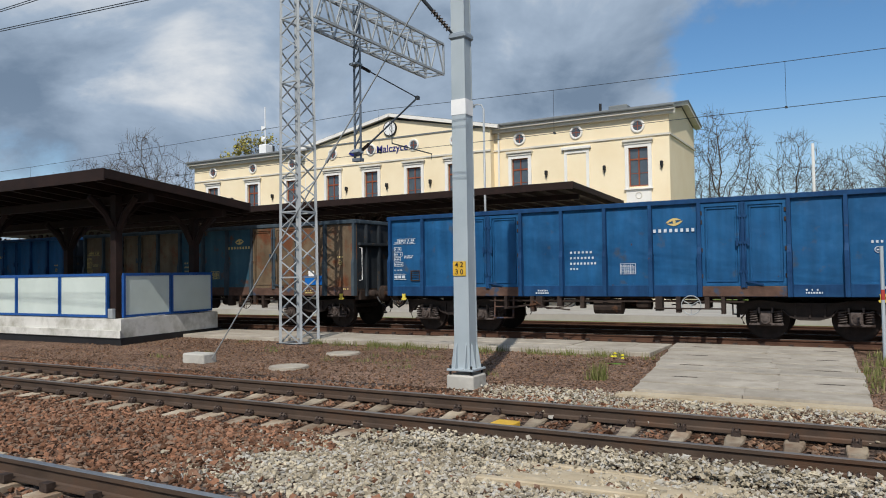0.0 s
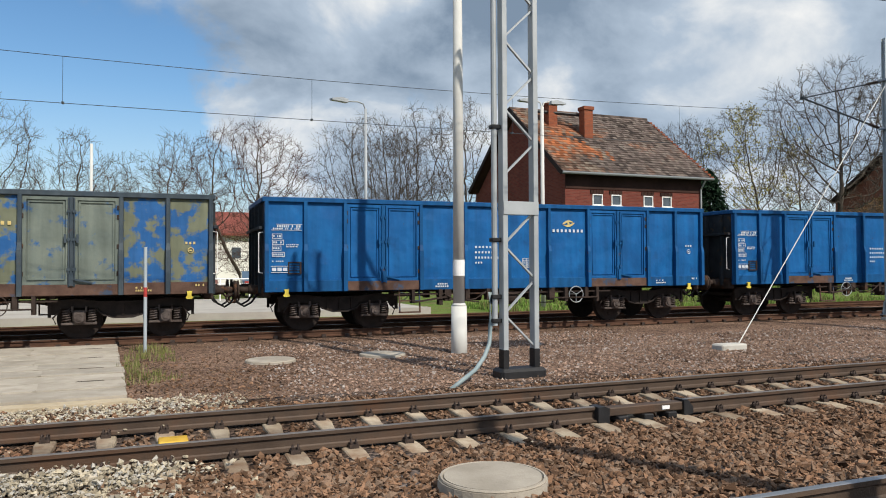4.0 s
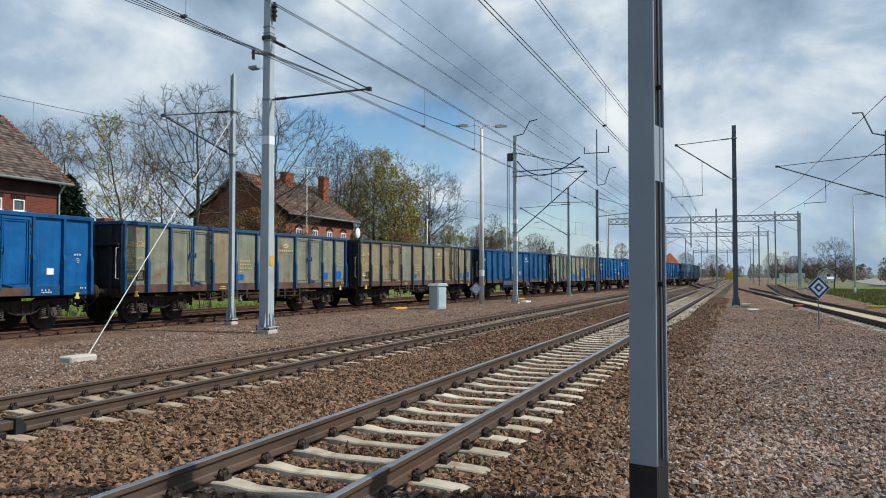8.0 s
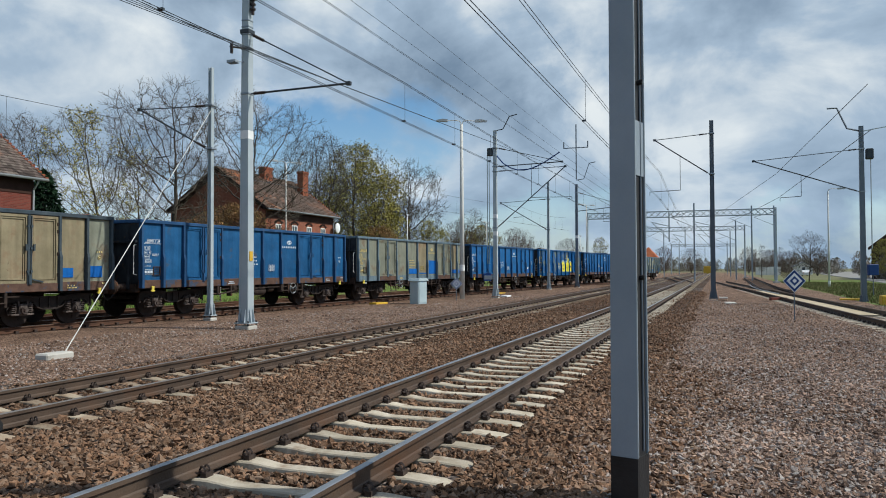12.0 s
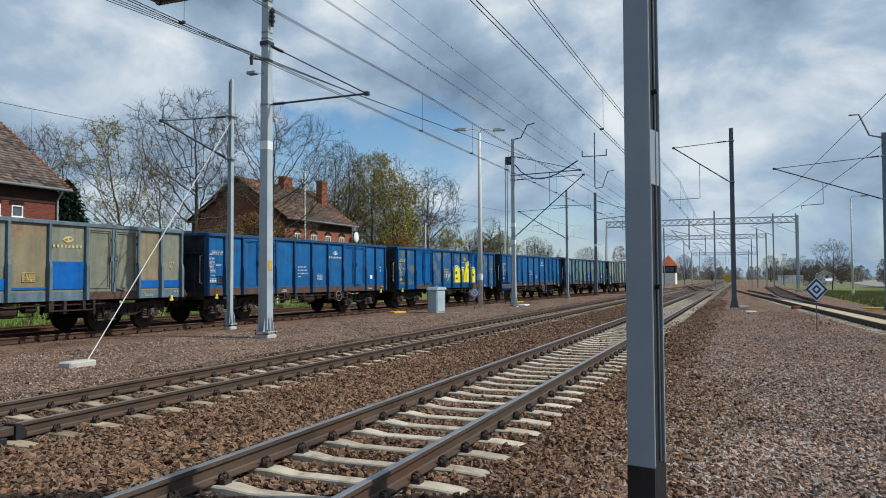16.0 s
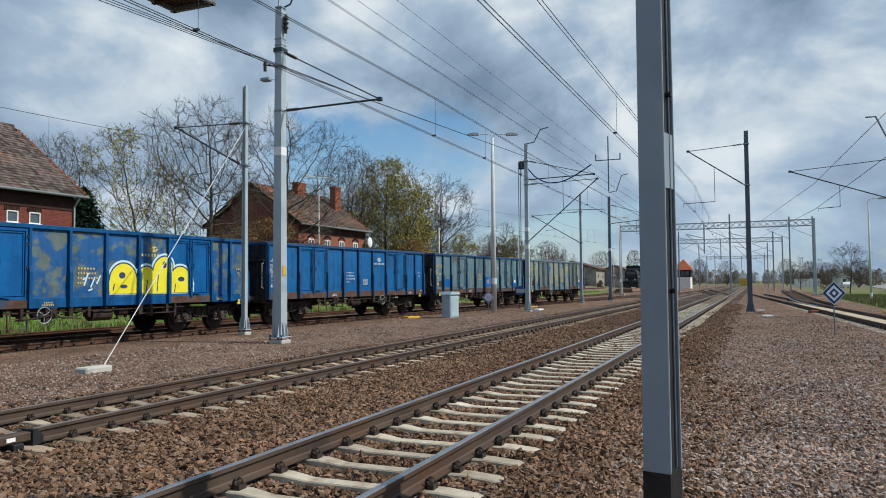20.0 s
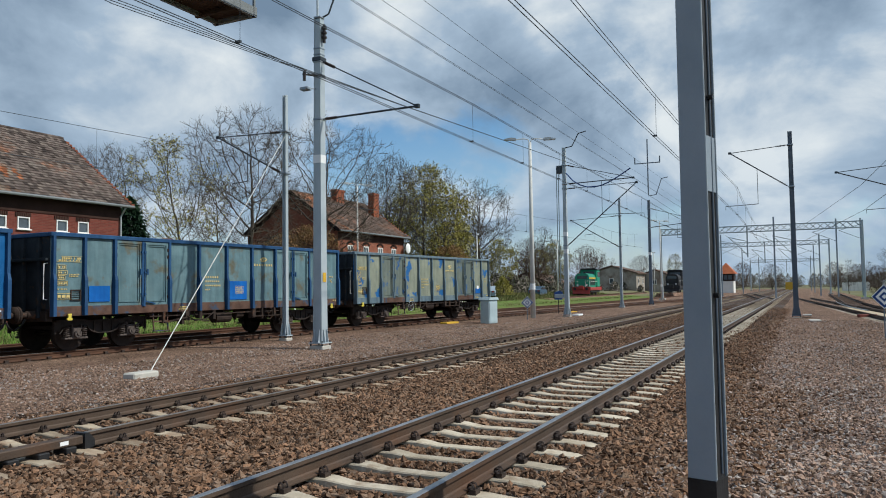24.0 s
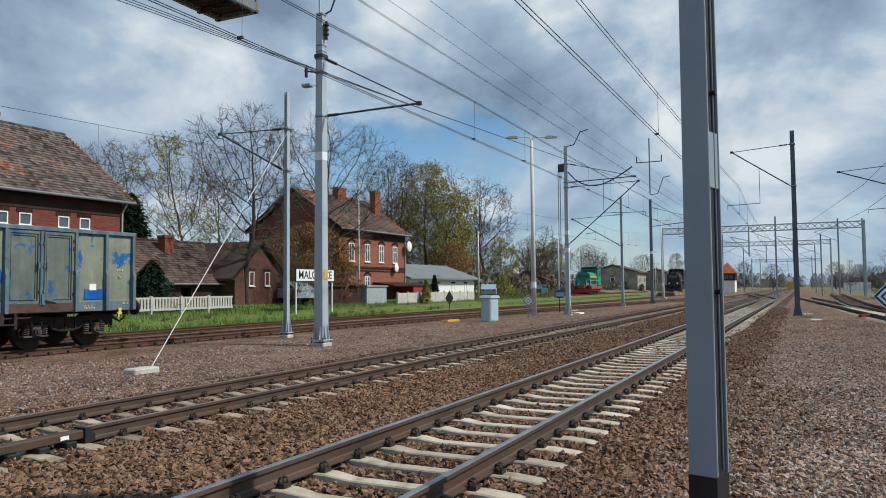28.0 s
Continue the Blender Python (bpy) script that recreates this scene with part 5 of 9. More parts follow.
    if block:
        part("foundation", Form().box(-block / 2, block / 2, -block / 2, block / 2, z0 - 0.25 - plate_z * 0, plate_z - 0.1, 0.025), M_concrete, mast, "pale concrete foundation")


def mast(label, x, y, z0, h, w0=0.24, w1=0.2, colour=None, battens=True, plate_z=None, block=0.5, band=None, face=0):
    m = thing("catenary_mast", label, "catenary mast", pose(x, y, z0, 0, 0, 0), group="catenary masts along the line")
    colour = colour or M_mast
    post = part("post", hmast_form(h, w0, w1), colour, m, at=pose(0, 0, 0, 0, 0, face))
    if battens:
        side_plates(post, h, w0, w1, colour)
    base(m, w0, plate=w0 + 0.2, block=block, z0=-0.1, colour=colour)
    if band:
        for z in (band if isinstance(band, tuple) else (band,)):
            w = taper(h, w0, w1, z) + 0.012
            part("white_band", Form().box(-w / 2, w / 2, -w / 2, w / 2, z, z + 0.26), M_white, m, "white painted band")
    return m


def digits(parent, text, size, at, material):
    """Built-in font, turned into a mesh part."""
    c = bpy.data.curves.new("digits", "FONT")
    c.body, c.size, c.extrude, c.offset, c.align_x, c.align_y = text, size, 0.003, size * 0.011, "CENTER", "CENTER"
    tmp = bpy.data.objects.new("digits", c)
    scene.collection.objects.link(tmp)
    me = bpy.data.meshes.new_from_object(tmp.evaluated_get(bpy.context.evaluated_depsgraph_get()))
    bpy.data.objects.remove(tmp)
    me.materials.append(material)
    return part("lettering", me, None, parent, at=at)


GZ = -0.335
# the mast beside the walkway
m0 = mast("pale grey steel mast with white band and yellow plate", -6.13, 11.28, -0.02, 10.4, 0.29, 0.22, M_mast, plate_z=0.0, block=0.5, band=4.24)
part("number_plate", Form().box(-0.14, 0.10, -0.157, -0.149, 1.54, 1.78), M_yellow, m0, "yellow plate with black digits")
for txt, z in (("4 2", 1.72), ("3 0", 1.60)):
    digits(m0, txt, 0.12, pose(-0.02, -0.159, z, 90, 0, 0), M_black)
arm(m0, 8.6, 5.6, (-1.2, -1.6, 7.4))
part("collar", Form().box(-0.16, 0.16, -0.16, 0.16, 5.53, 5.62, 0.02), M_mast_mid, m0)

# foundations have to reach the ground
mn = mast("grey-blue steel catenary mast with bolted base and feeder bracket", 19.6, 13.74, -0.1, 10.4, 0.33, 0.23, M_mast, block=0.5, band=5.7)
arm(mn, 9.0, 7.12, (0.0, -3.55, 7.14))
for z in (9.2, 9.4):
    part("collar", Form().box(-0.135, 0.135, -0.135, 0.135, z, z + 0.055, 0.01), M_mast_mid, mn)
part("collar", Form().box(-0.13, 0.13, -0.13, 0.13, 10.42, 10.48, 0.015), M_mast_mid, mn)
part("clamp", Form().box(-0.17, 0.17, -0.17, 0.17, 9.0, 9.14, 0.02), M_wire, mn, "dark bolted clamp")
part("clamp", Form().box(-0.15, 0.15, -0.15, 0.15, 8.5, 8.58, 0.02), M_wire, mn, "dark bolted clamp")
part("cable_arm", Form().tube((0.1, -0.1, 8.54), (-0.55, 0.25, 8.5), 0.03, n=6).tube((-0.5, 0.22, 8.3), (-0.5, 0.22, 8.62), 0.05, n=8), M_insul, mn, "brown insulator on a short arm")
part("insulator", Form().tube((0, -0.2, 9.6), (0, -0.2, 10.2), 0.05, n=8).tube((0, -0.2, 9.75), (0, -0.2, 9.8), 0.09, n=10).tube((0, -0.2, 9.9), (0, -0.2, 9.95), 0.09, n=10).tube((0, -0.2, 10.05), (0, -0.2, 10.1), 0.09, n=10), M_insul, mn)
part("spike", Form().tube((-0.08, 0, 10.4), (-0.08, 0, 13.2), 0.035, n=8), M_mast, mn)
part("jumper_horn", Form().wire([(0.05, -0.05, 10.45), (0.18, -0.25, 10.6), (0.3, -0.5, 11.4), (0.3, -0.8, 12.3)], 0.03, 6), M_wire, mn)
part("floodlight", Form().box(-0.85, -0.62, -0.16, 0.16, 7.9, 8.0, 0.02).tube((-0.7, 0, 7.97), (-0.08, 0.05, 8.12), 0.02, n=6).tube((-0.75, -0.2, 7.9), (-0.75, 0.2, 7.98), 0.03, n=6), M_mast_mid, mn)
part("number_plate", Form().box(-0.085, 0.09, -0.172, -0.164, 1.9, 2.2), M_yellow, mn, "small yellow plate")

pt = mast("slim grey steel mast with a bracket over the siding", 21.9, 16.88, -0.06, 8.8, 0.16, 0.14, M_mast, battens=False, block=0.36)
arm(pt, 7.45, 5.9, (0.0, 3.2, 7.55), contact=(0, 2.5, 5.5))

m2 = mast("blue-grey catenary mast with twin brackets and a tension weight wire", 45.6, 13.3, -0.14, 10.54, 0.26, 0.2, M_mast, block=0.46, band=(4.9, 3.8))
arm(m2, 9.4, 8.2, (0, -4.3, 8.3), contact=(0, -4.9, 5.9))
arm(m2, 7.9, 4.3, (0, -4.5, 8.0))
part("jumper_horn", Form().wire([(0, 0, 10.5), (0.1, -0.5, 10.6), (0.2, -0.9, 11.4), (0.2, -1.4, 11.5)], 0.035, 6), M_wire, m2)
part("jumper_cable", Form().wire([(0, -0.1 - 0.45 * k, 8.9 - 1.35 * math.sin(math.pi * (k / 9) ** 0.8) * 0.75) for k in range(10)], 0.04, 6), M_blue_sign, m2, "dark blue looping cable")
part("pulley", Form().box(-0.15, 0.15, 0.15, 0.5, 8.9, 9.4, 0.04), M_wire, m2)
part("weight_wire", Form().tube((0, 0.4, 9.0), (0, 0.4, 2.0), 0.025, n=6), M_teal, m2)
part("weight_wire", Form().tube((0, 0.52, 9.0), (0, 0.52, 2.0), 0.025, n=6), M_teal, m2)
part("box", Form().box(-0.12, 0.12, 0.2, 0.75, 1.0, 1.25, 0.02), M_mast, m2)

m3 = mast("slim grey mast with a bracket over the siding", 62.5, 13.55, -0.12, 9.1, 0.2, 0.17, M_mast, battens=False, block=0.4)
arm(m3, 7.6, 5.0, (0, 4.2, 7.4), contact=(0, 3.0, 5.9))
m4 = mast("blue-grey catenary mast with a tall spike and cross-arm", 71.5, 12.75, -0.14, 9.8, 0.28, 0.22, M_mast_dark, block=0.46, band=4.6)
arm(m4, 9.0, 7.2, (0, -4.6, 7.6), contact=(0, -4.9, 5.9))
part("spike", Form().tube((0, 0, 10.3), (0, 0, 15.6), 0.06, n=8), M_mast_dark, m4)
part("cross_arm", Form().beam((-0.2, -1.2, 13.3), (-0.2, 1.2, 13.3), 0.08).tube((-0.2, -1.15, 13.3), (-0.2, -1.15, 13.9), 0.06, n=8).tube((-0.2, 1.15, 13.3), (-0.2, 1.15, 13.9), 0.06, n=8), M_mast_dark, m4)
part("jumper_horn", Form().wire([(0, 0, 10.2), (0.1, -0.7, 10.3), (0.2, -1.2, 11.8), (0.2, -1.8, 11.9)], 0.045, 6), M_mast_dark, m4)

mr = mast("dark blue-grey catenary mast beside the near track", 44.6, 0.28, -0.14, 10.04, 0.27, 0.22, M_mast_dark, battens=False, block=0.5)
arm(mr, 9.3, 7.0, (0, 3.1, 9.1), contact=(0, 3.4, 5.9))
part("paving", Form().box(-0.2, 1.1, -0.75, -0.3, -0.02, 0.03, 0.01), M_concrete, mr)

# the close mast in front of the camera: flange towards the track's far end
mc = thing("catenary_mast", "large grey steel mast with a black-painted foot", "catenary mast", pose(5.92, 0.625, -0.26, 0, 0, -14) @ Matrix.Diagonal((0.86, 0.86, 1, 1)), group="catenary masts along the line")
for s in (-1, 1):
    a, b = s * 0.135, s * 0.11
    x0, x1, x2, x3 = (a, s * 0.12, b, b - s * 0.015) if s > 0 else (a, s * 0.12, b, b - s * 0.015)
    part("flange", Form().face_set([(x0, -0.1225, 0), (x1, -0.1225, 0), (x1, 0.1225, 0), (x0, 0.1225, 0), (x2, -0.1, 9), (x3, -0.1, 9), (x3, 0.1, 9), (x2, 0.1, 9)], [(3, 2, 1, 0), (4, 5, 6, 7), (0, 1, 5, 4), (1, 2, 6, 5), (2, 3, 7, 6), (3, 0, 4, 7)]), M_mast_mid, mc, "slate-grey painted flange plate")
# A block fills the recess; its black colour stands for the shade in there.
part("web", Form().face_set([(-0.119, -0.108, 0), (0.119, -0.108, 0), (0.119, 0.085, 0), (-0.119, 0.085, 0), (-0.094, -0.086, 9), (0.094, -0.086, 9), (0.094, 0.07, 9), (-0.094, 0.07, 9)], [(3, 2, 1, 0), (4, 5, 6, 7), (0, 1, 5, 4), (1, 2, 6, 5), (2, 3, 7, 6), (3, 0, 4, 7)]), M_black, mc, "infill between the flanges, black for the recess's shade")
for z, t in ((2.5, 0.42), (4.9, 0.4), (7.0, 0.4)):
    w = taper(9, 0.1225, 0.1, z)
    part("batten", Form().box(-0.118, 0.118, -w + 0.004, -w + 0.014, z, z + t), M_mast_mid, mc, "welded tie plate")
# Thin strips in a paler grey put the sunlight on the flange edges.
for s in (-1, 1):
    part("rolled_edge", Form().tube((s * 0.128, -0.1225, 0.38), (s * 0.104, -0.1, 9), 0.008, 0.007, n=8), M_mast, mc, "flange edge, paler grey for the sun on it")
part("conduit", Form().tube((0.03, -0.116, 0.4), (0.024, -0.094, 9), 0.009, n=8), M_mast_dark, mc, "thin cable conduit down the recess")
part("black_foot", Form().box(-0.141, 0.141, -0.124, 0.124, 0.0, 0.37), M_black, mc, "black tar paint on the foot")
for z in (1.72, 3.22):
    part("bolt", Form().tube((0, -0.1, z), (0, -0.15, z), 0.02, n=8), M_black, mc)
base(mc, 0.25, plate=0.42, block=0.6, z0=-0.2, colour=M_mast_dark, ribs=False)

mrr = mast("blue-grey catenary mast beside the rusty siding", 47.2, -7.6, -0.4, 9.9, 0.28, 0.22, M_mast_dark, block=0.5)
arm(mrr, 8.6, 6.2, (0, 5.6, 8.2), contact=(0, 4.2, 5.8))
part("jumper_horn", Form().wire([(0, 0, 9.6), (0, 0.7, 9.8), (0, 1.2, 11.0), (0, 1.7, 11.0)], 0.05, 6), M_mast_dark, mrr)
part("pulley", Form().box(-0.15, 0.15, -0.6, -0.2, 8.0, 8.6, 0.05), M_wire, mrr)
part("weight_wire", Form().tube((0, -0.45, 8.0), (0, -0.45, 3.0), 0.03, n=6), M_mast, mrr)
part("lamp_arm", Form().tube((0, -0.1, 9.6), (0, -1.4, 9.8), 0.03, n=6).box(-0.12, 0.12, -2.1, -1.4, 9.7, 9.86, 0.04), M_mast, mrr)


# ---- lattice masts ----
def lattice_face_form(h, w0, w1, n, bar=0.04):
    f = Form()
    for i in range(n):
        z0, z1 = h * i / n, h * (i + 1) / n
        a, b = taper(h, w0, w1, z0) / 2, taper(h, w0, w1, z1) / 2
        s = 1 if i % 2 else -1
        f.beam((-a * s, -a, z0), (b * s, -b, z1), bar, bar * 0.6)
        if i % 4 == 0:
            f.beam((-a, -a, z0), (a, -a, z0), bar * 1.2, bar)
    return f


t0 = thing("lattice_mast", "galvanised lattice mast carrying a truss arm over the siding", "lattice mast", pose(-13.72, 15.92, -0.26))
for a, b in ((-1, -1), (1, -1), (1, 1), (-1, 1)):
    part("leg", Form().beam((a * 0.36, b * 0.36, 0), (a * 0.28, b * 0.28, 11.5), 0.07), M_galv, t0)
for k in range(4):
    part("lattice_face", lattice_face_form(11.5, 0.72, 0.56, 26), M_galv, t0, at=pose(0, 0, 0, 0, 0, 90 * k))
part("foundation", Form().box(-0.46, 0.46, -0.46, 0.46, -0.3, 0.0, 0.03), M_black, t0, "dark tarred foundation")
truss = thing("truss_arm", "galvanised lattice truss arm reaching over the siding", "truss arm", pose(-13.72, 16.26, 8.73))
L = 7.2
for x in (-0.38, 0.38):
    for z in (0.0, 1.1):
        part("chord", Form().beam((x, 0, z), (x, L, z if z == 0 else 1.1 - 0.0), 0.075), M_galv, truss)
    f = Form()
    for i in range(8):
        y0, y1 = L * i / 8, L * (i + 1) / 8
        f.beam((x, y0, 0), (x, (y0 + y1) / 2, 1.1), 0.04).beam((x, (y0 + y1) / 2, 1.1), (x, y1, 0), 0.04)
    part("lattice_web", f, M_galv, truss)
for z in (0.0, 1.1):
    for i in range(9):
        part("cross_bar", Form().beam((-0.38, L * i / 8, z), (0.38, L * i / 8, z), 0.04), M_galv, truss)
        if i < 8:
            part("diagonal", Form().beam((-0.38, L * i / 8, z), (0.38, L * (i + 1) / 8, z), 0.035), M_galv, truss)
for x in (-0.38, 0.38):
    part("end_post", Form().beam((x, L, 0), (x, L, 1.1), 0.06), M_galv, truss)
drop = part("drop_post", Form().beam((-0.08, 2.4, -3.7), (-0.08, 2.4, 1.2), 0.05).beam((0.14, 2.4, -3.7), (0.14, 2.4, 1.2), 0.05).box(-0.12, 0.18, 2.3, 2.5, -3.72, -3.62), M_mast_dark, truss, "hanging steel drop post")
f = Form()
for i in range(14):
    f.beam((-0.08, 2.4, -3.6 + 0.34 * i), (0.14, 2.4, -3.6 + 0.34 * (i + 1)), 0.05, 0.03)
part("drop_lattice", f, M_mast_dark, drop)
hold = thing("bracket_arm", "steel bracket holding the contact wire below the truss", "bracket arm", pose(-13.69, 18.6, 5.14))
arm(hold, 2.85, 0.15, (0.3, 3.1, 2.4), contact=(0.3, 4.0, 0.4))
part("clamp_plate", Form().box(-0.1, 0.13, -0.06, 0.08, 0.08, 0.24, 0.02), M_mast_mid, hold)

# slim portal mast on a black foot, by the second track
t5 = thing("lattice_mast", "light grey two-legged lattice signal mast on a black foot", "lattice mast", pose(5.86, 11.42, -0.36))
for s in (-1, 1):
    part("leg", Form().box(s * 0.29 - 0.045, s * 0.29 + 0.045, -0.09, 0.09, 0.0, 9.6, 0.006), M_galv, t5)
    part("tarred_foot", Form().box(s * 0.29 - 0.049, s * 0.29 + 0.049, -0.094, 0.094, 0.15, 0.5), M_black, t5, "black tar paint")
for i in range(15):
    if i == 4:
        continue
    z = 0.55 + 0.58 * i
    s = 1 if i % 2 else -1
    part("diagonal", Form().beam((-0.26 * s, -0.02, z), (0.26 * s, -0.02, z + 0.5), 0.05, 0.03), M_galv, t5)
part("panel", Form().box(-0.33, 0.33, -0.105, -0.095, 2.76, 2.98), M_galv, t5, "steel tie plate")
part("panel", Form().box(-0.33, 0.33, 0.095, 0.105, 2.76, 2.98), M_galv, t5)
part("foot_block", Form().box(-0.43, 0.43, -0.2, 0.2, -0.1, 0.19, 0.05), M_black, t5, "black concrete foot")
part("ladder_rail", Form().tube((-0.43, 0.05, 0.9), (-0.43, 0.05, 9.0), 0.05, n=10), M_galv, t5)
for z in (0.95, 1.35, 4.2, 2.3):
    part("clip", Form().box(-0.5, -0.3, -0.02, 0.12, z, z + 0.07, 0.01), M_black, t5)
pipe = [(5.36, 11.5, 1.1), (5.36, 11.5, 0.55), (5.3, 11.42, 0.25), (5.15, 11.3, 0.05), (4.9, 11.1, -0.12), (4.62, 10.95, -0.24), (4.35, 10.82, -0.36)]
solid("cable_conduit", Form().wire(pipe, 0.036, 10), M_teal, "teal plastic cable conduit bending down to the ground", "conduit", smooth=True)

# service cage of the signal, overhead
M_cage = paint("dull_cage_steel", (0.13, 0.145, 0.15), (0.2, 0.215, 0.22), rough=0.6, bump=0.05)
M_cage_floor = paint("rusty_cage_floor", (0.035, 0.024, 0.018), (0.085, 0.055, 0.04), scale=4, rough=0.9, bump=0.2)
cage = thing("signal_cage", "grey steel service cage of an overhead signal with rusty floor", "signal cage", pose(9.98, 9.0, 6.68))
part("floor_plate", Form().box(-0.75, 0.65, -0.1, 0.8, 0.0, 0.03), M_cage_floor, cage, "rust-brown floor plate")
for y in (-0.1, 0.78):
    part("edge_beam", Form().box(-0.8, 0.7, y - 0.03, y + 0.03, -0.08, 0.1), M_cage, cage)
part("edge_beam", Form().box(0.64, 0.72, -0.14, 0.86, -0.08, 0.1), M_cage, cage)
part("bearer", Form().beam((0.2, -0.1, -0.05), (0.2, 0.85, -0.05), 0.07, 0.08), M_cage_floor, cage)
for x in (-0.75, 0.0, 0.68):
    part("rail_post", Form().beam((x, 0.78, 0), (x, 0.78, 1.1), 0.04), M_cage, cage)
    part("rail_post", Form().beam((x, -0.1, 0), (x, -0.1, 1.1), 0.04), M_cage, cage)
for y in (-0.1, 0.78):
    part("handrail", Form().tube((-0.75, y, 1.1), (0.68, y, 1.1), 0.022, n=8), M_cage, cage)
part("hoop", Form().ring((-1.5, 0.75, 0.05), (0.6, 1, 0), 0.26, 0.03, 20, 6), M_black, cage)
part("hanger", Form().beam((-0.75, 0.5, 0.0), (-2.9, 2.6, 2.4), 0.1).beam((-0.75, 1.0, 1.1), (-2.9, 2.7, 2.6), 0.08), M_cage, cage)


# ---- wires ----
def zigzag(y, swing, x_low, half=26.0):
    """Stagger of the contact wire between masts."""
    return lambda x: y + swing * (1 - 4 * abs((((x - x_low) / (2 * half)) % 1.0) - 0.5))


def span(y0, z_hi, sag, z_lo, x0, x1, supports, label, y_path=None, double=True, droppers=True, r=0.0085, lift=0.0):
    """Catenary and contact wire between supports, tied by droppers."""
    t = thing("overhead_line", label, "overhead wire")
    yy = y_path or (lambda x: y0)
    pts = []
    for a, b in zip(supports, supports[1:]):
        for i in range(12):
            u = i / 12
            x = a + (b - a) * u
            pts.append((x, yy(x), z_hi - sag * 4 * u * (1 - u)))
    part("messenger_wire", Form().wire(pts, r, 5), M_wire, t)
    low = [(x, yy(x), z_lo + lift * max(0.0, -2.0 - x)) for x in np.linspace(x0, x1, 80)]
    part("contact_wire", Form().wire(low, r, 5), M_wire, t)
    if double:
        part("contact_wire", Form().wire([(x, y + 0.08, z) for x, y, z in low], r, 5), M_wire, t)
        part("messenger_wire", Form().wire([(x, y + 0.09, z + 0.015) for x, y, z in pts], r, 5), M_wire, t)
    if droppers:
        for x, y, z in pts[::2]:
            if 0 < x < 90 or (x < 90 and lift == 0):
                part("dropper", Form().tube((x, y, z), (x, y, z_lo), 0.005, n=4, caps=False), M_wire, t)
                part("dropper_clip", Form().box(x - 0.025, x + 0.025, y - 0.015, y + 0.095, z_lo - 0.01, z_lo + 0.035), M_wire, t)
    return t


line_a = span(3.35, 7.15, 0.52, 5.56, -40, 300, [-30, 45.5, 92, 140, 190, 240, 300], "pair of overhead wires above the near main track", y_path=zigzag(3.31, 0.2, 45.5, 45.5))
line_b = span(8.6, 6.95, 0.1, 5.82, -40, 300, [-40, 19.8, 45.6, 76, 120, 165, 210, 300], "pair of overhead wires above the second main track", y_path=zigzag(8.5, 0.06, 25.0), lift=0.05)
span(19.8, 6.82, 0.31, 5.43, -70, 76, [-70, -13.7, 21.9, 62.5, 76], "overhead wire above the siding", y_path=lambda x: y_c(x) + 0.1, double=False)
for y, z in ((12.0, 10.34), (12.04, 10.42), (12.0, 11.0), (12.0, 12.05)):
    part("feeder_wire", Form().wire([(-40, y, z), (300, y, z)], 0.008, 5), M_wire, line_b, "high feeder wire")
for k in range(3):
    part("feeder_wire", Form().wire([(-14.3, 12.6 + 0.1 * k, 9.4), (9.8, 11.6 + 0.1 * k, 7.05 + 0.1 * k), (19.8, 10.45 + 0.1 * k, 7.02 + 0.05 * k), (45.6, 9.0, 7.7), (76, 9.0, 7.3)], 0.009, 5), M_wire, line_b, "feeder wire held by the mast arms")
for y, z in ((-3.2, 7.0), (-3.3, 5.6)):
    solid("siding_wire", Form().wire([(26, y - 1.2, z + 0.2), (47.2, y, z), (95, y + 4.6, z)], 0.012, 5), M_wire, "overhead wire above the rusty turnout siding", "wire")

stay = thing("anchor_stay", "pale concrete anchor block with a white stay rod", "anchor stay", pose(11.85, 13.05, -0.335))
part("block", Form().box(-0.3, 0.4, -0.16, 0.2, -0.1, 0.14, 0.03), M_concrete, stay, "pale concrete block")
part("stay_rod", Form().tube((0.38, 0.12, 0.08), (10.02, 3.8, 7.55), 0.012, n=8), M_pole, stay, "white-painted stay rod")
stay0 = thing("anchor_stay", "pale concrete anchor block with a steel stay", "anchor stay", pose(-13.05, 11.9, -0.335))
part("block", Form().box(-0.42, 0.25, -0.2, 0.2, -0.1, 0.22, 0.03), M_concrete, stay0, "pale concrete block")
part("stay_rod", Form().tube((0.25, 0.05, 0.1), (6.85, -0.62, 7.6), 0.0135, n=8), M_galv, stay0)
part("turnbuckle", Form().tube((3.75, -0.3, 4.08), (4.0, -0.33, 4.36), 0.03, n=8), M_galv, stay0)


# ---- gantries further along ----
def gantry(x, y0, y1, z, posts, label, depth=0.75):
    g = thing("signal_gantry", label, "gantry", pose(x, 0, -0.3), group="gantries over the tracks")
    for y in (y0, y1):
        part("leg", Form().box(-0.13, 0.13, y - 0.13, y + 0.13, 0, z + 0.9, 0.02), M_mast, g)
        part("foundation", Form().box(-0.4, 0.4, y - 0.4, y + 0.4, -0.5, 0.2), M_concrete, g)
    for a in (-0.3, 0.3):
        for zz in (z, z + depth):
            part("chord", Form().beam((a, y0, zz), (a, y1, zz), 0.09), M_mast, g)
        f = Form()
        n = int(abs(y1 - y0) / 0.8)
        for i in range(n):
            ya, yb = y0 + (y1 - y0) * i / n, y0 + (y1 - y0) * (i + 1) / n
            f.beam((a, ya, z), (a, yb, z + depth), 0.05).beam((a, ya, z + depth), (a, yb, z), 0.05)
        part("lattice_web", f, M_mast, g)
    for y in posts:
        part("drop_post", Form().beam((0, y, z - 3.2), (0, y, z + depth), 0.16), M_mast, g)
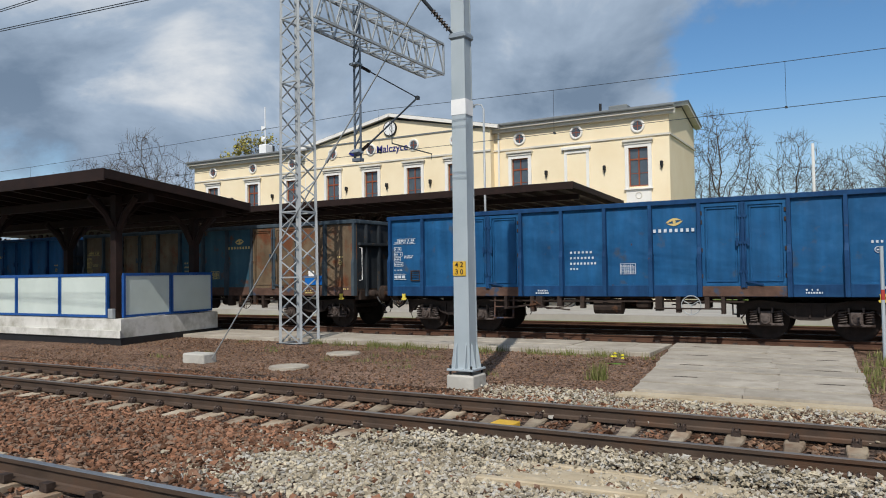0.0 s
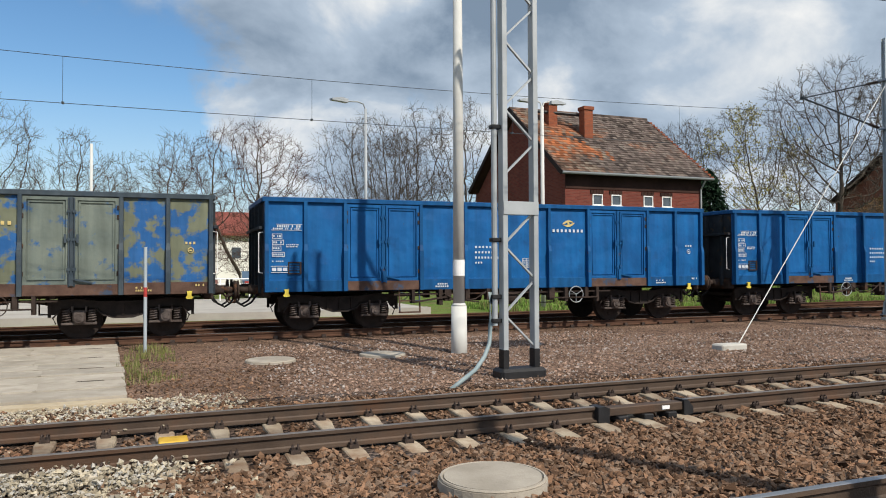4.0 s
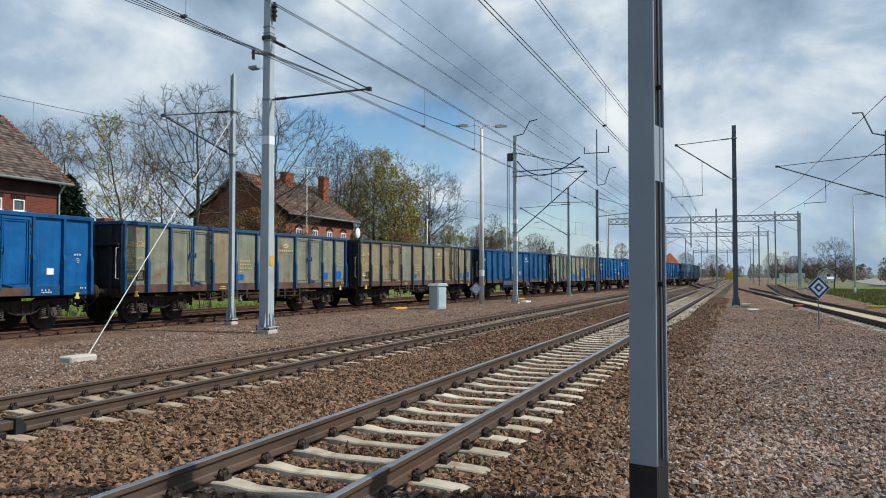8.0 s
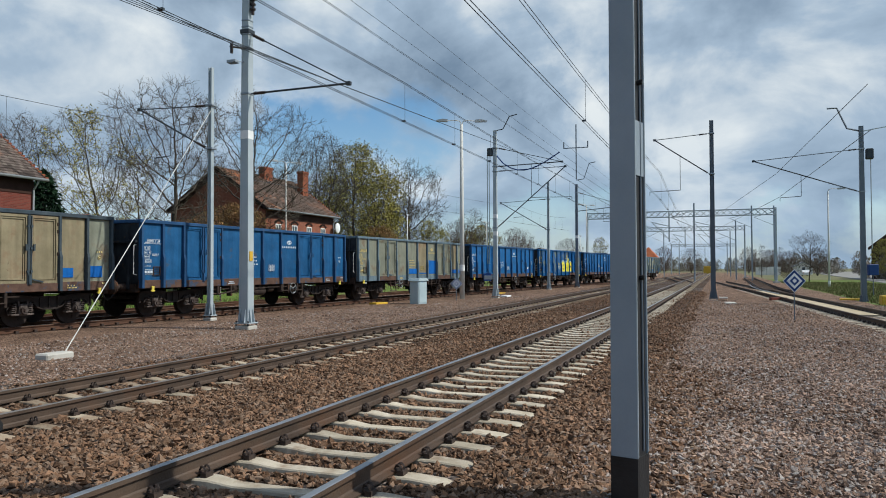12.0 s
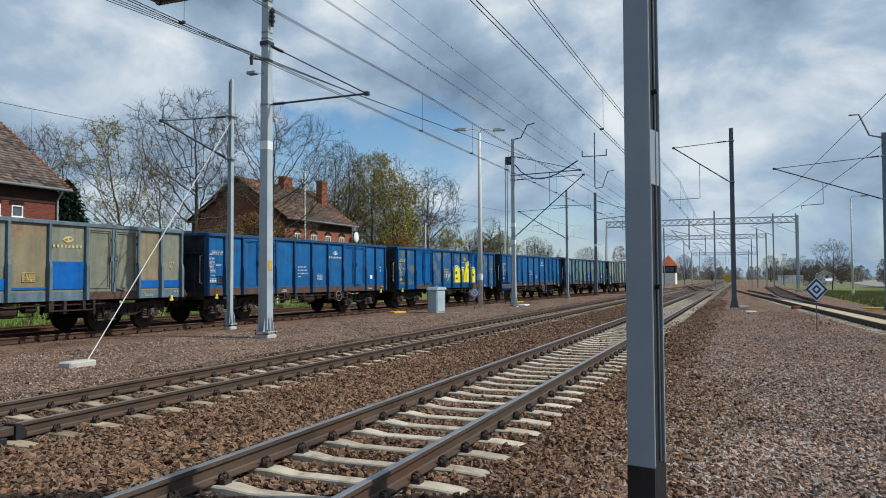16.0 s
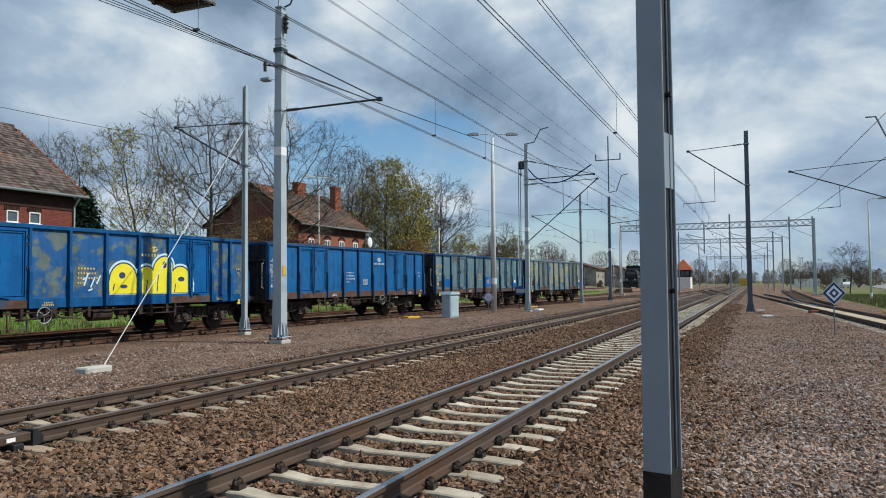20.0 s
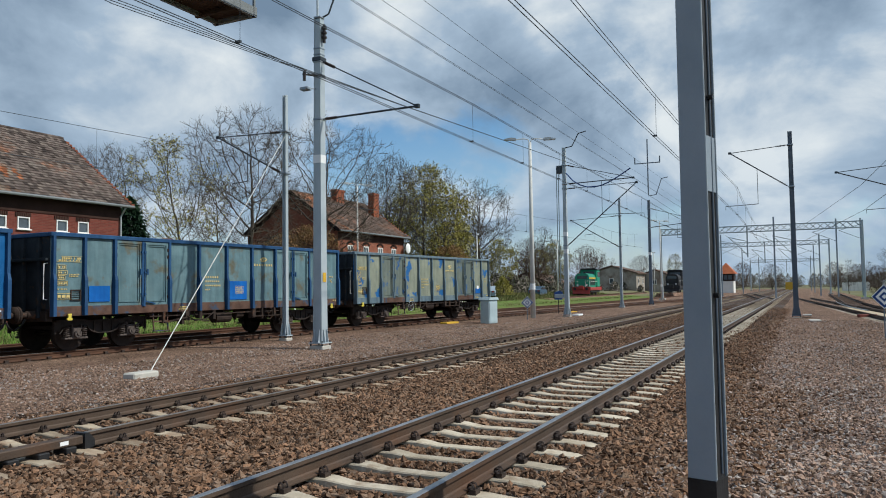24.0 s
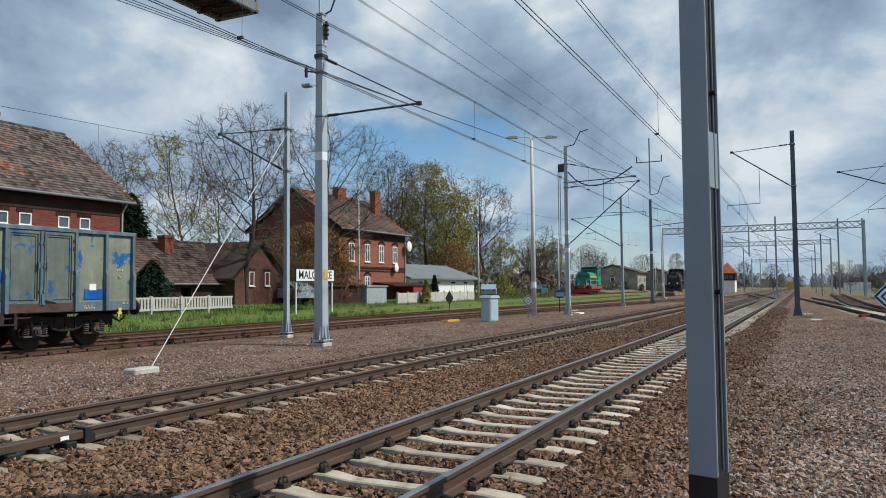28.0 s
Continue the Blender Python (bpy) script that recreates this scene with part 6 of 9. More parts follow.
        part("bracket", Form().tube((0, y, z - 1.2), (0, y + 2.2, z - 0.6), 0.05, n=6).tube((0, y, z - 2.9), (0, y + 2.2, z - 0.6), 0.05, n=6), M_mast, g)
    return g


gantry(101, 16.6, -6.7, 8.5, (6.0, 0.9), "long pale grey lattice gantry spanning all the tracks")
gantry(150, 15.0, -4.6, 9.0, (6.0, 1.5), "further pale grey lattice gantry over the tracks")
gantry(245, 14.0, -5.0, 8.6, (4.0,), "distant lattice gantry over the tracks")
for x, y, h in ((104, 3.0, 10.5), (128, -2.6, 9.5), (128, 11.6, 10), (175, 11.6, 10), (175, -2.4, 10), (240, 11.4, 10), (240, -2.4, 10), (118, -4.6, 11), (132, -8.5, 12)):
    m = thing("catenary_mast", "slim far-off catenary mast with a bracket", "catenary mast", pose(x, y, -0.3), group="catenary masts along the line")
    part("post", Form().box(-0.1, 0.1, -0.1, 0.1, -0.2, h, 0.02), M_mast_mid, m)
    s = 1 if y < 5 else -1
    part("bracket", Form().tube((0, 0, h - 1.0), (0, s * 3, h - 1.8), 0.035, n=6).tube((0, 0, h - 3.2), (0, s * 3, h - 1.8), 0.035, n=6), M_mast_mid, m)


# ---- lamps, signs, boxes ----
def street_lamp(x, y, z, h, label, heads=(-1, 1), r0=0.11, r1=0.06, turn=0.0, white=None, material=None, reach=0.85):
    p = thing("street_lamp", label, "street lamp", pose(x, y, z, 0, 0, turn), group="lamp posts round the station")
    mat = material or M_pole
    part("post", Form().tube((0, 0, -0.3), (0, 0, h), r0, r1, n=14), mat, p, smooth=True)
    if white:
        part("white_band", Form().tube((0, 0, white), (0, 0, white + 0.36), r0 + 0.004, n=14), M_white, p, "white painted band")
    for s in heads:
        part("arm", Form().wire([(0, 0, h - 0.05), (s * 0.1, 0, h + 0.18), (s * 0.35, 0, h + 0.24), (s * reach, 0, h + 0.2)], 0.03, 7), mat, p)
        part("head", Form().prism([(s * reach, h + 0.13), (s * (reach + 0.7), h + 0.16), (s * (reach + 0.72), h + 0.22), (s * (reach + 0.3), h + 0.31), (s * reach, h + 0.27)], "y", -0.12, 0.12), M_galv, p)
    return p


street_lamp(42.8, 14.6, -0.33, 10.7, "tall concrete platform lamp post with two lamp heads", turn=-65, white=1.75, r0=0.16, r1=0.09)
street_lamp(93.2, 15.4, -0.32, 9.6, "tall platform lamp post with two lamp heads", turn=-30, white=1.75)
street_lamp(52.0, 32.8, -0.35, 10.4, "slim white lamp post by the brick house", r0=0.09, r1=0.05, turn=-25, white=1.2)
street_lamp(74.0, 31.5, -0.35, 7.6, "slim white lamp post by the fence", heads=(1,), r0=0.08, r1=0.05, turn=20)
street_lamp(100, 30.5, -0.35, 8.2, "far platform lamp post", r0=0.09, r1=0.06)
street_lamp(128, 28.0, -0.35, 8.5, "far platform lamp post", r0=0.09, r1=0.06)
street_lamp(155, 27.0, -0.35, 8.5, "far platform lamp post", r0=0.09, r1=0.06)
street_lamp(82, -10.2, -0.5, 9.6, "pale lamp post beside the grass verge", heads=(-1,), turn=80, white=0.4)
street_lamp(8.2, 29.0, -0.35, 8.2, "white lamp post beside the station forecourt", heads=(-1,), turn=15, r0=0.075, r1=0.05, material=M_galv)
street_lamp(-1.8, 29.5, -0.35, 6.3, "thin white post on the forecourt", heads=(), r0=0.05, r1=0.05)
street_lamp(-15.0, 30.0, -0.3, 9.2, "lamp post in front of the station", heads=(-1,), turn=0, r0=0.06, r1=0.045, material=M_galv, reach=0.5)
street_lamp(15.6, 27.8, -0.35, 8.6, "white lamp post beside the brick house", heads=(-1, 1), turn=0, r0=0.1, r1=0.07, reach=0.4)
p5 = thing("street_lamp", "thick pale concrete post with a collar and white band", "street lamp", pose(6.16, 14.72, -0.33), group="lamp posts round the station")
part("post", Form().tube((0, 0, 0.98), (0, 0, 10.0), 0.125, 0.085, n=20), M_pole, p5, smooth=True)
part("sleeve", Form().tube((0, 0, -0.3), (0, 0, 1.02), 0.175, 0.165, n=20).tube((0, 0, 1.02), (0, 0, 1.08), 0.165, 0.125, n=20), M_pole, p5, smooth=True)
part("white_band", Form().tube((0, 0, 1.66), (0, 0, 1.99), 0.127, n=20), M_white, p5, "white painted band")


def diamond_sign(x, y, z, h, size, turn, label, on_post=True):
    s = thing("diamond_sign", label, "railway sign", pose(x, y, z, 0, 0, turn))
    if on_post:
        part("post", Form().tube((0, 0.02, -0.1), (0, 0.02, h), 0.022, n=8), M_mast_dark, s)
    for k, (r, m, nm) in enumerate(((size, M_white, "backing"), (size * 0.93, M_blue_sign, "blue_border"), (size * 0.68, M_white, "white_field"), (size * 0.42, M_blue_sign, "blue_field"), (size * 0.2, M_white, "white_centre"))):
        part(nm, Form().prism([(-r, h), (0, h - r), (r, h), (0, h + r)], "y", -0.01 - 0.004 * k, -0.004 - 0.004 * k), m, s)
    return s


diamond_sign(28.8, -2.5, -0.32, 1.4, 0.41, -70, "blue and white diamond-shaped railway sign on a thin post")
diamond_sign(40.9, 14.3, -0.32, 1.0, 0.36, -65, "small blue and white diamond sign beside the lamp post")
solid("marker_board", Form().prism([(-0.35, 1.0), (0, 0.5), (0.35, 1.0), (0, 1.6)], "y", -0.02, 0.02).tube((0, 0, -0.2), (0, 0, 0.6), 0.03, n=6), M_black, "dark diamond marker board seen from behind", "railway sign", at=pose(52, 24.6, -0.35, 0, 0, -40))
post2 = thing("marker_post", "thin grey marker post with a red stripe, by the walkway", "marker post", pose(0.0, 17.1, -0.335))
part("post", Form().tube((0, 0, -0.1), (0, 0, 2.3), 0.035, n=10), M_mast, post2)
part("red_stripe", Form().tube((0, 0, 1.25), (0, 0, 1.45), 0.037, n=10), paint("red_paint", (0.35, 0.03, 0.03), (0.45, 0.06, 0.05), bump=0.0), post2, "faded red stripe")
cab = thing("relay_cabinet", "pale blue-grey relay cabinet standing on the gravel", "cabinet", pose(36.15, 14.75, -0.335, 0, 0, -18))
part("body", Form().box(-0.36, 0.36, -0.3, 0.3, 0.03, 1.26, 0.03), M_cab, cab)
part("door", Form().box(-0.3, 0.3, -0.325, -0.3, 0.12, 1.15, 0.02), M_cab, cab)
part("lid", Form().prism([(-0.42, 1.26), (0.42, 1.26), (0.3, 1.4), (-0.3, 1.4)], "y", -0.36, 0.36), M_cab, cab)
part("plinth", Form().box(-0.45, 1.3, -0.5, 0.5, -0.1, 0.03, 0.01), M_concrete, cab)
for x, y, turn in ((34.9, 16.45, -8), (52.3, 15.0, -12), (47.6, 13.2, 0)):
    solid("cover_board", Form().box(-0.55, 0.55, -0.22, 0.22, 0.0, 0.1, 0.01), M_yellow if x != 47.6 else M_white, "yellow trackside cover board lying on the gravel", "cover board", at=pose(x, y, level(x, y), 0, 0, turn))
bs = thing("blue_post_box", "dark blue trackside telephone box on a post", "telephone box", pose(49.3, 15.0, -0.3, 0, 0, -60))
part("post", Form().tube((0, 0, -0.1), (0, 0, 1.0), 0.03, n=8), M_black, bs)
part("box", Form().prism([(-0.25, 1.0), (0.25, 1.0), (0.28, 1.5), (0.1, 1.6), (-0.28, 1.5)], "y", -0.15, 0.15), M_blue_sign, bs)
bs2 = thing("blue_post_box", "dark blue sign box on a thin post by the road", "telephone box", pose(55.0, -9.4, -0.45, 0, 0, -70))
part("post", Form().tube((0, 0, -0.1), (0, 0, 1.9), 0.03, n=8), M_mast_dark, bs2)
part("box", Form().box(-0.32, 0.32, -0.12, 0.12, 1.5, 2.2, 0.02), M_blue_sign, bs2)
solid("yellow_case", Form().box(-0.4, 0.4, -0.3, 0.3, 0, 0.55, 0.04), M_yellow, "small yellow switch machine case beside the siding", "switch case", at=pose(43.2, -8.0, -0.42))


def manhole(x, y, r, label, tall=0.04):
    m = thing("manhole_cover", label, "manhole", pose(x, y, level(x, y)))
    part("collar", Form().tube((0, 0, -0.1), (0, 0, tall - 0.02), r, r * 0.97, n=32), M_slab, m, smooth=False)
    part("cover", Form().tube((0, 0, tall - 0.02), (0, 0, tall), r * 0.87, n=32), M_slab, m)
    part("rim", Form().ring((0, 0, tall - 0.012), (0, 0, 1), r * 0.92, 0.015, 32, 6), M_slab, m)


manhole(2.62, 5.72, 0.46, "round pale concrete manhole cover between the tracks", 0.12)
manhole(2.25, 14.85, 0.5, "flat round concrete manhole cover in the gravel")
manhole(4.55, 14.98, 0.5, "flat round concrete manhole cover in the gravel")
manhole(-10.6, 11.95, 0.42, "flat round concrete manhole cover in the gravel")
manhole(-11.0, 14.3, 0.42, "flat round concrete manhole cover in the gravel")

# ---- buildings ----
M_cream = paint("cream_render", (0.79, 0.66, 0.44), (0.86, 0.75, 0.54), scale=0.5, rough=0.9, bump=0.08, fine=30)
M_trimw = paint("white_stucco", (0.70, 0.68, 0.63), (0.80, 0.79, 0.75), scale=1, rough=0.85, bump=0.05)
M_cornice = paint("pale_cornice", (0.56, 0.53, 0.46), (0.68, 0.65, 0.58), scale=1, rough=0.85, bump=0.05)
M_slate = paint("grey_metal_roof", (0.13, 0.145, 0.15), (0.20, 0.215, 0.22), scale=0.6, rough=0.6, bump=0.05)
M_sash = paint("red_brown_sash", (0.20, 0.05, 0.022), (0.28, 0.08, 0.035), scale=4, rough=0.6, bump=0.05)
M_pane = glass("window_pane", (0.055, 0.07, 0.085))
M_wood_dark = paint("dark_stained_timber", (0.009, 0.004, 0.003), (0.027, 0.013, 0.010), scale=3, rough=0.75, bump=0.2, fine=30)
M_blue_frame = paint("blue_panel_frame", (0.01, 0.06, 0.22), (0.016, 0.085, 0.3), scale=3, rough=0.5, bump=0.03)
M_panel_white = paint("milky_panel", (0.50, 0.57, 0.53), (0.60, 0.67, 0.63), scale=1.0, rough=0.5, bump=0.03)
M_whitewash = paint("whitewashed_concrete", (0.56, 0.55, 0.51), (0.68, 0.67, 0.63), scale=0.9, rough=0.9, bump=0.2, third=(0.33, 0.32, 0.275), third_at=0.57, third_scale=1.6, third_soft=0.25)
M_letters = paint("blue_letters", (0.012, 0.016, 0.14), (0.02, 0.026, 0.2), rough=0.5, bump=0.0)
M_paving = paint("station_paving", (0.31, 0.295, 0.265), (0.43, 0.41, 0.375), scale=0.8, rough=0.92, bump=0.15, fine=12)


def brick(name, a, b, mortar, dark=None):
    """Brick courses on the three wall directions, with soot at a larger scale."""
    m = paint(name, a, b, scale=0.5, rough=0.9, bump=0.0)
    n, l = m.node_tree.nodes, m.node_tree.links
    bs = n["Principled BSDF"]
    tc = n.new("ShaderNodeTexCoord")
    sp = n.new("ShaderNodeSeparateXYZ"); l.new(tc.outputs["Object"], sp.inputs[0])
    su = n.new("ShaderNodeMath"); l.new(sp.outputs["X"], su.inputs[0]); l.new(sp.outputs["Y"], su.inputs[1])
    cb = n.new("ShaderNodeCombineXYZ"); l.new(su.outputs[0], cb.inputs["X"]); l.new(sp.outputs["Z"], cb.inputs["Y"])
    t = n.new("ShaderNodeTexBrick")
    t.inputs["Scale"].default_value, t.inputs["Brick Width"].default_value, t.inputs["Row Height"].default_value, t.inputs["Mortar Size"].default_value = 1.0, 0.26, 0.077, 0.008
    t.inputs["Color1"].default_value, t.inputs["Color2"].default_value, t.inputs["Mortar"].default_value = (*a, 1), (*b, 1), (*mortar, 1)
    l.new(cb.outputs[0], t.inputs["Vector"])
    mx = n.new("ShaderNodeMix"); mx.data_type = "RGBA"; mx.inputs["Factor"].default_value = 0.7
    src = bs.inputs["Base Color"].links[0].from_socket
    l.new(src, mx.inputs["A"]); l.new(t.outputs["Color"], mx.inputs["B"]); l.new(mx.outputs["Result"], bs.inputs["Base Color"])
    bp = n.new("ShaderNodeBump"); bp.inputs["Strength"].default_value = 0.4; bp.inputs["Distance"].default_value = 0.01; bp.invert = True
    l.new(t.outputs["Fac"], bp.inputs["Height"]); l.new(bp.outputs[0], bs.inputs["Normal"])
    return m


M_brick = brick("red_brick", (0.12, 0.032, 0.024), (0.205, 0.058, 0.042), (0.15, 0.09, 0.075))
M_brick2 = brick("brown_brick", (0.2, 0.066, 0.041), (0.31, 0.112, 0.07), (0.23, 0.15, 0.115))
M_brick_old = brick("old_dark_brick", (0.08, 0.037, 0.028), (0.135, 0.065, 0.048), (0.11, 0.08, 0.065))
M_dark_brown = paint("dark_brown", (0.03, 0.017, 0.014), (0.065, 0.035, 0.028), scale=1, rough=0.95, bump=0.2)
M_chimney = brick("chimney_brick", (0.21, 0.06, 0.032), (0.31, 0.10, 0.05), (0.17, 0.10, 0.075))
M_tile = island_vary(paint("weathered_roof_tile", (0.055, 0.036, 0.028), (0.15, 0.095, 0.07), scale=0.5, rough=0.9, bump=0.2, fine=20, third=(0.30, 0.105, 0.045), third_at=0.51, third_scale=0.25, third_soft=0.14), 0.5, (0.2, 0.165, 0.13))
M_tile_dark = island_vary(paint("dark_roof_tile", (0.052, 0.037, 0.031), (0.127, 0.09, 0.072), scale=0.5, rough=0.9, bump=0.2, fine=20, third=(0.2, 0.085, 0.045), third_at=0.63, third_scale=0.4, third_soft=0.2), 0.45, (0.15, 0.115, 0.095))
M_tile_grey = island_vary(paint("greyed_roof_tile", (0.055, 0.042, 0.037), (0.128, 0.1, 0.087), scale=0.5, rough=0.9, bump=0.2, fine=20, third=(0.19, 0.095, 0.058), third_at=0.64, third_scale=0.5, third_soft=0.15), 0.55, (0.17, 0.14, 0.12))
M_fence = paint("pale_fence", (0.36, 0.35, 0.31), (0.52, 0.51, 0.46), scale=2, rough=0.9, bump=0.1)
M_winframe = paint("white_window_frame", (0.7, 0.7, 0.68), (0.8, 0.8, 0.78), rough=0.6, bump=0.0)


def wall_with_openings(x0, x1, z0, z1, holes, thick):
    """Wall in the x-z plane, outer face at y = 0, thickness towards +y, with real openings (x0, x1, z0, z1)."""
    f = Form()
    xs = sorted({x0, x1, *[h[0] for h in holes], *[h[1] for h in holes]})
    for a, b in zip(xs, xs[1:]):
        cuts = sorted((h[2], h[3]) for h in holes if h[0] <= a and h[1] >= b)
        z = z0
        for c, d in cuts:
            if c > z:
                f.box(a, b, 0, thick, z, c)
            z = d
        if z < z1:
            f.box(a, b, 0, thick, z, z1)
    return f


def arc_window(parent, x, z, w, h, at, frame=None, trims=None):
    """Casement window with mullion, transom and panes, set back in its opening."""
    win = part("window", Form().box(x - w / 2, x - w / 2 + 0.06, 0.1, 0.16, z, z + h).box(x + w / 2 - 0.06, x + w / 2, 0.1, 0.16, z, z + h).box(x - w / 2 + 0.06, x + w / 2 - 0.06, 0.1, 0.16, z, z + 0.07).box(x - w / 2 + 0.06, x + w / 2 - 0.06, 0.1, 0.16, z + h - 0.06, z + h), frame or M_sash, parent, at=at)
    part("mullion", Form().box(x - 0.035, x + 0.035, 0.09, 0.15, z + 0.07, z + h - 0.06), frame or M_sash, win)
    if h > 1.1:
        part("transom", Form().box(x - w / 2 + 0.06, x + w / 2 - 0.06, 0.085, 0.145, z + h * 0.68, z + h * 0.68 + 0.08), frame or M_sash, win)
        part("glazing_bar", Form().box(x - w / 2 + 0.06, x + w / 2 - 0.06, 0.11, 0.14, z + h * 0.33, z + h * 0.33 + 0.03), frame or M_sash, win)
    part("pane", Form().box(x - w / 2 + 0.06, x + w / 2 - 0.06, 0.125, 0.135, z + 0.07, z + h - 0.06), M_pane, win)
    return win


def station():
    s = thing("station_building", "cream two-storey railway station with white window trims and a clock gable", "station", pose(0, 40, -0.3))
    X0, X1, C0, C1 = -44.6, -9.1, -33.3, -19.3
    eave, depth = 10.25, 6.5
    wing = [-42.6, -38.6, -34.9]
    mid_w = [-30.95, -27.85, -24.6, -21.65]
    right = [-17.65, -10.75]
    W, H, Z = 1.04, 2.1, 6.35
    for name, a, b, ws, top, y in (("wall", X0, C0, wing, eave, 0), ("wall", C0, C1, mid_w, eave, -0.5), ("wall", C1, X1, right, eave, 0)):
        holes = [(x - W / 2, x + W / 2, Z, Z + H) for x in ws] + [(x - W / 2, x + W / 2, 1.0, 3.6) for x in ws]
        at = pose(0, y, 0)
        part(name, wall_with_openings(a, b, 0, top, holes, 0.5), M_cream, s, at=at)
        for x in ws:
            arc_window(s, x, Z, W, H, at)
            arc_window(s, x, 1.0, W, 2.6, at)
            t = part("window_trim", Form().box(x - W / 2 - 0.2, x - W / 2, -0.07, 0.0, Z - 0.1, Z + H + 0.18).box(x + W / 2, x + W / 2 + 0.2, -0.07, 0.0, Z - 0.1, Z + H + 0.18).box(x - W / 2, x + W / 2, -0.07, 0, Z + H, Z + H + 0.18), M_trimw, s, at=at)
            part("hood", Form().box(x - W / 2 - 0.3, x + W / 2 + 0.3, -0.2, 0.0, Z + H + 0.3, Z + H + 0.42, 0.02).box(x - W / 2 - 0.24, x + W / 2 + 0.24, -0.12, 0, Z + H + 0.18, Z + H + 0.3), M_cornice, t, "projecting window hood")
            part("window_sill", Form().box(x - W / 2 - 0.25, x + W / 2 + 0.25, -0.16, 0.1, Z - 0.18, Z - 0.1, 0.01), M_trimw, t)
            part("apron", Form().box(x - W / 2 - 0.15, x + W / 2 + 0.15, -0.05, 0, Z - 0.85, Z - 0.18), M_trimw, t)
            part("rosette", Form().ring((x, -0.055, Z - 0.5), (0, 1, 0), 0.16, 0.03, 16, 5), M_cornice, t)
    # blind window
    x = -14.2
    part("blind_window", Form().box(x - 0.72, x - 0.56, -0.06, 0, Z - 0.1, Z + H + 0.15).box(x + 0.56, x + 0.72, -0.06, 0, Z - 0.1, Z + H + 0.15).box(x - 0.56, x + 0.56, -0.06, 0, Z + H, Z + H + 0.15).box(x - 0.85, x + 0.85, -0.18, 0, Z + H + 0.2, Z + H + 0.36, 0.02), M_trimw, s)
    # round attic windows
    for x in wing + [-17.65, -14.2, -10.75]:
        round_window(s, x, 9.6, 0.0)
    for x in mid_w:
        round_window(s, x, 9.86, -0.5)
    # string course and cornice
    for a, b, y in ((X0, C0, 0), (C0 - 0.02, C1 + 0.02, -0.5), (C1, X1, 0)):
        part("string_course", Form().box(a, b, y - 0.07, y, 8.98, 9.08), M_cornice, s)
    for a, b in ((X0 - 0.35, C0), (C1, X1 + 0.35)):
        part("cornice", Form().box(a, b, -0.42, 0.0, eave - 0.02, eave + 0.16).box(a, b, -0.24, 0, eave - 0.2, eave - 0.02), M_cornice, s, "pale moulded cornice")
        part("gutter", Form().tube((a, -0.48, eave + 0.2), (b, -0.48, eave + 0.2), 0.08, n=8), M_slate, s)
    # side wall and gable at the right-hand end
    part("wall", Form().prism([(0.5, 0), (depth, 0), (depth, eave), (depth / 2, eave + 0.75), (0.5, eave + 0.16)], "x", X1 - 0.5, X1 - 0.002), M_cream, s)
    part("wall", Form().prism([(0.5, 0), (depth, 0), (depth, eave), (depth / 2, eave + 0.75), (0.5, eave + 0.16)], "x", X0 + 0.002, X0 + 0.5), M_cream, s)
    part("wall", Form().box(X0 + 0.5, X1 - 0.5, depth - 0.5, depth, 0, eave), M_cream, s)
    part("string_course", Form().box(X1, X1 + 0.07, -0.0, depth, 8.98, 9.08), M_cornice, s)
    part("bargeboard", Form().beam((X1 + 0.18, -0.45, eave + 0.15), (X1 + 0.18, depth / 2, eave + 0.96), 0.36, 0.2).beam((X1 + 0.18, depth + 0.4, eave + 0.15), (X1 + 0.18, depth / 2, eave + 0.96), 0.36, 0.2), M_cornice, s)
    roof = Form()
    for sgn, y0 in ((1, -0.55), (-1, depth + 0.55)):
        roof.face_set([(X0 - 0.4, y0, eave + 0.18), (X1 + 0.4, y0, eave + 0.18), (X1 + 0.4, depth / 2, eave + 1.05), (X0 - 0.4, depth / 2, eave + 1.05), (X0 - 0.4, y0, eave + 0.26), (X1 + 0.4, y0, eave + 0.26), (X1 + 0.4, depth / 2, eave + 1.13), (X0 - 0.4, depth / 2, eave + 1.13)],
                      [(0, 1, 2, 3), (4, 5, 6, 7), (0, 1, 5, 4), (1, 2, 6, 5), (2, 3, 7, 6), (3, 0, 4, 7)])
    r = part("roof", roof, M_slate, s, "dark grey sheet-metal roof")
    for x in (-13.6, -24.0, -39.0):
        part("vent_pipe", Form().tube((x, 2.6, eave + 0.7), (x, 2.6, eave + 1.4), 0.08, n=10), M_black, r)
    part("skylight", Form().box(-13.0, -11.9, 2.2, 3.0, eave + 0.8, eave + 1.12, 0.05), M_slate, r)
    # clock gable
    cx, apex = (C0 + C1) / 2, 11.66
    part("gable", Form().prism([(C0, eave - 0.002), (C1, eave - 0.002), (C1, eave + 0.1), (cx, apex), (C0, eave + 0.1)], "y", -0.5, 0.0), M_cream, s)
    for a in (C0 - 0.6, C1 + 0.6):
        part("raking_cornice", Form().beam((a, -0.63, eave + 0.1), (cx, -0.63, apex + 0.25), 0.26, 0.2), M_trimw, s, "white raking cornice")
    gr = Form()
